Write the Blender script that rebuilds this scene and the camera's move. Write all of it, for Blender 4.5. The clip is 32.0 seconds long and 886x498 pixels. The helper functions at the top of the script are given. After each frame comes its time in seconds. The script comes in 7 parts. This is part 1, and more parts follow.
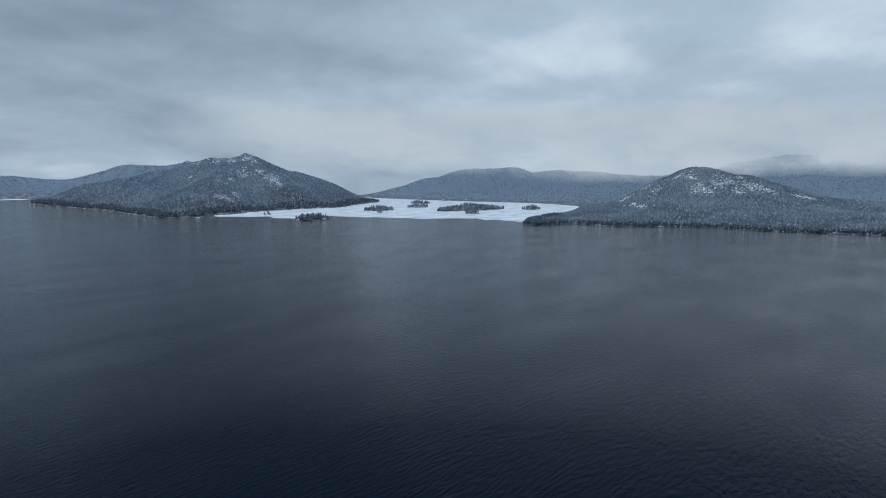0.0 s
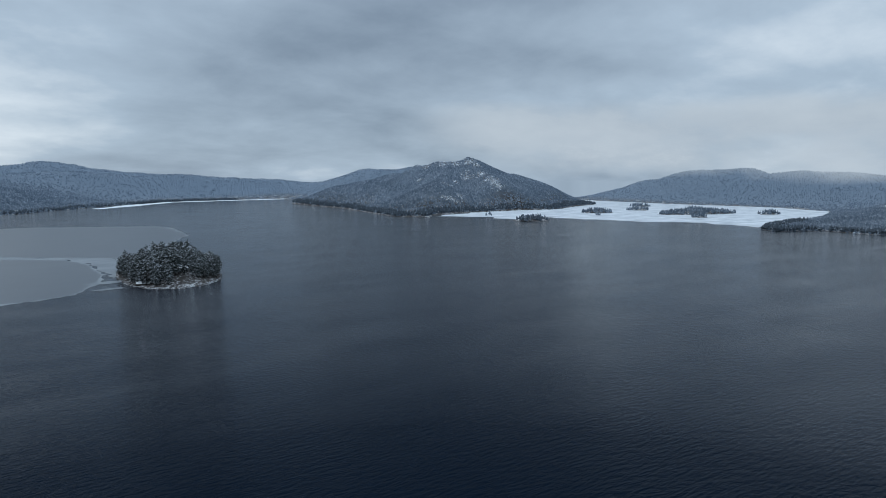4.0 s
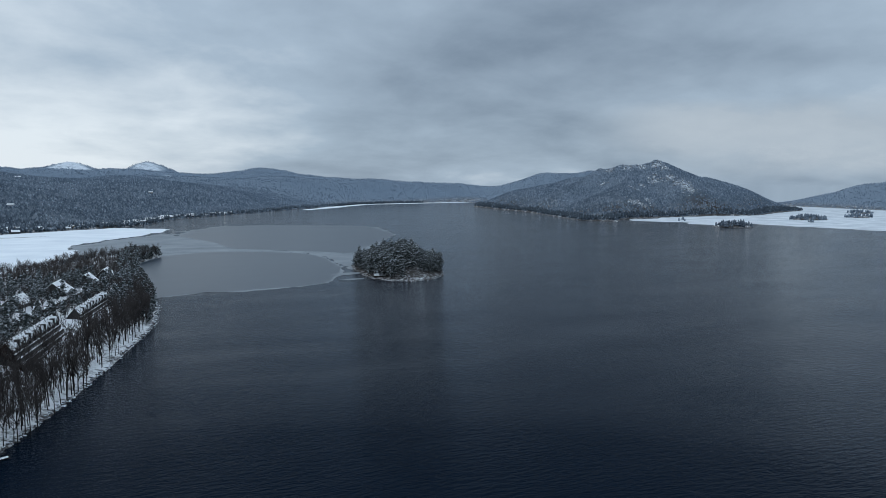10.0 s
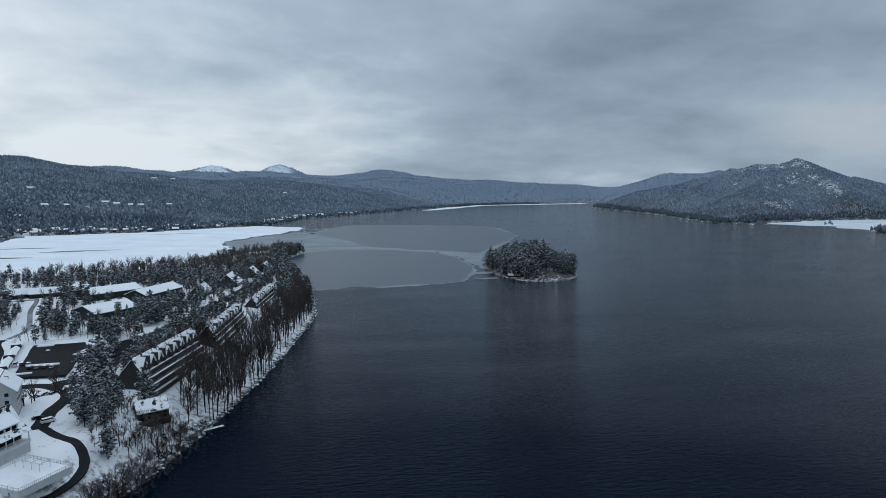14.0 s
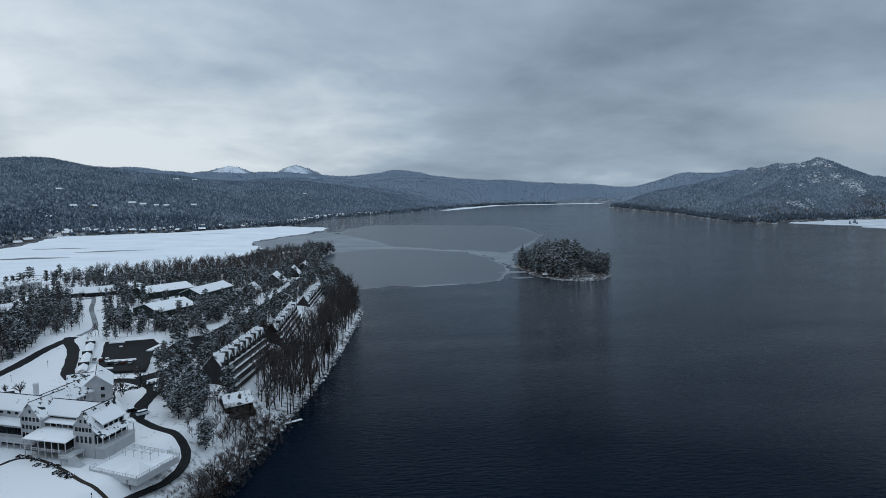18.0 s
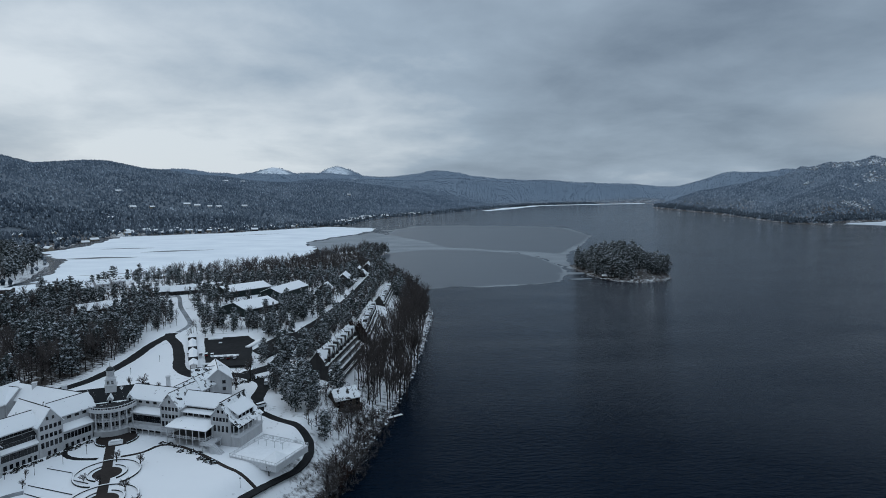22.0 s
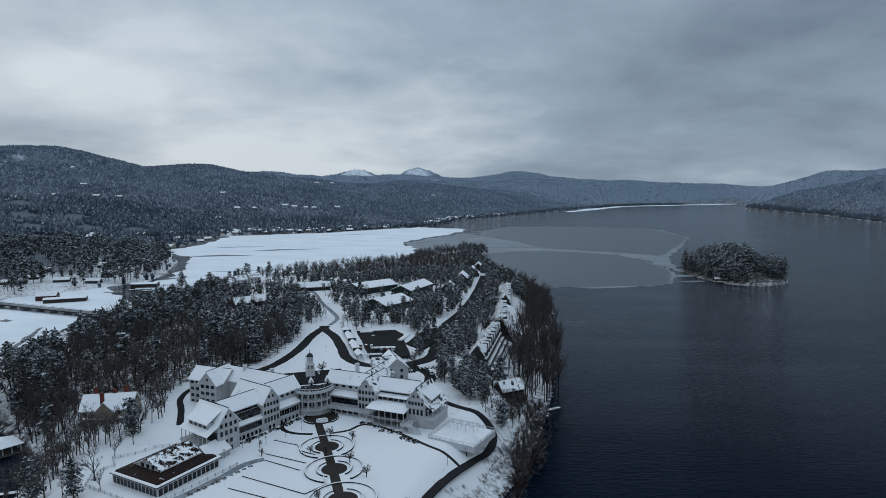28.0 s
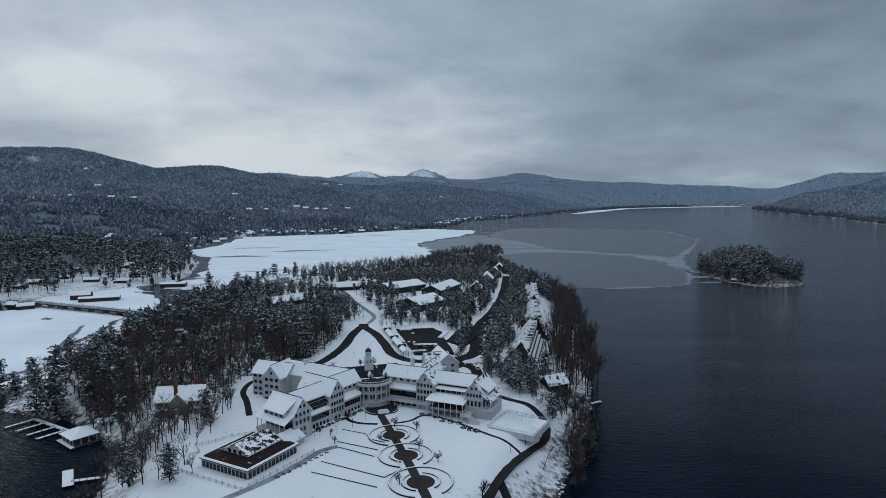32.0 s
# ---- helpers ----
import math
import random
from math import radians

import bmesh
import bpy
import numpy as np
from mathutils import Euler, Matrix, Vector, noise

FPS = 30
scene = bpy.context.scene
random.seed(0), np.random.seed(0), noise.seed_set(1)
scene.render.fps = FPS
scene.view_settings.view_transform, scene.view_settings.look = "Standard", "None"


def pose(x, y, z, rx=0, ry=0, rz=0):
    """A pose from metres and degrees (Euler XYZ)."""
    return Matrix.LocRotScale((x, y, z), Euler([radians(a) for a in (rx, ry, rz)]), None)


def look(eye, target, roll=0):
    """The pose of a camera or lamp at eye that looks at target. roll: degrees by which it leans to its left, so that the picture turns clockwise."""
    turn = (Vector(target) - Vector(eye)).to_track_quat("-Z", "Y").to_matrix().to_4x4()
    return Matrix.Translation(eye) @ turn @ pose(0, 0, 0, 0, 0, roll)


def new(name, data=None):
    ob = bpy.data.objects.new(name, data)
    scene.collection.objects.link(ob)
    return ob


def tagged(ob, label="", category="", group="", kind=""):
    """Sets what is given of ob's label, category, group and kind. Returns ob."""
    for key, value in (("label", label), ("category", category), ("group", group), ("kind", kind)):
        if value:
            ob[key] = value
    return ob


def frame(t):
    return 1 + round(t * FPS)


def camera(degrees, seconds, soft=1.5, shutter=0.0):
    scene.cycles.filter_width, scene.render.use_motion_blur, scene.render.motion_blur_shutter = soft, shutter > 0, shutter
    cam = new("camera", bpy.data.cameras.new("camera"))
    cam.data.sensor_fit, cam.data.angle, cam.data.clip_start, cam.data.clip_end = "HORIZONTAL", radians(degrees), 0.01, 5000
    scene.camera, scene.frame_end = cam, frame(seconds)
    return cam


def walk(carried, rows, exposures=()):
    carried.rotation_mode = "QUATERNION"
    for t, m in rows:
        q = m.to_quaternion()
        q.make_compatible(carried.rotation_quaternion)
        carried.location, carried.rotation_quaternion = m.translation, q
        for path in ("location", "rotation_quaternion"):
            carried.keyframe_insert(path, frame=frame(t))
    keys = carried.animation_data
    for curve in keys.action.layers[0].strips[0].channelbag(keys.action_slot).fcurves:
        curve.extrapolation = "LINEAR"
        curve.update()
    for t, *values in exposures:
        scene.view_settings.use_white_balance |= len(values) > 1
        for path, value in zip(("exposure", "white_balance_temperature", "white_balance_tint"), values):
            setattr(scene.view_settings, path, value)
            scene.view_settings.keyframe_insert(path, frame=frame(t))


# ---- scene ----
cam = camera(71.7, 32.0, soft=0.8)
PATH = [
    (0, (226.43, -5.93, 121.57), (309.46, 48.70, 110.54), 0.41),
    (0.5, (222.23, -6.00, 121.28), (303.77, 50.82, 110.28), 0.38),
    (1, (217.96, -6.09, 121.00), (298.04, 52.78, 110.00), 0.35),
    (1.5, (213.50, -6.18, 120.73), (290.92, 56.15, 109.78), 0.34),
    (2, (208.67, -6.30, 120.51), (282.83, 59.88, 109.57), 0.37),
    (2.5, (203.33, -6.44, 120.37), (273.56, 63.91, 109.45), 0.37),
    (3, (197.37, -6.59, 120.31), (263.58, 67.55, 109.43), 0.40),
    (3.5, (190.96, -6.86, 120.35), (253.62, 70.31, 109.45), 0.36),
    (5.5, (166.18, -5.11, 120.40), (222.03, 77.13, 109.62), 0.34),
    (6, (160.95, -4.47, 120.54), (215.04, 78.94, 109.74), 0.31),
    (6.5, (155.75, -3.64, 120.67), (207.08, 81.51, 109.91), 0.31),
    (7, (150.66, -2.64, 120.73), (199.05, 84.21, 109.99), 0.38),
    (7.5, (145.42, -1.62, 120.66), (191.44, 86.52, 109.95), 0.37),
    (8, (140.24, -0.70, 120.42), (184.34, 88.42, 109.76), 0.34),
    (8.5, (135.26, 0.12, 120.02), (177.90, 89.95, 109.44), 0.32),
    (9, (130.33, 0.92, 119.46), (171.51, 91.44, 108.95), 0.28),
    (9.5, (125.46, 1.74, 118.74), (164.59, 93.17, 108.29), 0.33),
    (10, (120.96, 2.32, 117.94), (157.46, 94.84, 107.58), 0.32),
    (10.5, (116.75, 2.56, 117.25), (150.13, 96.26, 106.93), 0.30),
    (11, (112.23, 2.60, 116.87), (143.05, 97.18, 106.59), 0.28),
    (11.5, (108.05, 2.70, 116.76), (136.18, 98.11, 106.50), 0.28),
    (12, (103.90, 2.90, 116.88), (129.06, 99.14, 106.64), 0.28),
    (12.5, (99.97, 3.32, 117.17), (122.81, 100.13, 106.90), 0.19),
    (13, (96.36, 3.22, 117.23), (117.49, 100.42, 106.95), 0.23),
    (13.5, (92.38, 2.82, 117.14), (112.40, 100.26, 106.88), 0.28),
    (14, (88.61, 2.97, 117.17), (107.98, 100.54, 106.92), 0.24),
    (14.5, (84.85, 3.07, 117.22), (103.69, 100.74, 106.95), 0.21),
    (16.5, (69.85, 1.64, 116.95), (87.74, 99.50, 106.74), 0.13),
    (17, (66.02, 1.51, 117.10), (83.83, 99.38, 106.88), 0.11),
    (17.5, (61.90, 1.30, 117.18), (79.61, 99.19, 106.96), 0.11),
    (18, (57.71, 0.90, 117.36), (75.20, 98.82, 107.11), 0.08),
    (18.5, (53.52, 0.22, 117.69), (70.55, 98.22, 107.40), 0.04),
    (19, (49.60, -0.24, 118.17), (66.11, 97.85, 107.89), -0.04),
    (19.5, (45.48, -0.65, 118.49), (61.56, 97.51, 108.18), -0.01),
    (20, (41.44, -1.17, 118.77), (57.14, 97.05, 108.46), -0.05),
    (20.5, (37.37, -2.03, 118.98), (52.28, 96.31, 108.66), -0.04),
    (21, (33.36, -2.92, 119.19), (47.37, 95.56, 108.93), -0.02),
    (21.5, (29.15, -3.88, 119.38), (42.30, 94.72, 109.13), -0.05),
    (22, (24.79, -4.84, 119.66), (36.64, 93.92, 109.42), -0.10),
    (22.5, (20.66, -6.00, 119.98), (30.90, 92.94, 109.73), -0.14),
    (23, (16.54, -7.37, 120.21), (25.06, 91.74, 109.97), -0.14),
    (23.5, (12.51, -8.72, 120.35), (18.91, 90.56, 110.17), -0.22),
    (24, (8.21, -9.94, 120.56), (12.67, 89.44, 110.39), -0.22),
    (24.5, (4.14, -11.12, 120.88), (7.18, 88.32, 110.68), -0.19),
    (25, (-0.05, -12.42, 121.21), (2.20, 87.03, 111.02), -0.19),
    (25.5, (-4.15, -13.84, 121.52), (-2.47, 85.63, 111.32), -0.18),
    (27.5, (-19.62, -18.95, 121.62), (-19.32, 80.54, 111.53), -0.29),
    (28, (-23.59, -20.38, 121.66), (-23.47, 79.11, 111.56), -0.32),
    (28.5, (-27.29, -22.16, 121.92), (-27.26, 77.33, 111.84), -0.31),
    (29, (-30.82, -24.02, 122.19), (-30.84, 75.47, 112.13), -0.32),
    (29.5, (-34.11, -25.91, 122.36), (-34.16, 73.59, 112.31), -0.30),
    (30, (-37.34, -27.85, 122.48), (-37.44, 71.65, 112.49), -0.29),
    (30.5, (-40.50, -29.74, 122.55), (-40.59, 69.76, 112.59), -0.30),
    (31, (-43.50, -31.68, 122.56), (-43.62, 67.83, 112.66), -0.29),
    (31.5, (-46.30, -33.74, 122.66), (-46.49, 65.77, 112.81), -0.25),
    (32, (-49.27, -35.76, 122.69), (-49.46, 63.75, 112.85), -0.23),
]
walk(cam, [(t, look(eye, target, roll)) for t, eye, target, roll in PATH], [(0.0, 0.08), (6.0, 0.05), (13.0, -0.08), (20.0, -0.2), (28.0, -0.32), (32.0, -0.36)])

from mathutils import geometry

# ---------------------------------------------------------------- light
SUN_AZ, SUN_EL = radians(-55), radians(24)
world = bpy.data.worlds.new("winter_overcast")
scene.world = world
world.use_nodes = True
wt = world.node_tree
wt.nodes.clear()


def wnode(kind, **props):
    n = wt.nodes.new(kind)
    for k, v in props.items():
        if k == "operation":
            n.operation = v
        elif k == "blend_type":
            n.blend_type = v
        elif k == "data_type":
            n.data_type = v
    return n


def wmath(op, a, b=None, c=None):
    n = wt.nodes.new("ShaderNodeMath")
    n.operation = op
    for i, v in enumerate((a, b, c)):
        if v is None:
            continue
        if isinstance(v, (int, float)):
            n.inputs[i].default_value = v
        else:
            wt.links.new(v, n.inputs[i])
    return n.outputs[0]


w_co = wnode("ShaderNodeTexCoord")
w_sep = wnode("ShaderNodeSeparateXYZ")
wt.links.new(w_co.outputs["Generated"], w_sep.inputs[0])
w_z = wmath("MAXIMUM", w_sep.outputs[2], 0.0)
w_den = wmath("ADD", w_z, 0.24)
w_px = wmath("DIVIDE", w_sep.outputs[0], w_den)
w_py = wmath("DIVIDE", w_sep.outputs[1], w_den)
w_cmb = wnode("ShaderNodeCombineXYZ")
wt.links.new(w_px, w_cmb.inputs[0])
wt.links.new(w_py, w_cmb.inputs[1])


def wnoise(scale, detail, rough, offset, distort=0.0):
    mp = wt.nodes.new("ShaderNodeMapping")
    mp.inputs["Location"].default_value = offset
    wt.links.new(w_cmb.outputs[0], mp.inputs["Vector"])
    n = wt.nodes.new("ShaderNodeTexNoise")
    n.inputs["Scale"].default_value = scale
    n.inputs["Detail"].default_value = detail
    n.inputs["Roughness"].default_value = rough
    n.inputs["Distortion"].default_value = distort
    wt.links.new(mp.outputs[0], n.inputs["Vector"])
    return n.outputs["Fac"]


w_big = wnoise(0.62, 3.0, 0.5, (3.1, 1.7, 0.4), 0.15)
w_fine = wnoise(2.3, 7.0, 0.56, (7.3, 2.2, 1.9), 0.15)
w_mix = wmath("ADD", wmath("MULTIPLY", w_big, 0.68), wmath("MULTIPLY", w_fine, 0.32))
# thinner cloud low in the west, where the sun stands behind it
w_vec = wnode("ShaderNodeVectorMath", operation="DOT_PRODUCT")
wt.links.new(w_co.outputs["Generated"], w_vec.inputs[0])
w_vec.inputs[1].default_value = (math.sin(radians(-26)) * 0.99, math.cos(radians(-26)) * 0.99, 0.13)
w_lobe = wmath("POWER", wmath("MAXIMUM", w_vec.outputs["Value"], 0.0), 9.0)
w_vec2 = wnode("ShaderNodeVectorMath", operation="DOT_PRODUCT")
wt.links.new(w_co.outputs["Generated"], w_vec2.inputs[0])
w_vec2.inputs[1].default_value = (math.sin(radians(64)) * 0.985, math.cos(radians(64)) * 0.985, 0.15)
w_lobe2 = wmath("POWER", wmath("MAXIMUM", w_vec2.outputs["Value"], 0.0), 26.0)
w_vec3 = wnode("ShaderNodeVectorMath", operation="DOT_PRODUCT")
wt.links.new(w_co.outputs["Generated"], w_vec3.inputs[0])
w_vec3.inputs[1].default_value = (math.sin(radians(30)) * 0.95, math.cos(radians(30)) * 0.95, 0.31)
w_lobe3 = wmath("POWER", wmath("MAXIMUM", w_vec3.outputs["Value"], 0.0), 16.0)
w_low = wmath("POWER", wmath("SUBTRACT", 1.0, w_z), 9.0)
w_val = wmath("ADD", w_mix, wmath("MULTIPLY", w_lobe, 0.13))
w_val = wmath("ADD", w_val, wmath("MULTIPLY", w_lobe2, 0.06))
w_val = wmath("ADD", w_val, wmath("MULTIPLY", w_low, 0.035))
w_val = wmath("SUBTRACT", w_val, wmath("MULTIPLY", w_lobe3, 0.075))
w_ramp = wnode("ShaderNodeValToRGB")
w_ramp.color_ramp.elements[0].position, w_ramp.color_ramp.elements[0].color = 0.22, (0.12, 0.17, 0.24, 1)
w_ramp.color_ramp.elements[1].position, w_ramp.color_ramp.elements[1].color = 0.74, (0.68, 0.76, 0.83, 1)
w_e = w_ramp.color_ramp.elements.new(0.53)
w_e.color = (0.335, 0.43, 0.535, 1)
wt.links.new(w_val, w_ramp.inputs[0])
# an overcast dome is brightest overhead
w_zen = wmath("ADD", 1.0, wmath("MULTIPLY", wmath("POWER", w_z, 2.2), 1.75))
w_dome = wnode("ShaderNodeVectorMath", operation="SCALE")
wt.links.new(w_ramp.outputs[0], w_dome.inputs[0])
wt.links.new(w_zen, w_dome.inputs["Scale"])
w_sky = wnode("ShaderNodeTexSky")
w_sky.sky_type, w_sky.sun_disc = "NISHITA", False
w_sky.sun_elevation, w_sky.sun_rotation = SUN_EL, SUN_AZ
w_bg1, w_bg2 = wnode("ShaderNodeBackground"), wnode("ShaderNodeBackground")
w_bg1.inputs["Strength"].default_value = 0.08
w_bg2.inputs["Strength"].default_value = 1.12
wt.links.new(w_sky.outputs[0], w_bg1.inputs[0])
# high cloud is greyer than the low sky
w_grey = wnode("ShaderNodeMix", data_type="RGBA")
wt.links.new(wmath("MULTIPLY", wmath("POWER", w_z, 0.8), 0.16), w_grey.inputs[0])
wt.links.new(w_dome.outputs[0], w_grey.inputs[6])
w_bw = wnode("ShaderNodeRGBToBW")
wt.links.new(w_dome.outputs[0], w_bw.inputs[0])
wt.links.new(w_bw.outputs[0], w_grey.inputs[7])
wt.links.new(w_grey.outputs[2], w_bg2.inputs[0])
w_ms = wnode("ShaderNodeMixShader")
w_ms.inputs[0].default_value = 0.93
wt.links.new(w_bg1.outputs[0], w_ms.inputs[1])
wt.links.new(w_bg2.outputs[0], w_ms.inputs[2])
w_out = wnode("ShaderNodeOutputWorld")
wt.links.new(w_ms.outputs[0], w_out.inputs[0])

sun_data = bpy.data.lights.new("sun", "SUN")
sun_data.energy, sun_data.angle, sun_data.color = 0.5, radians(25), (1.0, 0.96, 0.9)
sun = new("sun", sun_data)
sun.matrix_world = look((math.sin(SUN_AZ) * math.cos(SUN_EL) * 900, math.cos(SUN_AZ) * math.cos(SUN_EL) * 900, math.sin(SUN_EL) * 900), (0, 0, 0))


# ---------------------------------------------------------------- materials
def nodes_of(name):
    m = bpy.data.materials.new(name)
    m.use_nodes = True
    t = m.node_tree
    return m, t, t.nodes["Principled BSDF"]


def tex_noise(t, scale, detail=5.0, rough=0.55, vec=None, stretch=None):
    n = t.nodes.new("ShaderNodeTexNoise")
    n.inputs["Scale"].default_value = scale
    n.inputs["Detail"].default_value = detail
    n.inputs["Roughness"].default_value = rough
    if vec is None:
        vec = t.nodes.new("ShaderNodeNewGeometry").outputs["Position"]
    if stretch:
        mp = t.nodes.new("ShaderNodeMapping")
        mp.inputs["Scale"].default_value = stretch[:3]
        if len(stretch) > 3:
            mp.inputs["Rotation"].default_value = (0, 0, stretch[3])
        t.links.new(vec, mp.inputs["Vector"])
        vec = mp.outputs[0]
    t.links.new(vec, n.inputs["Vector"])
    return n.outputs["Fac"]


def ramp(t, fac, stops):
    n = t.nodes.new("ShaderNodeValToRGB")
    els = n.color_ramp.elements
    while len(els) < len(stops):
        els.new(0.5)
    for e, (p, c) in zip(els, stops):
        e.position = p
        e.color = (*c, 1) if len(c) == 3 else c
    t.links.new(fac, n.inputs[0])
    return n.outputs[0]


def mth(t, op, a, b=None, clamp=False):
    n = t.nodes.new("ShaderNodeMath")
    n.operation, n.use_clamp = op, clamp
    for i, v in enumerate((a, b)):
        if v is None:
            continue
        if isinstance(v, (int, float)):
            n.inputs[i].default_value = v
        else:
            t.links.new(v, n.inputs[i])
    return n.outputs[0]


def mixc(t, fac, a, b):
    n = t.nodes.new("ShaderNodeMix")
    n.data_type = "RGBA"
    for i, v in ((0, fac), (6, a), (7, b)):
        if isinstance(v, (int, float)):
            n.inputs[i].default_value = v
        elif isinstance(v, tuple):
            n.inputs[i].default_value = (*v, 1)
        else:
            t.links.new(v, n.inputs[i])
    return n.outputs[2]


def bump(t, bsdf, height, strength, dist):
    b = t.nodes.new("ShaderNodeBump")
    b.inputs["Strength"].default_value = strength
    b.inputs["Distance"].default_value = dist
    t.links.new(height, b.inputs["Height"])
    t.links.new(b.outputs[0], bsdf.inputs["Normal"])


def up_facing(t):
    g = t.nodes.new("ShaderNodeNewGeometry")
    s = t.nodes.new("ShaderNodeSeparateXYZ")
    t.links.new(g.outputs["Normal"], s.inputs[0])
    return s.outputs[2]


def rand(t, island=False):
    if island:
        return t.nodes.new("ShaderNodeNewGeometry").outputs["Random Per Island"]
    return t.nodes.new("ShaderNodeObjectInfo").outputs["Random"]


def plain(name, a, b, scale, rough=0.6, metal=0.0, bump_d=0.0, stretch=None, vary=0.0, spec=0.2):
    """Two-tone surface with grain at two scales."""
    m, t, p = nodes_of(name)
    n1 = tex_noise(t, scale, 6, 0.6, stretch=stretch)
    n2 = tex_noise(t, scale * 0.13, 3, 0.5)
    f = mth(t, "ADD", mth(t, "MULTIPLY", n1, 0.6), mth(t, "MULTIPLY", n2, 0.5))
    if vary:
        f = mth(t, "ADD", f, mth(t, "MULTIPLY", mth(t, "SUBTRACT", rand(t), 0.5), vary))
    col = ramp(t, f, [(0.35, a), (0.75, b)])
    t.links.new(col, p.inputs["Base Color"])
    p.inputs["Roughness"].default_value = rough
    p.inputs["Metallic"].default_value = metal
    p.inputs["Specular IOR Level"].default_value = spec
    if bump_d:
        bump(t, p, n1, 0.6, bump_d)
    return m


def snowy(name, a, b, scale, cover=0.5, edge=0.25, island=True, rough=0.8, snow=(0.74, 0.79, 0.84), grain=0.9, amount=0.35):
    """A surface with snow lying on what faces up, broken by noise."""
    m, t, p = nodes_of(name)
    base = mixc(t, tex_noise(t, scale, 4, 0.6), a, b)
    f = mth(t, "ADD", up_facing(t), mth(t, "MULTIPLY", mth(t, "SUBTRACT", tex_noise(t, grain, 4, 0.7), 0.5), 1.6))
    f = mth(t, "ADD", f, mth(t, "MULTIPLY", mth(t, "SUBTRACT", rand(t, island), 0.5), amount))
    mask = ramp(t, f, [(cover, (0, 0, 0)), (min(1.0, cover + edge), (1, 1, 1))])
    col = mixc(t, mask, base, snow)
    t.links.new(col, p.inputs["Base Color"])
    p.inputs["Roughness"].default_value = rough
    p.inputs["Specular IOR Level"].default_value = 0.12
    return m


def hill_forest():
    """Winter woods: dark conifer stands and paler hardwoods, air haze painted into the colour toward the far ranges."""
    m, t, p = nodes_of("snowy_hazed_forest")
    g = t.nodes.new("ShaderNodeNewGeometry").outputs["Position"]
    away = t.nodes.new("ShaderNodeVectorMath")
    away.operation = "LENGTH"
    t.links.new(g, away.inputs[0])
    # blue-grey share grows with distance from the origin, standing in for haze
    far_haze = ramp(t, mth(t, "DIVIDE", away.outputs["Value"], 5000.0), [(0.16, (0, 0, 0)), (0.45, (0.46, 0.46, 0.46)), (0.94, (1, 1, 1))])
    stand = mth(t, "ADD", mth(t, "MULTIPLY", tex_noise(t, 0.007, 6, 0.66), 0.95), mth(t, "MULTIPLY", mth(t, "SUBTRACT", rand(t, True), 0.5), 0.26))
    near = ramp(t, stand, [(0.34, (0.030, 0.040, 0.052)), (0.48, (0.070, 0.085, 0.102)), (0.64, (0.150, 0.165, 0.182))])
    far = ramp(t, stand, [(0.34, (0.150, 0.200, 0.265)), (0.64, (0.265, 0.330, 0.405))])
    base = mixc(t, far_haze, near, far)
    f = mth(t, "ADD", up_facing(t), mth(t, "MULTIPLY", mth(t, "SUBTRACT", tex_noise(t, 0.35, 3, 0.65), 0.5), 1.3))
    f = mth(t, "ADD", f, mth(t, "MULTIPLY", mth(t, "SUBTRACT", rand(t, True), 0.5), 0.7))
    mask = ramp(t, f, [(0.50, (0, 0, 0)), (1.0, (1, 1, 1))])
    # snow tone shifts with the same painted haze
    snow = mixc(t, far_haze, (0.42, 0.465, 0.51), (0.34, 0.41, 0.49))
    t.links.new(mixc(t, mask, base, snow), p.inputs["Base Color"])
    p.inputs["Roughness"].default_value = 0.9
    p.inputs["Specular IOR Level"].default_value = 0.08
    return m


def water_material():
    m, t, p = nodes_of("lake_water")
    p.inputs["Base Color"].default_value = (0.0001, 0.0046, 0.0125, 1)
    p.inputs["IOR"].default_value = 1.33
    facing = t.nodes.new("ShaderNodeLayerWeight")
    facing.inputs["Blend"].default_value = 0.5
    t.links.new(ramp(t, facing.outputs["Facing"], [(0.40, (0.03, 0.03, 0.03)), (0.62, (0.055, 0.055, 0.055)), (0.80, (0.34, 0.34, 0.34)), (0.93, (0.75, 0.75, 0.75))]), p.inputs["Specular IOR Level"])
    p.inputs["Specular Tint"].default_value = (0.72, 1.0, 1.30, 1)
    patches = tex_noise(t, 0.006, 3, 0.5, stretch=(1.0, 2.2, 1.0))
    t.links.new(ramp(t, patches, [(0.3, (0.05, 0.05, 0.05)), (0.75, (0.11, 0.11, 0.11))]), p.inputs["Roughness"])
    w1 = tex_noise(t, 0.30, 3, 0.6, stretch=(0.5, 1.6, 1.0, 0.5))
    w2 = tex_noise(t, 1.1, 3, 0.55, stretch=(0.55, 1.5, 1.0, 0.35))
    gust = ramp(t, tex_noise(t, 0.012, 4, 0.55, stretch=(0.6, 1.6, 1.0, 0.4)), [(0.3, (0.45, 0.45, 0.45)), (0.7, (1, 1, 1))])
    bump(t, p, mth(t, "MULTIPLY", mth(t, "ADD", w1, mth(t, "MULTIPLY", w2, 0.12)), gust), 1.0, 1.5)
    return m


def ice_material(name, a, b, rough, spec=0.4):
    m, t, p = nodes_of(name)
    n1 = tex_noise(t, 0.012, 6, 0.6, stretch=(1.0, 1.7, 1.0))
    n2 = tex_noise(t, 0.4, 4, 0.6)
    f = mth(t, "ADD", mth(t, "MULTIPLY", n1, 0.75), mth(t, "MULTIPLY", n2, 0.25))
    t.links.new(ramp(t, f, [(0.32, a), (0.68, b)]), p.inputs["Base Color"])
    p.inputs["Roughness"].default_value = rough
    p.inputs["Specular IOR Level"].default_value = spec
    return m


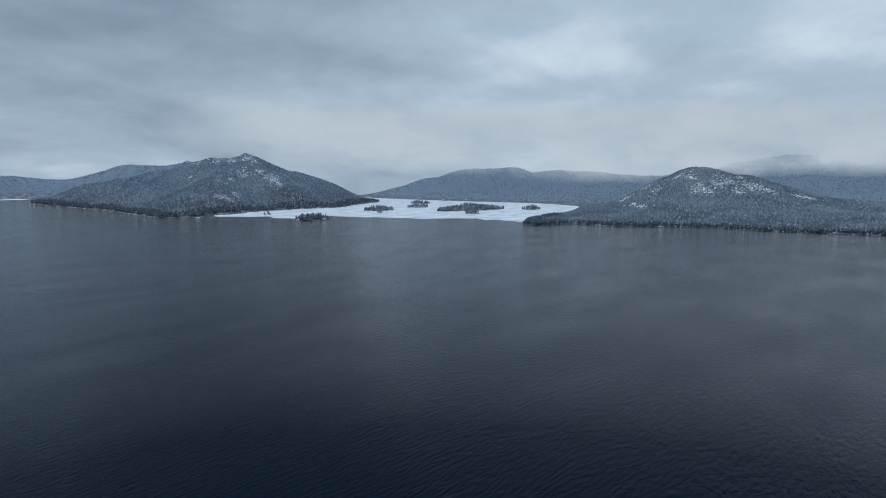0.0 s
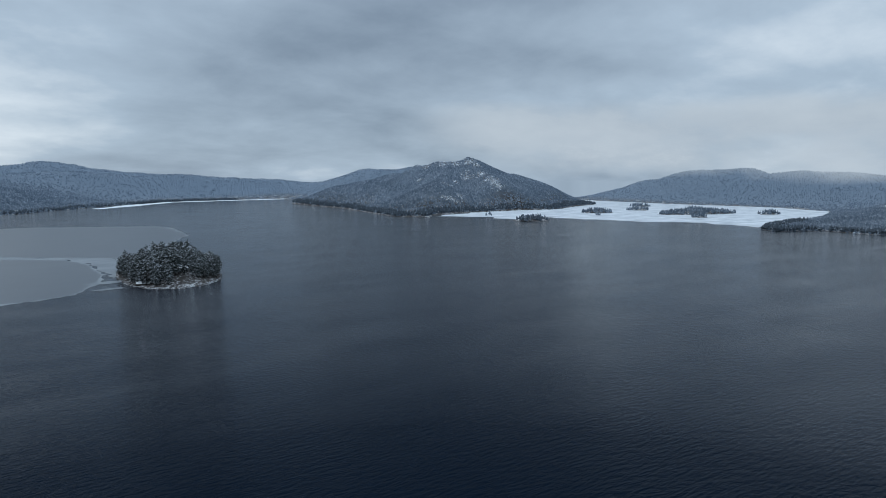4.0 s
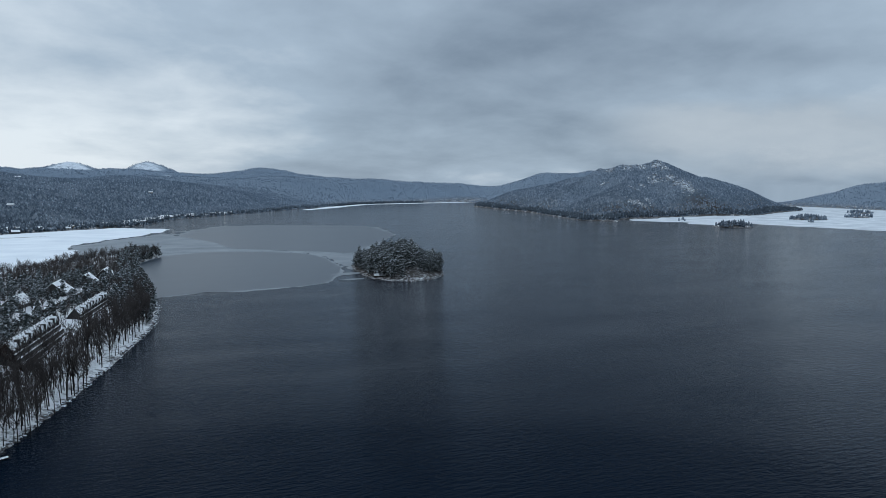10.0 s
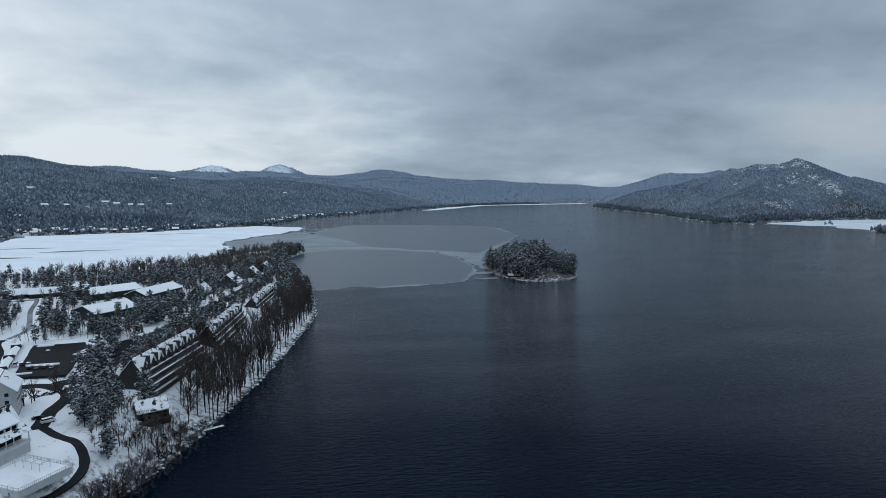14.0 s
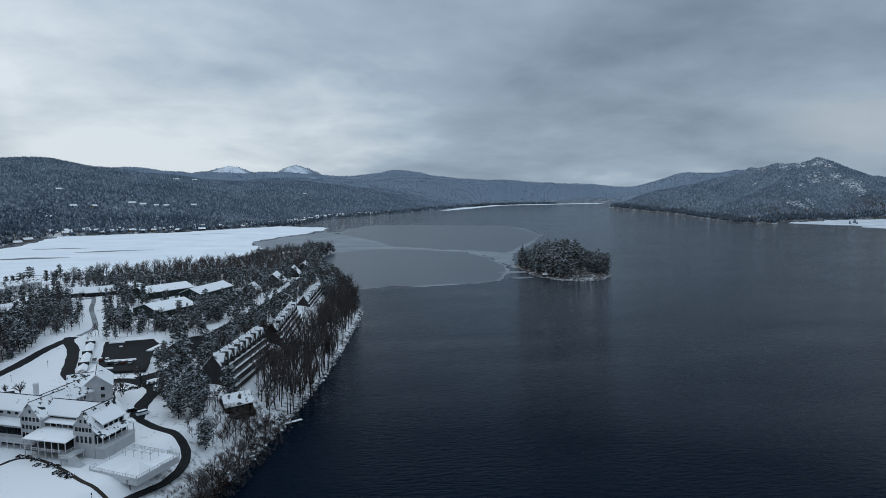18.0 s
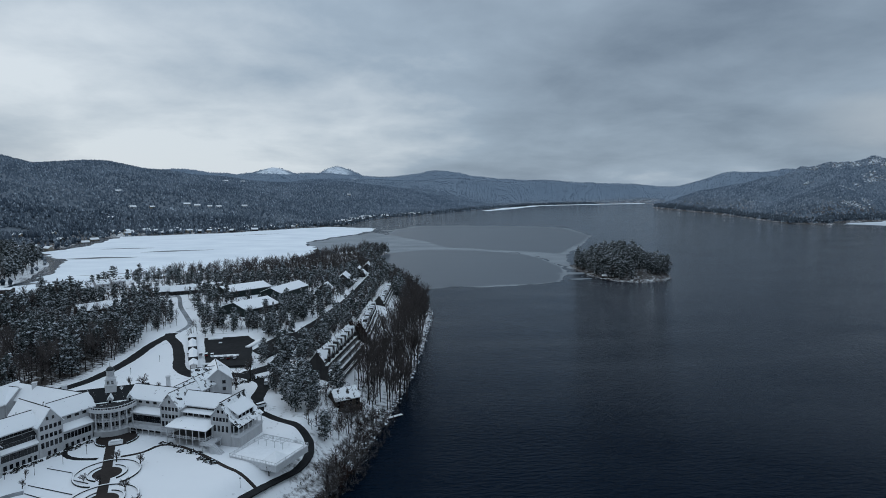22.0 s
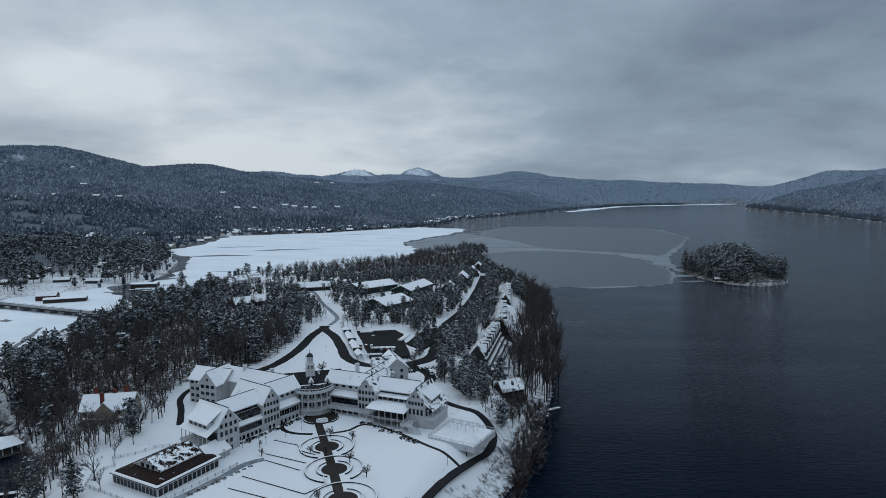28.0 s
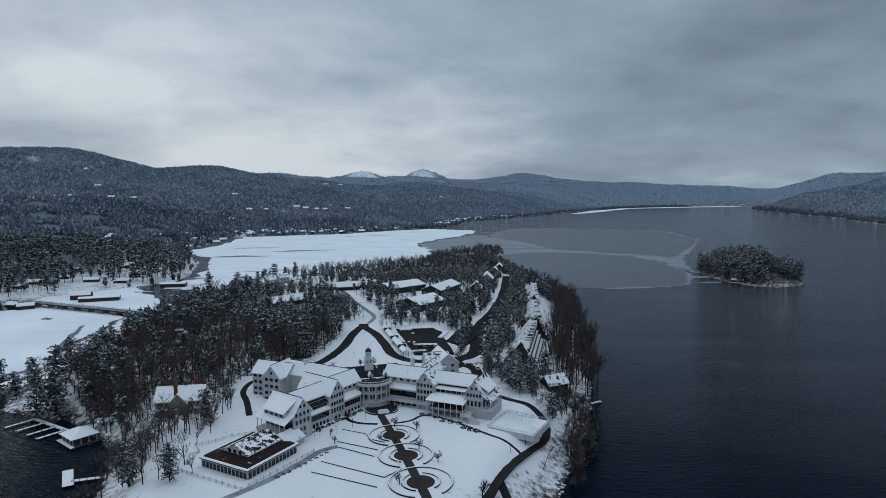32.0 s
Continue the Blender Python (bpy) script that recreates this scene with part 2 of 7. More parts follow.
def ground_material():
    """Snow with leaf litter and rock showing, denser on slopes; forest floor on the hills."""
    m, t, p = nodes_of("snowy_ground")
    n1 = tex_noise(t, 0.35, 6, 0.65)
    n2 = tex_noise(t, 0.03, 5, 0.6)
    g = t.nodes.new("ShaderNodeNewGeometry")
    n3 = tex_noise(t, 2.5, 3, 0.6)
    s = t.nodes.new("ShaderNodeAttribute")
    s.attribute_name = "wild"
    wild = s.outputs["Fac"]
    slope = mth(t, "SUBTRACT", 1.0, up_facing(t))
    f = mth(t, "ADD", mth(t, "MULTIPLY", n1, 0.6), mth(t, "MULTIPLY", n2, 0.4))
    f = mth(t, "SUBTRACT", f, mth(t, "MULTIPLY", wild, 0.22))
    f = mth(t, "SUBTRACT", f, mth(t, "MULTIPLY", slope, 0.45))
    mask = ramp(t, f, [(0.26, (0, 0, 0)), (0.40, (1, 1, 1))])
    litter = mixc(t, n3, (0.02, 0.017, 0.016), (0.07, 0.06, 0.054))
    col = mixc(t, mask, litter, mixc(t, n2, (0.70, 0.715, 0.735), (0.78, 0.79, 0.80)))
    # brush under the hill woods, haze painted in as paler blue with distance
    far_haze = t.nodes.new("ShaderNodeAttribute")
    far_haze.attribute_name = "far_haze"
    brush = mixc(t, far_haze.outputs["Fac"], mixc(t, n1, (0.085, 0.102, 0.122), (0.17, 0.195, 0.222)), mixc(t, n2, (0.138, 0.182, 0.236), (0.190, 0.245, 0.306)))
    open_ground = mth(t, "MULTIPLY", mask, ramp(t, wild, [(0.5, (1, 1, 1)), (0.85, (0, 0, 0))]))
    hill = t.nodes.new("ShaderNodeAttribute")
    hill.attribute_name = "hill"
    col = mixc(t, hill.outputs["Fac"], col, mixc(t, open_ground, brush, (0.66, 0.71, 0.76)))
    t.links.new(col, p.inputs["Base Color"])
    p.inputs["Roughness"].default_value = 0.85
    p.inputs["Specular IOR Level"].default_value = 0.15
    bump(t, p, n1, 0.5, 0.25)
    return m


M_WATER = water_material()
M_ICE = ice_material("snow_covered_ice", (0.66, 0.71, 0.76), (0.84, 0.88, 0.91), 0.7)
M_PATCHICE = ice_material("streaked_ice", (0.34, 0.385, 0.43), (0.80, 0.835, 0.865), 0.6)
M_THIN = ice_material("thin_grey_ice", (0.017, 0.029, 0.045), (0.027, 0.042, 0.061), 0.3, 0.3)
M_SLUSH = ice_material("frosted_ice", (0.10, 0.118, 0.135), (0.26, 0.29, 0.315), 0.5, 0.3)
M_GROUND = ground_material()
M_SNOW = plain("snow", (0.71, 0.72, 0.735), (0.82, 0.83, 0.84), 0.6, 0.75, bump_d=0.06)
M_ASPHALT = plain("wet_asphalt", (0.009, 0.010, 0.011), (0.024, 0.025, 0.027), 0.5, 0.8, spec=0.07)
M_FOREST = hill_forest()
M_SHOREWOOD = snowy("dark_shore_conifers", (0.045, 0.060, 0.078), (0.10, 0.125, 0.15), 0.02, 0.6, 0.6, snow=(0.34, 0.39, 0.44), grain=0.3, amount=0.6)
M_NEEDLE = snowy("snowy_needles", (0.014, 0.020, 0.020), (0.045, 0.055, 0.053), 0.35, 0.62, 0.5, snow=(0.45, 0.48, 0.51), grain=1.2, amount=0.5)
M_BARK = snowy("bark", (0.010, 0.009, 0.0085), (0.03, 0.026, 0.024), 2.0, 0.75, 0.3, grain=3.0)
M_TWIG = snowy("bare_twigs", (0.046, 0.039, 0.038), (0.105, 0.092, 0.088), 0.6, 0.86, 0.4, snow=(0.5, 0.54, 0.58), grain=2.0)
M_RUSSET = snowy("russet_twigs", (0.022, 0.013, 0.011), (0.05, 0.029, 0.023), 0.6, 0.98, 0.3, snow=(0.5, 0.54, 0.58), grain=2.0)
M_ROCK = snowy("granite", (0.10, 0.105, 0.11), (0.24, 0.245, 0.25), 0.08, 0.45, 0.3, grain=0.08, snow=(0.66, 0.71, 0.76))


# ---------------------------------------------------------------- terrain
def smooth(a, b, v):
    q = np.clip((v - a) / (b - a), 0, 1)
    return q * q * (3 - 2 * q)


def sdf(poly, x, y):
    """Signed distance to a closed outline, positive inside."""
    pts = np.array(poly, float)
    best, inside = np.full(x.shape, 1e12), np.zeros(x.shape, bool)
    for (ax, ay), (bx, by) in zip(pts, np.roll(pts, -1, 0)):
        ex, ey = bx - ax, by - ay
        q = np.clip(((x - ax) * ex + (y - ay) * ey) / (ex * ex + ey * ey), 0, 1)
        best = np.minimum(best, (x - ax - q * ex) ** 2 + (y - ay - q * ey) ** 2)
        cross = (ay > y) != (by > y)
        with np.errstate(divide="ignore", invalid="ignore"):
            inside ^= cross & (x < ex * (y - ay) / (ey if ey else 1e-9) + ax)
    return np.where(inside, 1, -1) * np.sqrt(best)


def ridge(line, width, x, y, power=2.0):
    """Height of a crest with easy flanks."""
    out = np.zeros(x.shape)
    for (ax, ay, az), (bx, by, bz) in zip(line[:-1], line[1:]):
        ex, ey = bx - ax, by - ay
        q = np.clip(((x - ax) * ex + (y - ay) * ey) / (ex * ex + ey * ey), 0, 1)
        d = np.hypot(x - ax - q * ex, y - ay - q * ey) / width
        if power == "slope":
            fall = np.clip(1.03 - np.sqrt(d * d + 0.0009), 0, 1) ** 1.25
        else:
            fall = 1 / (1 + d ** power)
        out = np.maximum(out, (az + q * (bz - az)) * fall)
    return out


def rough_field(x, y):
    """Folds and gullies from summed waves."""
    out = np.zeros(x.shape)
    for k, (fx, fy, ph) in enumerate(((0.0031, 0.0042, 0.3), (0.0057, -0.0036, 1.9), (0.0093, 0.0071, 4.0), (-0.0122, 0.0155, 2.2), (0.021, 0.017, 5.1), (0.033, -0.029, 0.9))):
        out += np.sin(x * fx + y * fy + ph + 1.3 * np.sin(x * fy * 0.7 - y * fx * 0.6 + k)) / (1.45 ** k)
    return out / 2.6


HOTEL_ISLAND = [(-5, 197), (6, 226), (18, 257), (32, 300), (48, 365), (64, 448), (76, 517), (82, 566), (80, 632), (71, 720), (57, 800), (46, 870), (38, 940), (34, 1000), (44, 1052), (62, 1086), (52, 1122), (10, 1124), (-40, 1082), (-70, 1020), (-101, 929), (-156, 872), (-196, 794), (-240, 761), (-288, 710), (-326, 662), (-350, 600), (-360, 554), (-350, 504), (-341, 420), (-314, 342), (-296, 296), (-275, 289), (-251, 281), (-224, 263), (-205, 240), (-190, 206), (-178, 156), (-144, 110), (-60, 106), (-22, 144)]
SMALL_ISLAND = [(324, 882), (316, 828), (317, 768), (331, 724), (360, 708), (390, 718), (415, 746), (430, 792), (439, 846), (422, 894), (372, 912)]
MAINLAND = [(-504, 456), (-499, 582), (-509, 658), (-478, 683), (-434, 742), (-408, 769), (-412, 828), (-462, 989), (-528, 1116), (-583, 1170), (-564, 1272), (-588, 1380), (-576, 1524), (-480, 1572), (-344, 1622), (-212, 1758), (-24, 1908), (24, 2172), (120, 2333), (310, 2599), (592, 3062), (1037, 3648), (1500, 3852), (1872, 3996), (1776, 3552), (1644, 3348), (1546, 3144), (1510, 2816), (1488, 2444), (1409, 2089), (1334, 1788), (1420, 1704), (1514, 1800), (1740, 1872), (2040, 1920), (2260, 1890), (2620, 2085), (2960, 2225), (3080, 2420), (3480, 3200), (3731, 3180), (3520, 2690), (3400, 2012), (3420, 1471), (3180, 1116), (2700, 960), (2280, 882), (1968, 828), (1831, 775), (1793, 720), (1920, 655), (1900, 529), (1962, 427), (2021, 298), (1981, 175), (1999, 6), (2040, -240), (2280, -1080), (6000, -900), (6000, 6000), (-6000, 6000), (-6000, -600), (-840, -720)]
# islets in the far ice: place, half length, half width, turn, height
ISLETS = [(1578, 1368, 62, 34, -0.3, 9), (1656, 1658, 14, 10, 0, 3), (2178, 1590, 78, 38, -0.2, 8), (2004, 1450, 14, 10, 0, 3), (2470, 1325, 215, 60, -0.2, 10), (2229, 1180, 40, 22, -0.1, 6), (2680, 1148, 52, 26, -0.3, 7), (2520, 1640, 60, 25, -0.4, 6), (2840, 1560, 50, 22, -0.4, 5), (1880, 700, 30, 14, 0.2, 3), (2900, 1900, 60, 25, -0.5, 6)]
# open ledges of snow and rock on the hills: place and radius
LEDGES = [(2050, 2596, 30), (2108, 2542, 32), (2158, 2492, 32), (2202, 2428, 34), (2195, 2361, 22), (2119, 2353, 24), (2092, 2303, 26), (2119, 2248, 26), (2098, 2170, 26), (2084, 2107, 26), (2070, 2066, 20), (1990, 2284, 20), (1877, 2190, 22), (1698, 1984, 20), (1749, 1983, 24), (1822, 2038, 18), (1912, 2464, 14),
          (2799, 697, 26), (2709, 630, 26), (2751, 748, 22), (2572, 673, 24), (2504, 619, 26), (2714, 759, 18), (2784, 557, 26), (2753, 510, 30), (2696, 468, 30), (2724, 406, 34), (2769, 377, 30), (2845, 351, 22), (2771, 302, 34), (2791, 269, 28), (2786, 232, 24), (2632, 463, 22), (2647, 425, 24), (2711, 330, 24), (2788, 409, 20), (2793, 146, 22), (2810, 110, 20),
          (-700, 4554, 100), (-656, 4588, 120), (-600, 4520, 100), (-220, 4613, 100), (-178, 4615, 90), (-68, 4290, 40), (-1402, 2007, 26), (-1242, 2138, 20), (-572, 1553, 26), (-516, 1617, 22), (-166, 1885, 22)]
# woods on the hotel island
WOODS = [
    [(-296, 535), (-294, 450), (-280, 390), (-268, 325), (-254, 296), (-222, 262), (-200, 274), (-168, 277), (-163, 300), (-142, 326), (-126, 352), (-124, 400), (-140, 470), (-160, 540), (-250, 590)],
    [(34, 1000), (42, 1052), (58, 1086), (48, 1116), (10, 1118), (-38, 1076), (-72, 1000), (-110, 910), (-160, 850), (-200, 780), (-250, 735), (-225, 715), (-150, 690), (-60, 690), (20, 740)],
    [(14, 300), (42, 316), (64, 440), (79, 560), (76, 640), (66, 720), (52, 800), (40, 870), (34, 940), (24, 900), (34, 790), (54, 640), (46, 540), (36, 450), (22, 375), (10, 330)],
]

VILLAGE_WOOD = [(-512, 664), (-478, 690), (-440, 750), (-416, 776), (-420, 828), (-470, 986), (-534, 1110), (-600, 1160), (-760, 1180), (-860, 940), (-760, 640), (-560, 590)]

CRESTS = [
    # west hills behind the village
    ([(-2100, 1800, 150), (-1657, 2207, 214), (-1535, 2291, 286), (-1368, 2389, 194), (-1169, 2488, 212), (-960, 2700, 180), (-720, 2976, 158), (-360, 3096, 130), (240, 3480, 96)], 576, 2.2),
    ([(-1080, 1560, 84), (-720, 2160, 94), (-360, 2580, 84), (120, 3120, 72)], 396, 2.0),
    # low wooded foothills behind the north-western shore
    ([(-520, 3300, 120), (0, 3720, 142), (420, 3960, 150), (860, 4160, 146), (1180, 4240, 128)], 330, 2.0),
    ([(40, 2900, 60), (340, 3250, 72), (640, 3620, 78), (980, 3960, 74)], 240, 2.0),
    # snowy domes and the ranges to the north
    ([(-1520, 4640, 231), (-1360, 4692, 242), (-1088, 4766, 225), (-871, 4786, 202), (-732, 4702, 194)], 420, 2.4),
    ([(-740, 4671, 192), (-705, 4664, 219), (-668, 4660, 229), (-630, 4664, 222), (-592, 4671, 198)], 150, 2.6),
    ([(-285, 4692, 200), (-243, 4692, 232), (-202, 4692, 245), (-160, 4696, 232), (-105, 4702, 200)], 150, 2.6),
    ([(-837, 4408, 188), (-177, 4461, 204), (118, 4514, 183), (318, 4545, 189), (498, 4556, 210), (654, 4534, 202), (828, 4503, 189), (1111, 4450, 156), (1457, 4356, 139), (1782, 4240, 115)], 378, 2.2),
    ([(1500, 4368, 84), (1776, 4320, 134), (1944, 4283, 146), (2112, 4140, 139), (2278, 3900, 168), (2450, 3768, 206), (2640, 3672, 221), (3000, 3600, 216)], 360, 2.4),
    # the great hill across the water, with its spurs
    ([(1533, 3091, 42), (1657, 3026, 62), (1750, 2938, 97), (1856, 2849, 125), (1957, 2756, 158), (2040, 2670, 149), (2124, 2590, 222), (2238, 2480, 220), (2273, 2461, 225), (2362, 2432, 167), (2465, 2399, 159), (2556, 2391, 74), (2720, 2389, 50), (2869, 2368, 18)], 620, "slope"),
    ([(2238, 2480, 239), (2152, 2259, 170), (2100, 2072, 120), (2059, 1927, 84)], 330, "slope"),
    ([(2040, 2670, 194), (1743, 2503, 103), (1495, 2368, 53), (1342, 2343, 31)], 300, "slope"),
    ([(2138, 2514, 190), (1852, 2232, 125), (1585, 1933, 74), (1436, 1732, 39)], 330, "slope"),
    ([(1420, 2700, 34), (1560, 2300, 52), (1650, 2050, 48), (1900, 2000, 40), (2300, 2200, 40)], 350, 2.0),
    # the rocky dome on the east shore
    ([(2796, 888, 24), (2846, 836, 58), (2878, 732, 125), (2904, 629, 161), (2929, 510, 178), (2944, 426, 158), (2958, 328, 127), (2970, 216, 86), (2976, 60, 62)], 288, 2.6),
    # eastern ranges
    ([(3807, 2835, 36), (3870, 2730, 103), (3975, 2520, 149), (4095, 2309, 208), (4213, 2097, 217), (4304, 1916, 175), (4398, 1701, 179), (4492, 1450, 181), (4567, 1204, 162), (4700, 945, 162)], 346, 2.6),
    ([(4815, 945, 152), (4857, 735, 196), (4888, 525, 265), (4910, 262, 317), (4920, 0, 338), (4910, -420, 351)], 441, 2.4),
]


def terrain(x, y):
    x, y = np.asarray(x, float), np.asarray(y, float)
    g = sdf(HOTEL_ISLAND, x, y)
    flat = 14.8 + 5.0 * np.exp(-((x + 84) ** 2 + (y - 516) ** 2) / (2 * 130 ** 2))
    flat = flat * (1 - 0.55 * smooth(700, 940, y)) * (1 - 0.62 * smooth(-216, -324, x))
    bank = 28 + 18 * smooth(-30, 10, x) * smooth(290, 330, y)
    hotel = np.where(g > 0, 0.35 + flat * smooth(-7, bank, g) ** 1.3, 0.25 * g)
    s = sdf(SMALL_ISLAND, x, y)
    small = np.where(s > 0, 0.3 + 11 * smooth(-8, 56, s), 0.25 * s)
    m = sdf(MAINLAND, x, y)
    crest, steep = np.zeros(x.shape), np.zeros(x.shape)
    for line, width, power in CRESTS:
        h = ridge(line, width, x, y, power)
        if power == "slope":
            steep = (steep ** 10 + h ** 10) ** 0.1
        else:
            crest = (crest ** 4 + h ** 4) ** 0.25
    fold = rough_field(x, y)
    land = 0.4 + 2.6 * smooth(0, 30, m) + np.maximum(crest * smooth(0, 500, m) ** 0.9 * (1 + 0.07 * fold), steep * smooth(-40, 200, m) * (1 + 0.03 * fold)) + (3 + 5 * smooth(200, 800, m)) * fold * smooth(30, 200, m)
    land = np.where(m > 0, np.maximum(land, 0.4), 0.25 * m)
    out = np.maximum(np.maximum(np.maximum(hotel, small), land), -4.0)
    for cx, cy, a, b, turn, tall in ISLETS:
        c, s2 = math.cos(turn), math.sin(turn)
        u, v = (x - cx) * c + (y - cy) * s2, -(x - cx) * s2 + (y - cy) * c
        q = np.hypot(u / a, v / b)
        out = np.maximum(out, np.where(q < 1.0, 0.5 + tall * smooth(1.0, 0.4, q), -4.0))
    return out


def height(x, y):
    return float(terrain(np.array([x]), np.array([y]))[0])


def raw_mesh(name, verts, faces, mats, smooth_shade=False, face_mats=None):
    """A mesh from arrays: verts (n,3), faces (m,k) with k corners each."""
    verts, faces = np.ascontiguousarray(verts, np.float32), np.ascontiguousarray(faces, np.int32)
    me = bpy.data.meshes.new(name)
    k = faces.shape[1]
    me.vertices.add(len(verts))
    me.vertices.foreach_set("co", verts.ravel())
    me.loops.add(faces.size)
    me.loops.foreach_set("vertex_index", faces.ravel())
    me.polygons.add(len(faces))
    me.polygons.foreach_set("loop_start", np.arange(0, faces.size, k, dtype=np.int32))
    me.polygons.foreach_set("use_smooth", np.full(len(faces), smooth_shade, bool))
    for mat in mats:
        me.materials.append(mat)
    if face_mats is not None:
        me.polygons.foreach_set("material_index", np.asarray(face_mats, np.int32))
    me.update(calc_edges=True)
    return me


def build_ground():
    radii = 60 * 1.0145 ** np.arange(0, 308)
    fine = np.arange(-46, 100.01, 0.36)
    coarse = np.arange(106, 314, 8.0)
    az = np.radians(np.concatenate([fine, coarse]))
    rr, aa = np.meshgrid(np.concatenate([[1.0], radii]), az, indexing="ij")
    x, y = rr * np.sin(aa), rr * np.cos(aa)
    z = terrain(x, y)
    n, m = rr.shape
    idx = np.arange(n * m).reshape(n, m)
    a, b = idx[:-1, :], idx[1:, :]
    faces = np.stack([a, np.roll(a, -1, 1), np.roll(b, -1, 1), b], -1).reshape(-1, 4)
    verts = np.stack([x, y, z], -1).reshape(-1, 3)
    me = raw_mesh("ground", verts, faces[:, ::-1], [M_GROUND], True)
    far = np.hypot(x, y).ravel()
    g = sdf(HOTEL_ISLAND, x.ravel(), y.ravel())
    px, py = x.ravel(), y.ravel()
    wild = np.where(g > 0, 0.05 + 0.55 * smooth(14, 3, g), 1.0)
    near = far < 1300
    for outline in WOODS:
        d = np.full(px.shape, -99.0)
        d[near] = sdf(outline, px[near], py[near])
        wild = np.maximum(wild, (0.3 if outline is WOODS[2] else 0.95) * smooth(-4, 6, d))
    yard = smooth(-40, 10, sdf(VILLAGE_WOOD, px, py)) * smooth(170, 70, sdf(MAINLAND, px, py))
    wild = wild * (1 - yard) + yard * 0.42
    for cx, cy, r in LEDGES:
        wild = np.minimum(wild, 0.42 + 0.7 * np.maximum(0, np.hypot(px - cx, py - cy) / r - 0.45))
    at = me.attributes.new("wild", "FLOAT", "POINT")
    at.data.foreach_set("value", wild.astype(np.float32))
    at = me.attributes.new("hill", "FLOAT", "POINT")
    at.data.foreach_set("value", (smooth(60, 160, sdf(MAINLAND, px, py)) * (1 - yard)).astype(np.float32))
    # share of painted haze by distance: none near, full on the far ranges
    at = me.attributes.new("far_haze", "FLOAT", "POINT")
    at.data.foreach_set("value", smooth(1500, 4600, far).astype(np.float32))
    return tagged(new("ground", me), "snow-dusted ground of islands, shores and wooded hills", "ground", kind="structure")


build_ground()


def build_water():
    az = np.radians(np.arange(0, 360, 5.0))
    verts = np.concatenate([[[0, 0, 0]], np.stack([4950 * np.sin(az), 4950 * np.cos(az), 0 * az], -1)])
    n = len(az)
    k = np.arange(n)
    faces = np.stack([np.zeros(n, int), 1 + (k + 1) % n, 1 + k], -1)
    return tagged(new("water", raw_mesh("water", verts, faces, [M_WATER])), "dark rippled open lake water under cloud", "water", kind="structure")


build_water()


def sheet(name, outline, z, thick, mat, label, category, ragged=0.0, step=12.0, seed=1, kind="structure"):
    """A thin slab with an uneven rim: ice, road or paving."""
    rng = np.random.default_rng(seed)
    pts = []
    for (ax, ay), (bx, by) in zip(outline, outline[1:] + outline[:1]):
        n = max(1, int(math.hypot(bx - ax, by - ay) / step))
        for i in range(n):
            q = i / n
            pts.append((ax + (bx - ax) * q, ay + (by - ay) * q))
    n = len(pts)
    if ragged:
        run, wave = 0.0, []
        for _ in range(n):
            run = run * 0.6 + rng.normal(0, 1)
            wave.append(max(-2.2, min(2.2, run)) * ragged)
        moved = []
        for i in range(n):
            (ax, ay), (bx, by) = pts[i - 1], pts[(i + 1) % n]
            k = math.hypot(bx - ax, by - ay) or 1.0
            moved.append((pts[i][0] + (by - ay) / k * wave[i], pts[i][1] - (bx - ax) / k * wave[i]))
        pts = moved
    flat, _, tris, _, _, _ = geometry.delaunay_2d_cdt([Vector(p) for p in pts], [], [list(range(n))], 1, 1e-4)
    bm = bmesh.new()
    top = [bm.verts.new((p.x, p.y, z)) for p in flat]
    for t in tris:
        face = bm.faces.new([top[i] for i in t])
        face.normal_update()
        if face.normal.z < 0:
            face.normal_flip()
    rim = [e for e in bm.edges if len(e.link_faces) == 1]
    low = {}
    for e in rim:
        for v in e.verts:
            if v not in low:
                low[v] = bm.verts.new((v.co.x, v.co.y, z - thick))
    for e in rim:
        p, q = e.verts
        bm.faces.new((p, q, low[q], low[p]))
    me = bpy.data.meshes.new(name)
    bm.to_mesh(me)
    bm.free()
    me.materials.append(mat)
    return tagged(new(name, me), label, category, kind=kind)


WEST_ICE = [(41, 1747), (14, 1596), (-53, 1458), (-110, 1320), (-84, 1188), (-72, 1020), (-144, 888), (-228, 780), (-324, 672), (-396, 720), (-396, 840), (-456, 1020), (-564, 1188), (-546, 1344), (-564, 1536), (-348, 1614), (-216, 1746), (-96, 1836)]
sheet("ice_sheet", WEST_ICE, 0.16, 0.2, M_ICE, "snow-covered ice sheet on the sheltered bay", "ice", 5, 14, 3)
SOUTH_BAY = [(-360, 546), (-346, 420), (-314, 338), (-360, 322), (-414, 360), (-504, 396), (-510, 576), (-456, 600)]
sheet("ice_sheet", SOUTH_BAY, 0.16, 0.2, M_ICE, "snow-covered ice on the small bay by the bridge", "ice", 2, 8, 4)
for k, outline in enumerate(([(-352, 434), (-351, 439), (-366, 484), (-376, 513), (-379, 510), (-369, 476)], [(-436, 540), (-434, 548), (-424, 540), (-424, 533)], [(-333, 403), (-340, 425), (-333, 427), (-319, 400)])):
    sheet("melt_patch", outline, 0.185, 0.02, M_THIN, "dark melted streak in the snow-covered bay ice", "ice", 0.8, 4, 31 + k)
CHANNEL_ICE = [(-352, 566), (-420, 590), (-500, 604), (-512, 660), (-480, 688), (-440, 735), (-428, 716), (-410, 688), (-392, 668), (-366, 640), (-346, 600)]
sheet("ice_sheet", CHANNEL_ICE, 0.16, 0.2, M_ICE, "snow-covered ice in the channel beyond the bridge", "ice", 2, 8, 24)
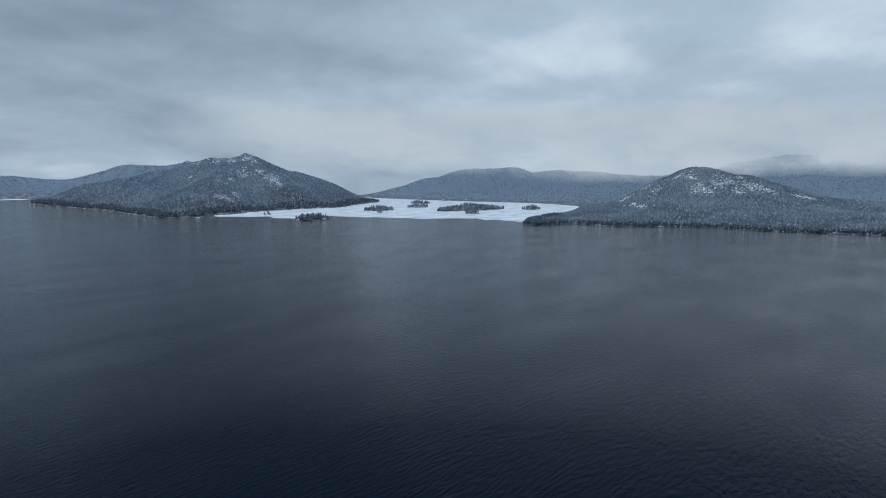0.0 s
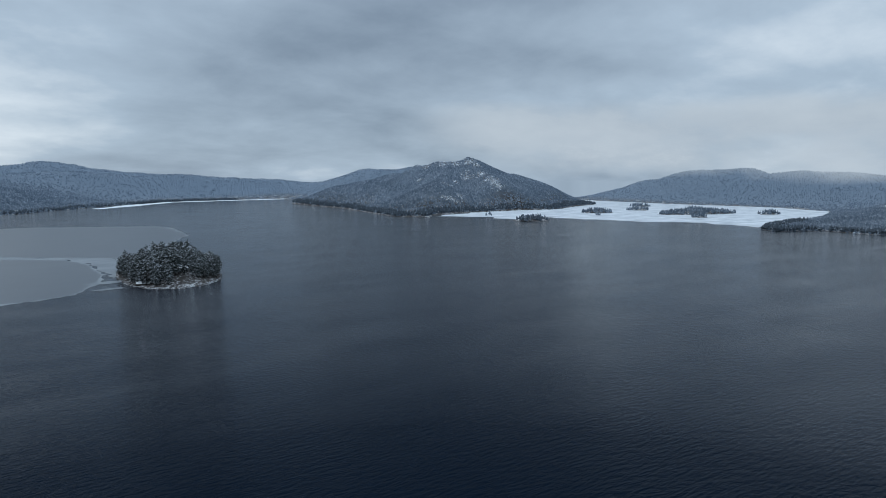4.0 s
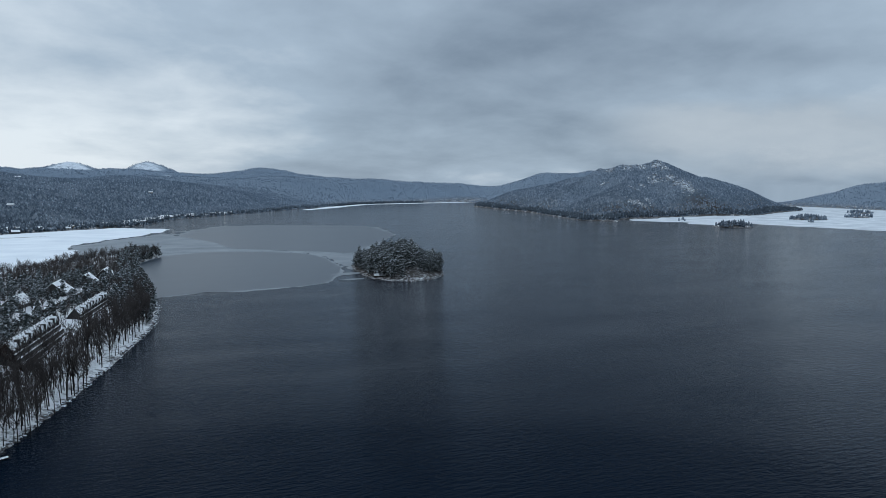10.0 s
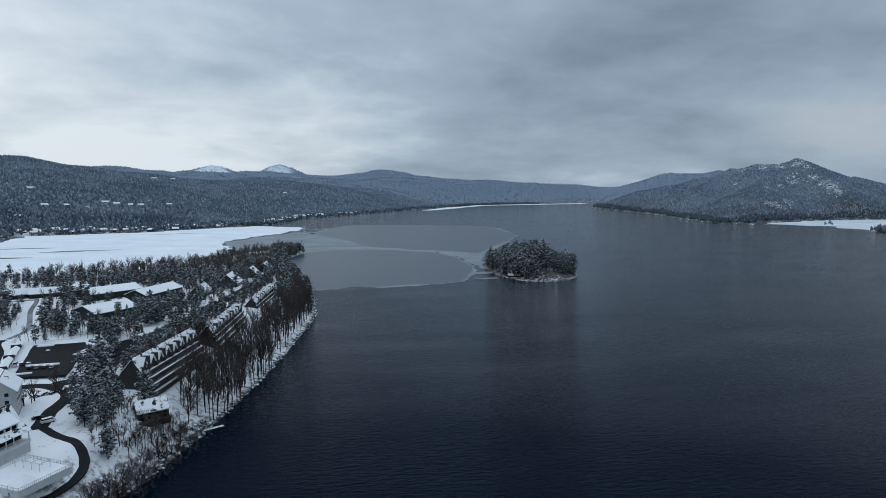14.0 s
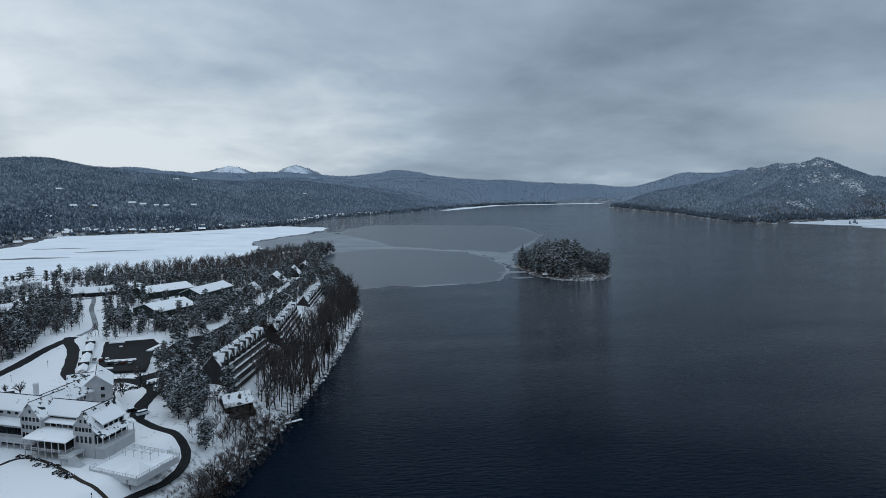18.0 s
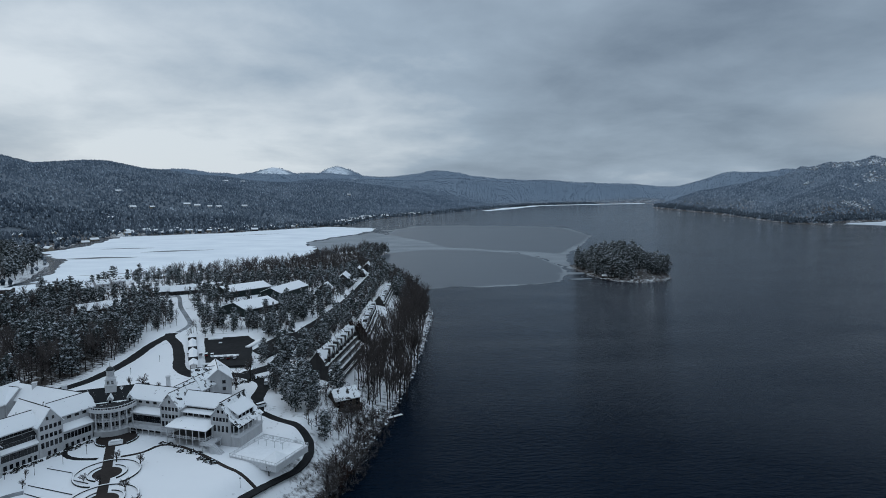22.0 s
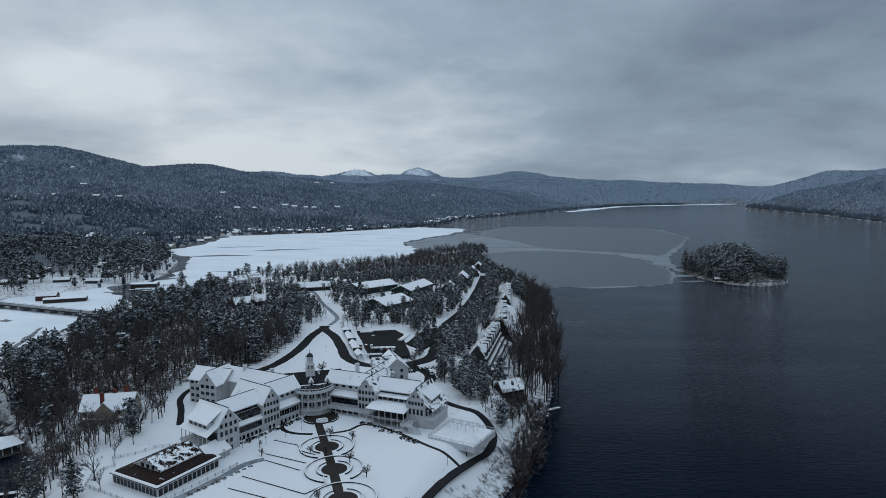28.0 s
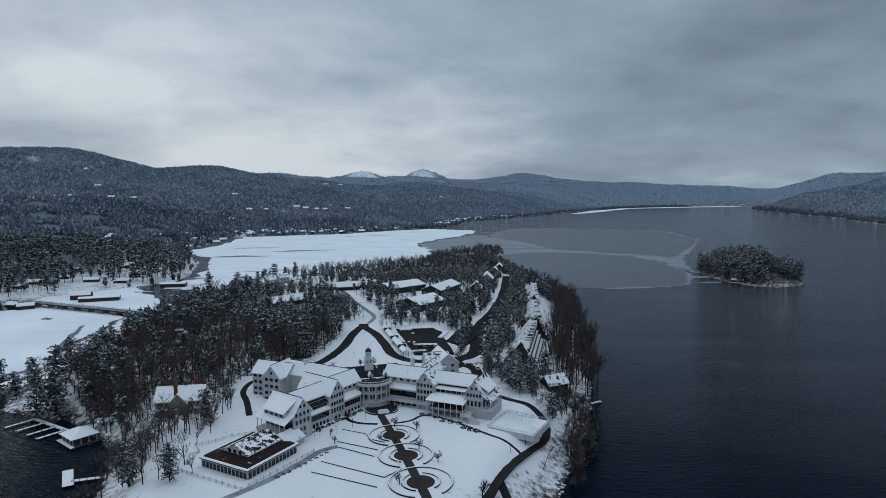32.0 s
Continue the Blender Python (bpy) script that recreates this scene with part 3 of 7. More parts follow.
EAST_ICE = [(1454, 1710), (1602, 1608), (1565, 1424), (1756, 1447), (1823, 1139), (1946, 1001), (1892, 792), (2040, 828), (2340, 888), (2760, 960), (3240, 1116), (3480, 1476), (3456, 2016), (3588, 2640), (4080, 3312), (3480, 3240), (2880, 2352), (2340, 1956), (1800, 1884)]
sheet("ice_sheet", EAST_ICE, 0.2, 0.25, M_PATCHICE, "snow-streaked grey ice between the far islets", "ice", 14, 26, 5)
GREY_A = [(66, 690), (119, 716), (166, 712), (216, 721), (257, 737), (272, 762), (286, 792), (304, 877), (300, 1003), (284, 1061), (209, 1114), (134, 1141), (96, 1121), (56, 1090), (34, 1000), (46, 860)]


def grown(outline, d):
    """The outline moved outward by d."""
    out, n = [], len(outline)
    turn = sum((bx - ax) * (by + ay) for (ax, ay), (bx, by) in zip(outline, outline[1:] + outline[:1]))
    sgn = 1 if turn < 0 else -1
    for i in range(n):
        (ax, ay), (bx, by) = outline[i - 1], outline[(i + 1) % n]
        k = math.hypot(bx - ax, by - ay)
        out.append((outline[i][0] + sgn * (by - ay) / k * d, outline[i][1] - sgn * (bx - ax) / k * d))
    return out


sheet("thin_ice", GREY_A, 0.10, 0.12, M_THIN, "smooth thin grey ice skin near the wooded point", "ice", 2, 9, 6)
GREY_B = [(173, 1180), (326, 1072), (358, 1027), (480, 1260), (548, 1411), (568, 1640), (545, 1726), (308, 1829), (182, 1830), (96, 1680), (72, 1500), (140, 1320)]
sheet("thin_ice", GREY_B, 0.10, 0.12, M_THIN, "smooth thin grey ice skin on the open bay", "ice", 3, 12, 7)
SLUSH = [(72, 1044), (96, 1128), (134, 1146), (209, 1118), (284, 1066), (304, 1003), (310, 877), (314, 840), (330, 912), (360, 1027), (326, 1076), (240, 1128), (173, 1188), (140, 1332), (72, 1488), (36, 1596), (12, 1536), (-48, 1440), (-108, 1308), (-72, 1176), (0, 1032)]
sheet("frosted_ice", SLUSH, 0.05, 0.08, M_SLUSH, "pale frosted ice between grey ice fields", "ice", 3, 9, 8)
sheet("frosted_ice", grown(GREY_A, 6), 0.06, 0.08, M_SLUSH, "pale frosted rim of the grey ice", "ice", 2.2, 7, 9)
sheet("frosted_ice", grown(GREY_B, 7), 0.04, 0.07, M_SLUSH, "pale frosted rim of the wider grey ice", "ice", 2.5, 9, 10)
for k, (cx, cy, w, h) in enumerate(((120, 1650, 60, 9), (60, 1560, 50, 10), (20, 1480, 40, 12), (-60, 1330, 30, 8), (300, 800, 22, 8), (296, 750, 16, 6), (60, 1160, 40, 7), (30, 1080, 34, 6))):
    sheet("ice_floe", [(cx + w * math.cos(a) * (1 + 0.2 * math.sin(3 * a + k)), cy + h * math.sin(a) * (1 + 0.3 * math.cos(2 * a + k))) for a in np.linspace(0, 6.283, 14, endpoint=False)], 0.14, 0.15, M_SLUSH, "thin floe of frosted ice", "ice", 0.6, 8, 30 + k)
sheet("ice_sheet", [(560, 2900), (600, 2890), (800, 3170), (1040, 3560), (1230, 3640), (1560, 3790), (1880, 3900), (1860, 3990), (1500, 3860), (1200, 3740), (1000, 3600), (760, 3260)], 0.2, 0.25, M_ICE, "snowy ice fringe at the lake's far end", "ice", 4, 20, 11)
for k, (cx, cy, w, h, t) in enumerate(((-330, 1180, 60, 10, 0.2), (-420, 1080, 46, 12, 0.1), (-250, 1560, 50, 5, 0.4), (-330, 372, 26, 5, 0.7), (-345, 430, 8, 4, 0.2), (-352, 330, 24, 5, 0.4), (-395, 800, 26, 9, 0.4), (-300, 880, 60, 3, 0.2), (-440, 1240, 40, 8, 0.15))):
    c, d = math.cos(t), math.sin(t)
    ring_pts = [(w * math.cos(a) * (1 + 0.25 * math.sin(2 * a + k)), h * math.sin(a) * (1 + 0.4 * math.cos(3 * a + k))) for a in np.linspace(0, 6.283, 16, endpoint=False)]
    sheet("melt_pool", [(cx + u * c - v * d, cy + u * d + v * c) for u, v in ring_pts], 0.175, 0.02, M_THIN, "dark wet patch on the snowy ice", "ice", 0.5, 8, 50 + k)



# ---------------------------------------------------------------- far woods
def crown_cloud(name, x, y, z, tall, wide, mat, label, sides=5, tiers=2, seed=1):
    """Many small ragged crowns joined in one mesh; every crown is an island of its own."""
    rng = np.random.default_rng(seed)
    n = len(x)
    rings = []
    tops = np.linspace(0.04, 1.0, tiers + 1)
    prof = [0.75, 1.0, 0.55, 0.3] if tiers > 1 else [1.0, 0.3]
    for k in range(tiers):
        ang = np.linspace(0, 2 * math.pi, sides, endpoint=False)[None] + rng.uniform(0, 6.28, (n, 1)) + rng.normal(0, 0.25, (n, sides))
        rad = wide[:, None] * prof[k] * rng.uniform(0.65, 1.2, (n, sides))
        zz = z[:, None] + tall[:, None] * (tops[k] + rng.uniform(-0.07, 0.1, (n, sides)))
        rings.append(np.stack([x[:, None] + rad * np.cos(ang), y[:, None] + rad * np.sin(ang), zz], -1))
    tip = np.stack([x + rng.normal(0, 0.12, n) * wide, y + rng.normal(0, 0.12, n) * wide, z + tall], -1)[:, None]
    verts = np.concatenate(rings + [tip], 1)
    per = sides * tiers + 1
    base = (np.arange(n) * per)[:, None]
    tris = []
    for k in range(tiers):
        for i in range(sides):
            j = (i + 1) % sides
            if k + 1 < tiers:
                tris += [(k * sides + i, k * sides + j, (k + 1) * sides + j), (k * sides + i, (k + 1) * sides + j, (k + 1) * sides + i)]
            else:
                tris.append((k * sides + i, k * sides + j, per - 1))
    tris = np.array(tris)
    faces = (base[:, :, None] + tris[None]).reshape(-1, 3)
    me = raw_mesh(name, verts.reshape(-1, 3), faces, [mat])
    return tagged(new(name, me), label, "forest", kind="stuff")


def polar_scatter(count, r0, r1, a0, a1, seed):
    rng = np.random.default_rng(seed)
    r = np.sqrt(rng.uniform(r0 * r0, r1 * r1, count))
    a = np.radians(rng.uniform(a0, a1, count))
    return r * np.sin(a), r * np.cos(a)


def woods(name, count, r0, r1, a0, a1, tall, wide, mat, label, sides, tiers, seed, clear=None):
    """A hill wood over part of a ring round the origin."""
    x, y = polar_scatter(count, r0, r1, a0, a1, seed)
    z = terrain(x, y)
    m = sdf(MAINLAND, x, y)
    keep = (m > 3) & (z > 0.3)
    pick = np.random.default_rng(seed + 70).uniform(0, 1, count)
    for cx, cy, r in LEDGES:
        q = np.hypot(x - cx, y - cy) / r
        keep &= ~((q < 1.0) & (pick < (1.1 if r > 80 else 0.85) - 0.35 * q))
    if clear is not None:
        keep &= clear(x, y, m)
    x, y, z = x[keep], y[keep], z[keep]
    rng = np.random.default_rng(seed + 50)
    t = rng.uniform(*tall, len(x))
    w = rng.uniform(*wide, len(x))
    crown_cloud(name, x, y, z - 0.8, t, w, mat, label, sides, tiers, seed + 9)


def village_gaps(x, y, m):
    """Clearings and thinner wood by the village shore."""
    rng = np.random.default_rng(77)
    keep = np.ones(x.shape, bool)
    near = (m < 70) & (y < 2760)
    keep &= ~(near & (rng.uniform(0, 1, x.shape) < 0.55))
    low = (x < -396) & (y < 1500)
    keep &= ~(low & (np.sin(x * 0.045 + 1.0) * np.sin(y * 0.038) > 0.25))
    keep &= (np.hypot(x + 560, y - 800) > 330) | (rng.uniform(0, 1, x.shape) < 0.25)
    return keep




def beyond_village(x, y, m):
    return village_gaps(x, y, m) & (sdf(VILLAGE_WOOD, x, y) < 0)


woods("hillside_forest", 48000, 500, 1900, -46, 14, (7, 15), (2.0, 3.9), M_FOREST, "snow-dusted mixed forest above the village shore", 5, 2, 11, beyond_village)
woods("hillside_forest", 82000, 1900, 3500, -46, 22, (4.5, 9), (2.8, 5.0), M_FOREST, "snowy haze-tinted forest on the western hills", 4, 1, 12)
woods("far_forest", 32000, 3500, 4900, -46, 36, (5, 9), (3.0, 5.0), M_FOREST, "pale snowy forest on the far northern ranges, tinted with painted haze", 4, 1, 13)
woods("mountain_forest", 82000, 1700, 3900, 22, 60, (4, 8.5), (2.6, 4.8), M_FOREST, "snowy haze-tinted forest on the great hill across the lake", 4, 1, 14)
woods("mountain_forest", 56000, 1850, 3500, 60, 96, (4, 8), (2.4, 4.4), M_FOREST, "snowy haze-tinted forest on the rocky eastern dome", 4, 1, 15)
woods("far_forest", 24000, 3500, 4900, 36, 98, (5, 9), (3.0, 5.0), M_FOREST, "snowy haze-tinted forest on the eastern ranges", 4, 1, 16)


def islet_woods():
    rng = np.random.default_rng(91)
    xs, ys = [], []
    for cx, cy, a, b, turn, tall in ISLETS:
        n = max(6, int(a * b * 0.035))
        q, w = np.sqrt(rng.uniform(0, 0.9, n)), rng.uniform(0, 6.283, n)
        u, v = a * q * np.cos(w), b * q * np.sin(w)
        xs.append(cx + u * math.cos(turn) - v * math.sin(turn))
        ys.append(cy + u * math.sin(turn) + v * math.cos(turn))
    x, y = np.concatenate(xs), np.concatenate(ys)
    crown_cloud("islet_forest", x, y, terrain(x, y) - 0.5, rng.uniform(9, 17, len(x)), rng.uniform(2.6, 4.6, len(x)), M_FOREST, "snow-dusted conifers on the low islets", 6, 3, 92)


islet_woods()


def shore_woods():
    """Taller dark conifers crowding the far shorelines."""
    rng = np.random.default_rng(93)
    pts = np.array(MAINLAND, float)
    xs, ys = [], []
    for i in list(range(14, 22)) + list(range(25, 37)) + list(range(46, 56)):
        (ax, ay), (bx, by) = pts[i], pts[i + 1]
        L = math.hypot(bx - ax, by - ay)
        n = int(L * 0.62)
        q, d = rng.uniform(0, 1, n), 4 + 38 * rng.uniform(0, 1, n) ** 1.5
        xs.append(ax + (bx - ax) * q - (by - ay) / L * d)
        ys.append(ay + (by - ay) * q + (bx - ax) / L * d)
        xs.append(ax + (bx - ax) * q + (by - ay) / L * d)
        ys.append(ay + (by - ay) * q - (bx - ax) / L * d)
    x, y = np.concatenate(xs), np.concatenate(ys)
    keep = (sdf(MAINLAND, x, y) > 2.5) & ((x > 900) | (rng.uniform(0, 1, len(x)) < 0.45))
    x, y = x[keep], y[keep]
    crown_cloud("shore_forest", x, y, terrain(x, y) - 0.6, rng.uniform(8, 15, len(x)), rng.uniform(2.2, 4.2, len(x)), M_SHOREWOOD, "dark conifers lining the far lake shores", 5, 2, 94)


shore_woods()


def ledge_rocks():
    """Slabs of snowy rock stepping across the open hill ledges."""
    rng = np.random.default_rng(95)
    xs, ys, rs = [], [], []
    for cx, cy, r in LEDGES[:38]:
        n = int(9 + r * 0.95)
        along = math.atan2(cx, cy)
        u, v = rng.normal(0, r * 0.62, n), rng.normal(0, r * 0.8, n)
        xs.append(cx + u * math.cos(along) + v * math.sin(along))
        ys.append(cy - u * math.sin(along) + v * math.cos(along))
        rs.append(rng.uniform(1.8, 5.2, n))
    x, y, r = np.concatenate(xs), np.concatenate(ys), np.concatenate(rs)
    crown_cloud("rock_ledges", x, y, terrain(x, y) - 1.5, r * rng.uniform(0.7, 1.5, len(x)) + 2.0, r, M_ROCK, "snow-covered granite ledges on the open hilltops", 6, 2, 96)


ledge_rocks()


# ---------------------------------------------------------------- low cloud on the far summits
def low_cloud(name, dist, a0, a1, z0, z1, low, seed, label):
    """A ragged sheet of mist before the farthest ranges, its skylit brightness put in as emission."""
    m, t, p = nodes_of(name)
    geo = t.nodes.new("ShaderNodeNewGeometry").outputs["Position"]
    sep = t.nodes.new("ShaderNodeSeparateXYZ")
    t.links.new(geo, sep.inputs[0])
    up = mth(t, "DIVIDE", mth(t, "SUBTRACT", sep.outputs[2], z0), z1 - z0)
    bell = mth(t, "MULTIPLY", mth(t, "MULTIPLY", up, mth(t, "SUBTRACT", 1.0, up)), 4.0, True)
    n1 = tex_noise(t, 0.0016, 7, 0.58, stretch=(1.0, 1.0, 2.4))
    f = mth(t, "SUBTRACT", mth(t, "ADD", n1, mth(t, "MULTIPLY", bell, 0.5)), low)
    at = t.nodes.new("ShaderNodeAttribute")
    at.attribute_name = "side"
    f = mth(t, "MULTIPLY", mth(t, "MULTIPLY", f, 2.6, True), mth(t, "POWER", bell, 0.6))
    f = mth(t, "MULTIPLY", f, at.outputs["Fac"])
    # the sheet glows by itself, near the brightness of the low sky
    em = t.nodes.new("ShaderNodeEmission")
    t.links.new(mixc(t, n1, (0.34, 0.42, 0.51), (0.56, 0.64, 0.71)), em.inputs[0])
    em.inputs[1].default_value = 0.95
    tr = t.nodes.new("ShaderNodeBsdfTransparent")
    mix = t.nodes.new("ShaderNodeMixShader")
    t.links.new(f, mix.inputs[0])
    t.links.new(tr.outputs[0], mix.inputs[1])
    t.links.new(em.outputs[0], mix.inputs[2])
    t.links.new(mix.outputs[0], t.nodes["Material Output"].inputs[0])
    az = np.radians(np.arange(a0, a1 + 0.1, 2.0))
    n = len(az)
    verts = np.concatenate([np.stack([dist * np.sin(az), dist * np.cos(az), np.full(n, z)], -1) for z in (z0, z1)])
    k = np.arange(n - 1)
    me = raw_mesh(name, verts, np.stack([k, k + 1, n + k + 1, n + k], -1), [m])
    side = np.minimum(smooth(0, 10, np.degrees(az) - a0), smooth(0, 8, a1 - np.degrees(az)))
    a = me.attributes.new("side", "FLOAT", "POINT")
    a.data.foreach_set("value", np.concatenate([side, side]).astype(np.float32))
    return tagged(new(name, me), label, "low cloud", kind="structure")


low_cloud("backdrop_mist", 4020, 34, 99, 262, 640, 0.55, 5, "pale self-glowing sheet of ragged mist before the eastern summits")
low_cloud("backdrop_haze", 3960, 40, 99, 90, 460, 0.70, 6, "thin self-glowing sheet of winter haze before the far ranges")


# ---------------------------------------------------------------- building kit
def part(name, bm, mat, parent, label="", matrix=None):
    me = bpy.data.meshes.new(name)
    bmesh.ops.recalc_face_normals(bm, faces=bm.faces[:])
    bm.to_mesh(me)
    bm.free()
    for m in (mat if isinstance(mat, (list, tuple)) else [mat]):
        me.materials.append(m)
    ob = new(name, me)
    ob.parent = parent
    if matrix is not None:
        ob.matrix_local = matrix
    return tagged(ob, label) if label else ob


def mesh_part(name, me, parent, matrix=None):
    ob = new(name, me)
    ob.parent = parent
    if matrix is not None:
        ob.matrix_local = matrix
    return ob


def thing(name, m, label, category, group=""):
    ob = new(name)
    ob.matrix_world = m
    return tagged(ob, label, category, group)


def box(bm, x0, x1, y0, y1, z0, z1):
    v = [bm.verts.new((x, y, z)) for z in (z0, z1) for x, y in ((x0, y0), (x1, y0), (x1, y1), (x0, y1))]
    for f in ((3, 2, 1, 0), (4, 5, 6, 7), (0, 1, 5, 4), (1, 2, 6, 5), (2, 3, 7, 6), (3, 0, 4, 7)):
        bm.faces.new([v[i] for i in f])


def prism(bm, pts, extrude):
    """A closed slab: the outline pts moved along extrude."""
    a = [bm.verts.new(p) for p in pts]
    b = [bm.verts.new(Vector(p) + Vector(extrude)) for p in pts]
    bm.faces.new(a[::-1])
    bm.faces.new(b)
    n = len(a)
    for i in range(n):
        bm.faces.new((a[i], a[(i + 1) % n], b[(i + 1) % n], b[i]))


def tube(bm, p, q, r0, r1, sides=4):
    p, q = Vector(p), Vector(q)
    d = (q - p).normalized()
    u = d.orthogonal().normalized()
    w = d.cross(u)
    ring = []
    for c, r in ((p, r0), (q, r1)):
        ring.append([bm.verts.new(c + (u * math.cos(k * 2 * math.pi / sides) + w * math.sin(k * 2 * math.pi / sides)) * r) for k in range(sides)])
    for i in range(sides):
        bm.faces.new((ring[0][i], ring[0][(i + 1) % sides], ring[1][(i + 1) % sides], ring[1][i]))
    if sides > 3:
        bm.faces.new(ring[0][::-1])
        bm.faces.new(ring[1])


def flat_frame(ox, oy, sx, sy, z=0.0):
    """Local x along (sx, sy), local y to its left."""
    k = math.hypot(sx, sy)
    return pose(ox, oy, z, 0, 0, math.degrees(math.atan2(sy / k, sx / k)))


def siding(name, a, b, step=0.2, rough=0.6):
    """Painted lap siding with fine horizontal joints and stains."""
    m, t, p = nodes_of(name)
    n1 = tex_noise(t, 0.35, 5, 0.6, stretch=(1, 1, 0.35))
    n2 = tex_noise(t, 3.0, 3, 0.6)
    f = mth(t, "ADD", mth(t, "MULTIPLY", n1, 0.7), mth(t, "MULTIPLY", n2, 0.3))
    t.links.new(ramp(t, f, [(0.3, a), (0.65, b)]), p.inputs["Base Color"])
    p.inputs["Roughness"].default_value = rough
    p.inputs["Specular IOR Level"].default_value = 0.2
    g = t.nodes.new("ShaderNodeNewGeometry")
    s = t.nodes.new("ShaderNodeSeparateXYZ")
    t.links.new(g.outputs["Position"], s.inputs[0])
    saw = mth(t, "FRACT", mth(t, "DIVIDE", s.outputs[2], step))
    bump(t, p, saw, 0.4, 0.03)
    return m


def roof_snow(name, cover=0.30, under=(0.014, 0.015, 0.0165)):
    """Shingles under a snow blanket, with bare patches where it slid off."""
    m, t, p = nodes_of(name)
    n1 = tex_noise(t, 0.42, 5, 0.62)
    n2 = tex_noise(t, 3.5, 4, 0.6)
    f = mth(t, "ADD", mth(t, "MULTIPLY", n1, 0.75), mth(t, "MULTIPLY", n2, 0.25))
    mask = ramp(t, f, [(cover, (0, 0, 0)), (cover + 0.035, (1, 1, 1))])
    col = mixc(t, mask, mixc(t, n2, under, tuple(2.2 * c for c in under)), (0.80, 0.815, 0.83))
    t.links.new(col, p.inputs["Base Color"])
    p.inputs["Roughness"].default_value = 0.8
    p.inputs["Specular IOR Level"].default_value = 0.1
    bump(t, p, f, 0.5, 0.2)
    return m


def glass_material():
    m, t, p = nodes_of("window_glass")
    p.inputs["Base Color"].default_value = (0.006, 0.008, 0.011, 1)
    p.inputs["Roughness"].default_value = 0.06
    p.inputs["Specular IOR Level"].default_value = 0.4
    return m


M_WHITE = siding("white_clapboard", (0.33, 0.335, 0.345), (0.48, 0.485, 0.495))
M_TRIM = plain("white_trim", (0.44, 0.45, 0.465), (0.58, 0.59, 0.605), 1.2, 0.5)
M_ROOF = roof_snow("snow_covered_shingles", 0.335)
M_ROOFPATCH = roof_snow("patchy_snow_shingles", 0.43)
M_LODGEROOF = roof_snow("weathered_lodge_shingles_with_snow", 0.45, (0.02, 0.018, 0.017))
M_ROOFDARK = roof_snow("dark_shingles_with_snow_scraps", 0.60)
M_BROWNROOF = roof_snow("brown_shingles_with_snow_scraps", 0.62, (0.014, 0.0085, 0.0075))
M_MONITOR = roof_snow("brown_shingles_half_under_snow", 0.475, (0.014, 0.0085, 0.0075))
M_DARK = plain("dark_shingle", (0.011, 0.0115, 0.0125), (0.032, 0.033, 0.035), 1.5, 0.8, bump_d=0.05)
M_GLASS = glass_material()
M_DECK = plain("shaded_boards", (0.04, 0.04, 0.042), (0.09, 0.09, 0.093), 1.2, 0.7)
M_BRICK = plain("red_brick", (0.085, 0.02, 0.017), (0.16, 0.045, 0.036), 3.0, 0.8, bump_d=0.03)
M_STONE = plain("grey_stone", (0.12, 0.12, 0.122), (0.30, 0.30, 0.30), 0.9, 0.85, bump_d=0.1)
M_GREEN = siding("dark_green_boards", (0.007, 0.014, 0.014), (0.016, 0.028, 0.027), 0.3)
M_WOOD = siding("dark_brown_boards", (0.022, 0.016, 0.013), (0.055, 0.041, 0.033), 0.25)
M_TAN = siding("tan_stucco", (0.17, 0.145, 0.11), (0.27, 0.235, 0.19), 0.5)
M_RED = siding("barn_red_boards", (0.06, 0.013, 0.012), (0.10, 0.025, 0.022), 0.3)
M_GREYSHING = siding("weathered_grey_shingles", (0.02, 0.019, 0.019), (0.05, 0.047, 0.046), 0.18)
M_COPPER = plain("dark_dome_metal", (0.02, 0.024, 0.026), (0.05, 0.056, 0.06), 2.0, 0.4, 0.4)

WINDOW_MESHES = {}


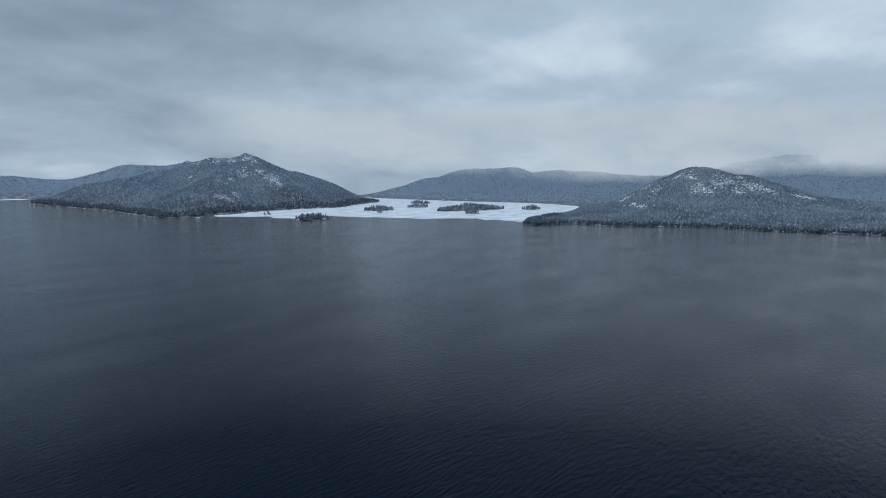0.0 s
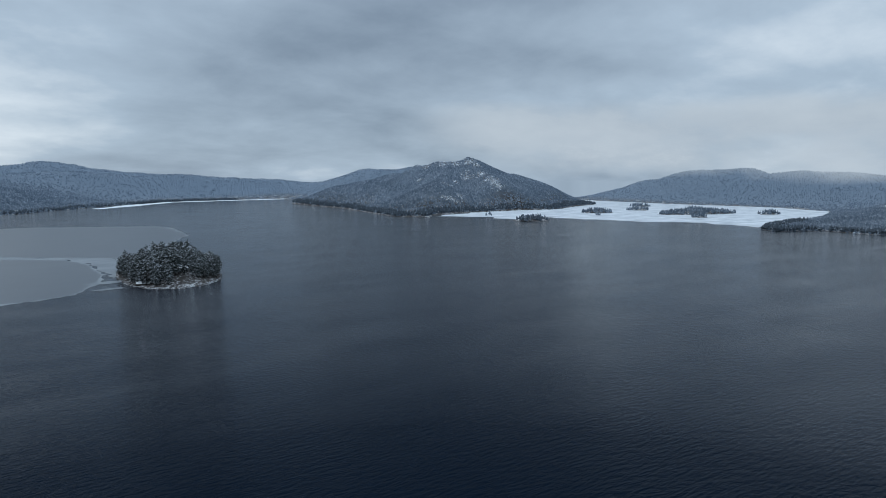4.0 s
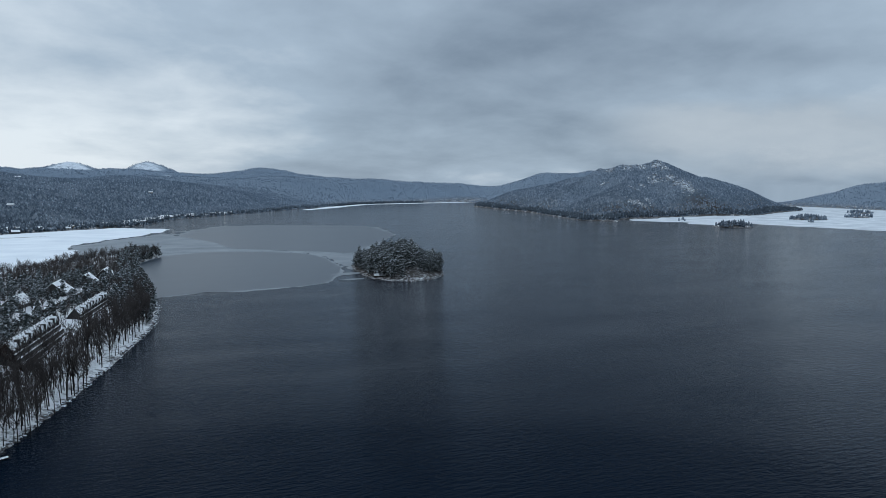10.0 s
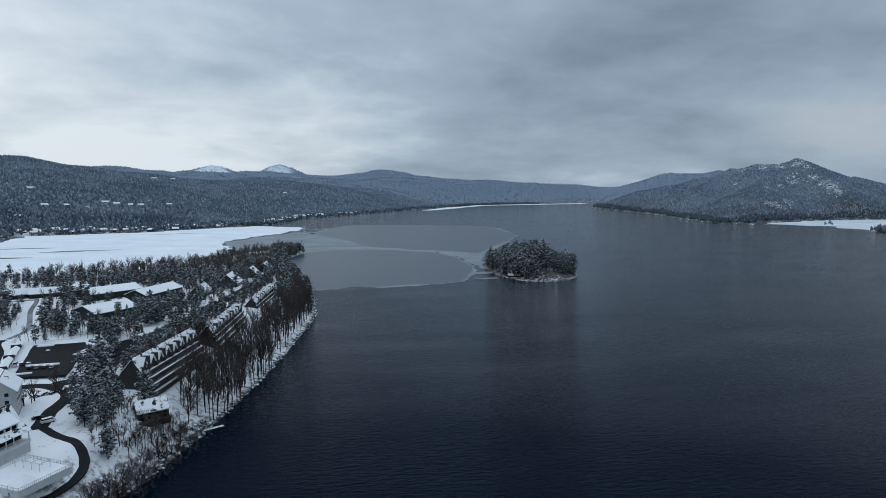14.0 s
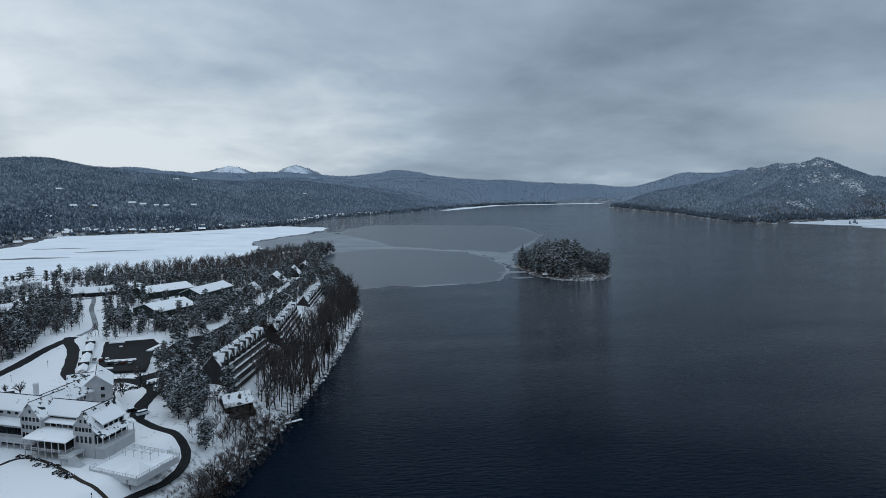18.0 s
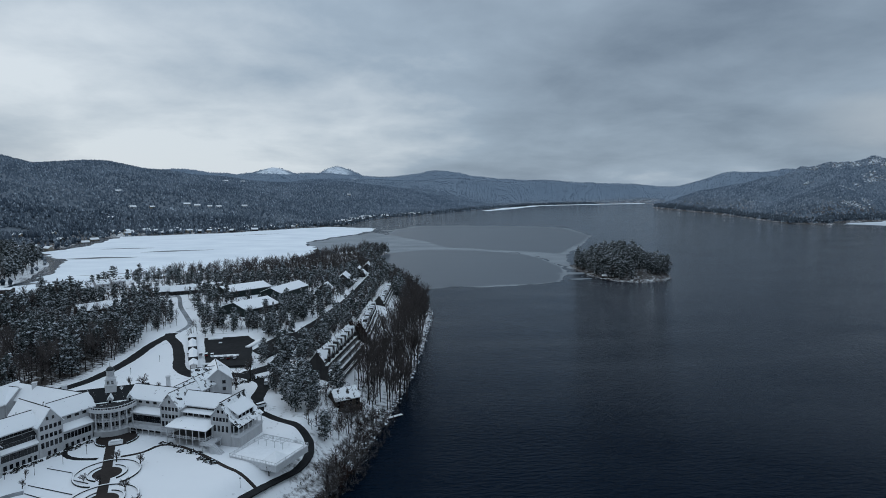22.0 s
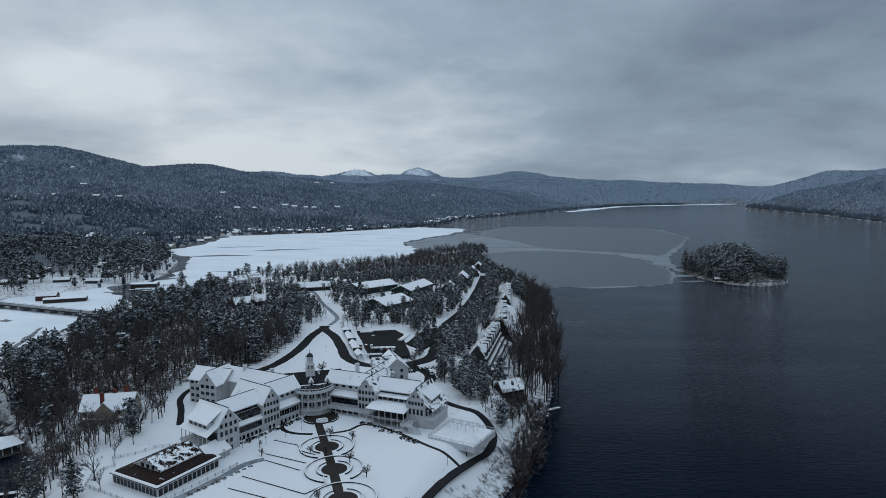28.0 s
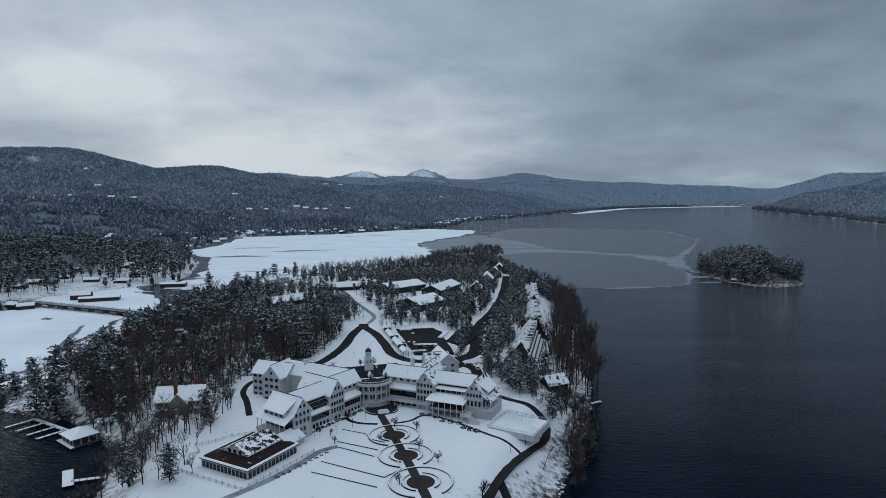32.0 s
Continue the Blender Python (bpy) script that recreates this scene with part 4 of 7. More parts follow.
def window_meshes(w, h, rows=2, cols=2):
    key = (round(w, 2), round(h, 2), rows, cols)
    if key not in WINDOW_MESHES:
        bm = bmesh.new()
        c = 0.11
        # one welded grid: casing round the outside, glazing bars between
        xs = [-w / 2 - c, -w / 2] + [v for i in range(1, cols) for v in (-w / 2 + w * i / cols - 0.03, -w / 2 + w * i / cols + 0.03)] + [w / 2, w / 2 + c]
        zs = [-h / 2 - c, -h / 2] + [v for i in range(1, rows) for v in (-h / 2 + h * i / rows - 0.03, -h / 2 + h * i / rows + 0.03)] + [h / 2, h / 2 + c]
        grid = {}
        for layer, yy in enumerate((-0.02, 0.08)):
            for i, x in enumerate(xs):
                for j, z in enumerate(zs):
                    grid[i, j, layer] = bm.verts.new((x, yy, z))

        def bar(i, j):
            return 0 <= i < len(xs) - 1 and 0 <= j < len(zs) - 1 and (i % 2 == 0 or j % 2 == 0)

        for i in range(len(xs) - 1):
            for j in range(len(zs) - 1):
                if not bar(i, j):
                    continue
                a, b, d, e = (i, j), (i + 1, j), (i + 1, j + 1), (i, j + 1)
                bm.faces.new([grid[k + (1,)] for k in (e, d, b, a)])
                for p, q, other in ((a, b, (i, j - 1)), (b, d, (i + 1, j)), (d, e, (i, j + 1)), (e, a, (i - 1, j))):
                    if not bar(*other):
                        bm.faces.new((grid[p + (0,)], grid[p + (1,)], grid[q + (1,)], grid[q + (0,)]))
        bmesh.ops.delete(bm, geom=[v for v in bm.verts if not v.link_faces], context="VERTS")
        bmesh.ops.recalc_face_normals(bm, faces=bm.faces[:])
        fr = bpy.data.meshes.new("window_frame")
        bm.to_mesh(fr)
        bm.free()
        fr.materials.append(M_TRIM)
        bm = bmesh.new()
        box(bm, -w / 2, w / 2, -0.02, 0.03, -h / 2, h / 2)
        pa = bpy.data.meshes.new("pane")
        bm.to_mesh(pa)
        bm.free()
        pa.materials.append(M_GLASS)
        WINDOW_MESHES[key] = (fr, pa)
    return WINDOW_MESHES[key]


def window_row(parent, F, x0, y0, x1, y1, z, n, w=1.0, h=1.6, rows=2, cols=2, pad=0.5):
    """n windows spaced along the wall from (x0, y0) to (x1, y1); they face to the right of that way."""
    if parent.name.startswith("hotel"):
        h = h * 1.05
        if n > 2 and w < 1.6:
            n = round(n * 1.35)
    fr, pa = window_meshes(w, h, rows, cols)
    ang = math.degrees(math.atan2(y1 - y0, x1 - x0)) + 180
    for i in range(n):
        q = (i + pad) / (n - 1 + 2 * pad) if n > 1 else 0.5
        m = F @ pose(x0 + (x1 - x0) * q, y0 + (y1 - y0) * q, z, 0, 0, ang)
        win = mesh_part("window", fr, parent, m)
        mesh_part("pane", pa, win)


def wall_box(parent, F, x0, x1, y0, y1, z0, z1, mat, name="wall"):
    bm = bmesh.new()
    box(bm, x0, x1, y0, y1, z0, z1)
    return part(name, bm, mat, parent, matrix=F)


def gable(parent, F, x0, x1, y0, y1, z0, ze, zr, axis, wall, roof, over=0.6, thick=0.35, ridge_line=True, ends=True):
    """A gabled block: walls with pointed ends, two roof slabs, a dark ridge cap."""
    G = F if axis == "x" else F @ pose(0, 0, 0, 0, 0, 90)
    if axis == "y":
        x0, x1, y0, y1 = y0, y1, -x1, -x0
    ym, half = (y0 + y1) / 2, (y1 - y0) / 2
    bm = bmesh.new()
    prism(bm, [(x0, y0, z0), (x0, y1, z0), (x0, y1, ze), (x0, ym, zr), (x0, y0, ze)], (x1 - x0, 0, 0))
    part("wall", bm, wall, parent, matrix=G)
    k = (zr - ze) / half
    for sgn in (-1, 1):
        bm = bmesh.new()
        ye, zo = ym + sgn * (half + over), ze - over * k
        prism(bm, [(x0 - over, ym, zr + 0.02), (x0 - over, ye, zo + 0.02), (x0 - over, ye, zo + thick), (x0 - over, ym, zr + thick + 0.1)], (x1 - x0 + 2 * over, 0, 0))
        part("roof", bm, roof, parent, matrix=G)
        bm = bmesh.new()
        box(bm, x0 - over, x1 + over, min(ye, ye + sgn * 0.14), max(ye, ye + sgn * 0.14), zo - 0.12, zo + 0.2)
        part("gutter", bm, M_TRIM, parent, matrix=G)
    if ridge_line:
        bm = bmesh.new()
        box(bm, x0 - over * 0.8, x1 + over * 0.8, ym - 0.13, ym + 0.13, zr + thick * 0.6, zr + thick + 0.2)
        part("ridge_cap", bm, M_DARK, parent, matrix=G)


def shed(parent, F, x0, x1, y0, y1, z_at_y0, z_at_y1, roof, thick=0.28):
    """A lean-to roof slab between two lines."""
    bm = bmesh.new()
    prism(bm, [(x0, y0, z_at_y0), (x0, y1, z_at_y1), (x0, y1, z_at_y1 + thick), (x0, y0, z_at_y0 + thick)], (x1 - x0, 0, 0))
    part("roof", bm, roof, parent, matrix=F)


def posts(parent, F, pts, z0, z1, r=0.18, name="post", mat=None):
    bm = bmesh.new()
    tube(bm, (0, 0, 0), (0, 0, z1 - z0), r, r * 0.85, 8)
    box(bm, -r * 1.3, r * 1.3, -r * 1.3, r * 1.3, 0, 0.25)
    box(bm, -r * 1.3, r * 1.3, -r * 1.3, r * 1.3, z1 - z0 - 0.2, z1 - z0)
    me = bpy.data.meshes.new(name)
    bm.to_mesh(me)
    bm.free()
    me.materials.append(mat or M_TRIM)
    for x, y in pts:
        mesh_part(name, me, parent, F @ pose(x, y, z0))


def railing(parent, F, pts, z, h=1.0, gap=0.32, mat=None, name="railing"):
    """A balustrade: two rails with balusters."""
    bm = bmesh.new()
    for (ax, ay), (bx, by) in zip(pts[:-1], pts[1:]):
        L = math.hypot(bx - ax, by - ay)
        ux, uy = (bx - ax) / L, (by - ay) / L
        for zz, hh in ((z + h - 0.1, 0.12), (z + 0.1, 0.08)):
            prism(bm, [(ax - uy * 0.06, ay + ux * 0.06, zz), (ax + uy * 0.06, ay - ux * 0.06, zz), (bx + uy * 0.06, by - ux * 0.06, zz), (bx - uy * 0.06, by + ux * 0.06, zz)], (0, 0, hh))
        n = max(1, int(L / gap))
        for i in range(n + 1):
            x, y = ax + ux * L * i / n, ay + uy * L * i / n
            big = i % 8 == 0
            r = 0.1 if big else 0.035
            box(bm, x - r, x + r, y - r, y + r, z, z + h + (0.12 if big else 0))
    return part(name, bm, mat or M_TRIM, parent, matrix=F)


# ---------------------------------------------------------------- the hotel
GZ = 15.0


def build_hotel():
    H = thing("hotel", pose(0, 0, 0), "large white clapboard lakeside hotel with snow-covered gabled roofs", "hotel")

    # west wing: local x runs outward from the rotunda, local y to the garden
    W = flat_frame(-92, 256, -0.581, -0.814)
    # link
    gable(H, W, -4, 12, -11, -2.0, GZ - 1, 28.4, 33.0, "x", M_WHITE, M_ROOF)
    wall_box(H, W, -1, 11.2, -2.5, 1.3, GZ - 1, 22.6, M_WHITE)
    shed(H, W, -1.4, 11.2, -2.2, 1.9, 24.4, 22.7, M_ROOF)
    window_row(H, W, -1.5, -2.0, 11, -2.0, 27.0, 4, 1.7, 1.5, 2, 3)
    window_row(H, W, -0.5, 1.3, 10.8, 1.3, 20.4, 6, 1.25, 2.3, 3, 2)
    window_row(H, W, -0.5, 1.3, 10.8, 1.3, 16.5, 4, 1.1, 1.7)
    # cross gable
    gable(H, W, 11.2, 20.4, -19, 2.2, GZ - 1, 28.2, 34.0, "y", M_WHITE, M_ROOF)
    for z, n, w, h in ((30.4, 2, 0.9, 1.2), (27.0, 4, 1.15, 1.6), (23.6, 4, 1.15, 1.6), (20.2, 4, 1.15, 2.1), (16.6, 2, 1.1, 1.6)):
        a = 13.6 if n == 2 else 11.6
        window_row(H, W, a, 2.2, 31.6 - a, 2.2, z, n, w, h)
    window_row(H, W, 20.4, 1.8, 20.4, -1.4, 24.6, 1, 1.2, 1.5)
    # main wing with its stepped front
    gable(H, W, 19, 37, -9.6, -0.9, GZ - 1, 28.6, 32.6, "x", M_WHITE, M_ROOF)
    wall_box(H, W, 20.4, 36, -1.5, 0.5, GZ - 1, 24.9, M_WHITE)
    shed(H, W, 20.4, 36, -0.9, 0.9, 26.0, 25.1, M_ROOFDARK)
    wall_box(H, W, 20.4, 36, 0.2, 1.9, GZ - 1, 21.9, M_WHITE)
    shed(H, W, 20.4, 36, 0.45, 2.3, 23.1, 22.0, M_ROOF)
    window_row(H, W, 20.8, -0.9, 35.6, -0.9, 27.3, 8, 1.3, 1.4, 2, 2)
    window_row(H, W, 20.8, 0.5, 35.6, 0.5, 24.1, 8, 1.3, 1.4, 2, 2)
    window_row(H, W, 20.8, 1.9, 35.6, 1.9, 20.1, 9, 1.2, 2.4, 3, 2)
    window_row(H, W, 20.8, 1.9, 35.6, 1.9, 16.4, 5, 1.2, 2.0)
    # end pavilion with the porch
    gable(H, W, 35.6, 45.6, -12, 6.3, GZ - 1, 27.2, 33.2, "y", M_WHITE, M_ROOF, ridge_line=True)
    for z, n, w, h in ((30.0, 2, 0.9, 1.3), (26.6, 3, 1.2, 1.6), (23.4, 3, 1.2, 1.9), (19.8, 2, 1.3, 1.6), (16.6, 2, 1.2, 1.7)):
        a = 38.4 if n == 2 else 36.2
        window_row(H, W, a, 6.3, 81.2 - a, 6.3, z, n, w, h, 2, 2)
    # shed dormer on the lake slope of the end pavilion
    wall_box(H, W, 43.6, 48.2, -9.6, 3.4, 25.6, 28.2, M_WHITE, "dormer")
    shed(H, W @ pose(0, 0, 0, 0, 0, 90), -10.2, 4.0, -49.0, -40.8, 28.0, 32.7, M_ROOF)
    window_row(H, W, 48.2, 3.2, 48.2, -9.4, 26.9, 4, 1.9, 1.3, 2, 3)
    # porch
    shed(H, W @ pose(0, 0, 0, 0, 0, 90), -12.6, 6.9, -51.0, -45.0, 24.3, 27.4, M_ROOF)
    wall_box(H, W, 45.4, 51, -12, 6.3, 19.3, 20.1, M_WHITE, "porch_floor")
    wall_box(H, W, 45.5, 50.6, -11.6, 6.1, GZ - 1, 19.35, M_WHITE)
    posts(H, W, [(50.3, -11.7 + 17.6 * i / 6) for i in range(7)], 20.1, 24.3, 0.2)
    railing(H, W, [(50.8, 6.2), (57.5, 6.2), (57.5, -5.0), (50.8, -5.0)], 19.6)
    wall_box(H, W, 50.9, 57.8, -5.3, 6.5, GZ - 1, 19.5, M_WHITE, "terrace")
    wall_box(H, W, 51.2, 57.4, -4.9, 6.0, 19.5, 19.66, M_SNOW, "snow_cover")
    window_row(H, W, 45.8, 6.5, 57.5, 6.5, 17.4, 4, 1.2, 1.8)
    # dark pane in place of the shade inside the open porch
    wall_box(H, W, 45.55, 45.7, -11.5, 5.8, 20.2, 24.4, M_GLASS, "porch_shade_pane")

    # rear wing to the north-west block
    R = flat_frame(-97, 262, -0.888, 0.46)
    gable(H, R, 0, 36, -5, 5, GZ - 1, 28.0, 33.2, "x", M_WHITE, M_ROOF)
    window_row(H, R, 24, 5, 14, 5, 26.4, 4, 1.2, 1.5)
    window_row(H, R, 24, 5, 14, 5, 23.0, 4, 1.2, 1.5)
    N = flat_frame(-134, 276, -0.93, 0.36)
    gable(H, N, -5.2, 5.2, -6, 9.2, GZ - 1, 27.6, 33.4, "y", M_WHITE, M_ROOF)
    gable(H, N, -6, 15, -7, 5, GZ - 1, 27.6, 32.4, "x", M_WHITE, M_ROOF)
    for z in (26.2, 22.8, 19.4, 16.4):
        window_row(H, N, -4.6, 9.2, 4.6, 9.2, z, 3, 1.9, 1.5, 2, 4)
        window_row(H, N, 5.4, 5.0, 14.8, 5.0, z, 3, 1.9, 1.5, 2, 4)
    window_row(H, N, -2, 9.2, 2, 9.2, 29.6, 1, 1.0, 1.2)

    # east wing: local x runs inward, local y to the garden
    E = flat_frame(-76, 264, -0.92, 0.39)
    gable(H, E, -16, 5, -11, -2.0, GZ - 1, 28.8, 33.0, "x", M_WHITE, M_ROOF)
    wall_box(H, E, -14.6, 1, -2.5, 1.2, GZ - 1, 23.6, M_WHITE)
    shed(H, E, -14.6, 1.4, -2.2, 1.9, 25.2, 23.7, M_ROOF)
    window_row(H, E, -14, -2.0, 1, -2.0, 27.5, 4, 1.7, 1.4, 2, 3)
    window_row(H, E, -14.4, 1.2, 0.6, 1.2, 21.4, 9, 1.2, 2.6, 3, 2, 0.6)
    gable(H, E, -24.2, -14.8, -14, 2.4, GZ - 1, 28.4, 33.8, "y", M_WHITE, M_ROOFPATCH)
    for z, n, w, h in ((30.4, 1, 1.0, 1.2), (27.4, 4, 1.15, 1.5), (24.2, 4, 1.15, 1.6), (20.8, 4, 1.15, 2.2)):
        window_row(H, E, -23.8, 2.4, -15.2, 2.4, z, n, w, h)
    gable(H, E, -43, -23, -10.5, -1.6, GZ - 1, 28.8, 32.8, "x", M_WHITE, M_ROOF)
    window_row(H, E, -41, -1.6, -24.6, -1.6, 27.7, 10, 1.15, 1.3)
    shed(H, E, -41.2, -24.2, -1.6, 1.1, 26.9, 26.1, M_ROOF)
    posts(H, E, [(-40.8 + 16.4 * i / 6, 0.8) for i in range(7)], 23.9, 26.1, 0.16)
    # dark pane paints in the shade of the upper porch opening
    wall_box(H, E, -41, -24.2, -1.65, -1.5, 23.9, 26.6, M_GLASS, "porch_shade_pane")
    # two-storey porch
    shed(H, E, -42.4, -23.0, 0.4, 9.6, 24.1, 22.9, M_ROOF)
    posts(H, E, [(-41.8 + 18.2 * i / 6, 9.1) for i in range(7)], GZ - 0.5, 22.9, 0.2)
    posts(H, E, [(-41.8, 4.8), (-23.6, 4.8)], GZ - 0.5, 23.3, 0.2)
    wall_box(H, E, -42, -23.4, -1.5, 9.2, 18.5, 18.85, M_DECK, "porch_floor")
    railing(H, E, [(-23.6, 1.5), (-23.6, 9.1), (-41.8, 9.1), (-41.8, 2)], 18.85)
    window_row(H, E, -40.5, -1.6, -24.8, -1.6, 21.0, 7, 1.5, 2.7, 3, 2)
    # near-black wall face: shade below the porch floor put into the colour
    wall_box(H, E, -41.5, -24, -1.58, -1.2, GZ - 0.5, 18.4, M_DARK, "undercroft_shade_wall")
    # dark pane stands in for the shaded interior of the lower porch
    wall_box(H, E, -40.8, -24.4, -1.58, -1.45, 19.0, 22.6, M_GLASS, "porch_shade_pane")
    # garden terrace with an arcade under it
    wall_box(H, E, -23.2, 2.5, 1.0, 4.8, 18.3, 18.75, M_TRIM, "terrace_floor")
    posts(H, E, [(-22.8 + 25 * i / 8, 4.5) for i in range(9)], GZ - 0.6, 18.3, 0.22)
    railing(H, E, [(-23.2, 4.7), (2.5, 4.7)], 18.75)
    # back wall coloured dark to give the arcade openings their shade
    wall_box(H, E, -23, 2.3, 0.9, 1.4, GZ - 1, 18.3, M_DARK, "arcade_shade_wall")
    # end pavilion
    gable(H, E, -50.2, -41, -12, 4.4, GZ - 1, 27.0, 33.0, "y", M_WHITE, M_ROOFPATCH)
    for z, n, w, h in ((29.6, 2, 0.9, 1.2), (26.4, 4, 1.1, 1.5), (22.6, 3, 1.1, 2.4)):
        a = -47.6 if n == 2 else -49.4
        window_row(H, E, a, 4.4, -91.2 - a, 4.4, z, n, w, h)
    wall_box(H, E, -51.6, -47.5, -9.5, 1.6, 25.2, 28.0, M_WHITE, "dormer")
    shed(H, E @ pose(0, 0, 0, 0, 0, 90), -10.1, 2.2, 45.2, 52.3, 32.3, 27.9, M_ROOF)
    window_row(H, E, -51.6, -9.2, -51.6, 1.3, 26.6, 4, 1.8, 1.4, 2, 3)
    shed(H, E @ pose(0, 0, 0, 0, 0, 90), -12.6, 5.0, 49.6, 54.4, 27.2, 24.0, M_ROOFPATCH)
    posts(H, E, [(-53.8, -11.8 + 16 * i / 5) for i in range(6)] + [(-51.5, 4.2)], 20.6, 24.2, 0.2)
    wall_box(H, E, -54.2, -50, -12.2, 4.4, 19.6, 20.6, M_TRIM, "porch_floor")
    wall_box(H, E, -54, -50, -12, 4.2, GZ - 1, 19.65, M_WHITE)
    # dark pane added for the shade behind the porch posts
    wall_box(H, E, -50.35, -50.2, -11.6, 4.0, 20.7, 24.4, M_GLASS, "porch_shade_pane")
    railing(H, E, [(-50.4, 4.3), (-54.1, 4.3), (-54.1, -12)], 20.6, 0.8)
    # garden stair
    for i in range(12):
        bm = bmesh.new()
        box(bm, -46.4 - 0.45 * i, -45.95 - 0.45 * i, 9.4, 12.0, GZ - 0.5, 18.7 - 0.3 * i)
        part("step", bm, M_TRIM, H, matrix=E)
    bm = bmesh.new()
    box(bm, -45.95, -41.8, 4.2, 12.2, 18.35, 18.75)
    part("landing", bm, M_TRIM, H, "white garden stair landing", E)
    railing(H, E, [(-41.9, 9.2), (-41.9, 12.1), (-46, 12.1)], 18.75)
    railing(H, E, [(-46.0, 4.6), (-46, 9.4)], 18.75)
    posts(H, E, [(-42.2, 11.8), (-45.6, 11.8), (-45.6, 5)], GZ - 0.5, 18.4, 0.2)

    # north-east wing and tower block
    K = flat_frame(-62, 268, 0.36, 0.93)
    gable(H, K, -4, 28, -5, 5, GZ - 1, 27.0, 31.6, "x", M_WHITE, M_ROOFPATCH)
    window_row(H, K, 6, -5, 20, -5, 25.2, 5, 1.2, 1.5)
    T = flat_frame(-50, 297, 0.955, 0.296)
    gable(H, T, -6, 6, -9, 9, GZ - 1, 28.6, 33.6, "y", M_WHITE, M_ROOF)
    gable(H, T, -11, 2, -6, 4, GZ - 1, 28.2, 32.8, "x", M_WHITE, M_ROOFPATCH)
    for z in (27.2, 23.9, 20.6, 17.3):
        window_row(H, T, 6, 8, 6, -8, z, 5, 1.8, 1.5, 2, 4)
        window_row(H, T, 5, -9, -5, -9, z, 2, 1.5, 1.5, 2, 2)
    for i, (x, y) in enumerate(((-66, 276), (-106, 268), (-121, 274))):
        bm = bmesh.new()
        box(bm, -0.9, 0.9, -0.9, 0.9, 28, 35.0)
        box(bm, -1.05, 1.05, -1.05, 1.05, 34.6, 34.9)
        part("chimney", bm, M_TRIM, H, "white chimney stack", pose(x, y, 0, 0, 0, 17))

    # centre block and rotunda
    C = flat_frame(-88.3, 271, 0.96, 0.28)
    gable(H, C, -14.5, 14.5, -6.5, 6.5, GZ - 1, 26.8, 32.0, "x", M_WHITE, M_ROOFDARK)
    shed(H, C, -14.5, 14.5, -7.6, -5.4, 26.3, 27.7, M_ROOF, 0.3)
    window_row(H, C, 13.5, -6.5, -13.5, -6.5, 24.6, 8, 1.3, 1.5)
    for x in (-7.6, 0.0, 7.6):
        bm = bmesh.new()
        prism(bm, [(x - 0.9, -6.9, 27), (x + 0.9, -6.9, 27), (x + 0.9, -6.9, 29), (x, -6.9, 30.3), (x - 0.9, -6.9, 29)], (0, 4.2, 0))
        part("dormer", bm, M_WHITE, H, "white gabled dormer", C)
        for s in (-1, 1):
            bm = bmesh.new()
            prism(bm, [(x, -7.2, 30.4), (x + s * 1.25, -7.2, 28.7), (x + s * 1.25, -7.2, 28.95), (x, -7.2, 30.7)], (0, 4.6, 0))
            part("roof", bm, M_ROOF, H, matrix=C)
        window_row(H, C, x + 0.6, -6.9, x - 0.6, -6.9, 28.1, 1, 0.9, 1.2)
    # rotunda: half-round porch with tall columns
    O = flat_frame(-85.8, 265, 0.955, 0.296)
    rad = 9.4

    def drum(name, r0, r1, z0, z1, mat, a0=180, a1=360, n=28, label=""):
        bm = bmesh.new()
        ring = []
        for i in range(n + 1):
            a = radians(a0 + (a1 - a0) * i / n)
            ring.append([bm.verts.new((r * math.cos(a), r * math.sin(a), z)) for r, z in ((r0, z0), (r1, z0), (r1, z1), (r0, z1))])
        for p, q in zip(ring[:-1], ring[1:]):
            for k in range(4):
                bm.faces.new((p[k], p[(k + 1) % 4], q[(k + 1) % 4], q[k]))
        bm.faces.new(ring[0])
        bm.faces.new(ring[-1][::-1])
        return part(name, bm, mat, H, label, O)

    drum("rotunda_base", 0.2, rad, GZ - 1, 18.2, M_WHITE)
    drum("rotunda_floor", 0.2, rad + 0.3, 18.2, 18.6, M_TRIM)
    drum("rotunda_wall", 0.2, rad - 3.2, 18.6, 26.6, M_WHITE)
    drum("balcony_floor", rad - 3.4, rad - 0.1, 22.3, 22.6, M_TRIM)
    drum("cornice", 0.2, rad + 0.7, 26.4, 27.5, M_TRIM)
    drum("roof_deck", 0.2, rad - 0.2, 27.5, 27.65, M_ROOFDARK)
    drum("parapet", rad - 0.1, rad + 0.25, 28.35, 28.55, M_TRIM)
    cols = [radians(180 + 180 * (i + 0.5) / 9) for i in range(9)]
    posts(H, O, [((rad - 0.5) * math.cos(a), (rad - 0.5) * math.sin(a)) for a in cols], 18.6, 26.4, 0.36, "column")
    posts(H, O, [(rad * math.cos(radians(a)), rad * math.sin(radians(a))) for a in range(184, 360, 8)], 27.5, 28.4, 0.09, "baluster")
    arc = [((rad - 0.2) * math.cos(radians(a)), (rad - 0.2) * math.sin(radians(a))) for a in range(180, 361, 10)]
    railing(H, O, arc, 22.6, 0.9, 0.5)
    railing(H, O, arc, 18.6, 0.9, 0.5)
    for i in range(9):
        a = radians(180 + 180 * (i + 0.5) / 9)
        for z, h in ((20.6, 2.8), (24.5, 2.6)):
            fr, pa = window_meshes(1.4, h, 3, 2)
            win = mesh_part("window", fr, H, O @ pose((rad - 3.2) * math.cos(a), (rad - 3.2) * math.sin(a), z, 0, 0, math.degrees(a) - 90))
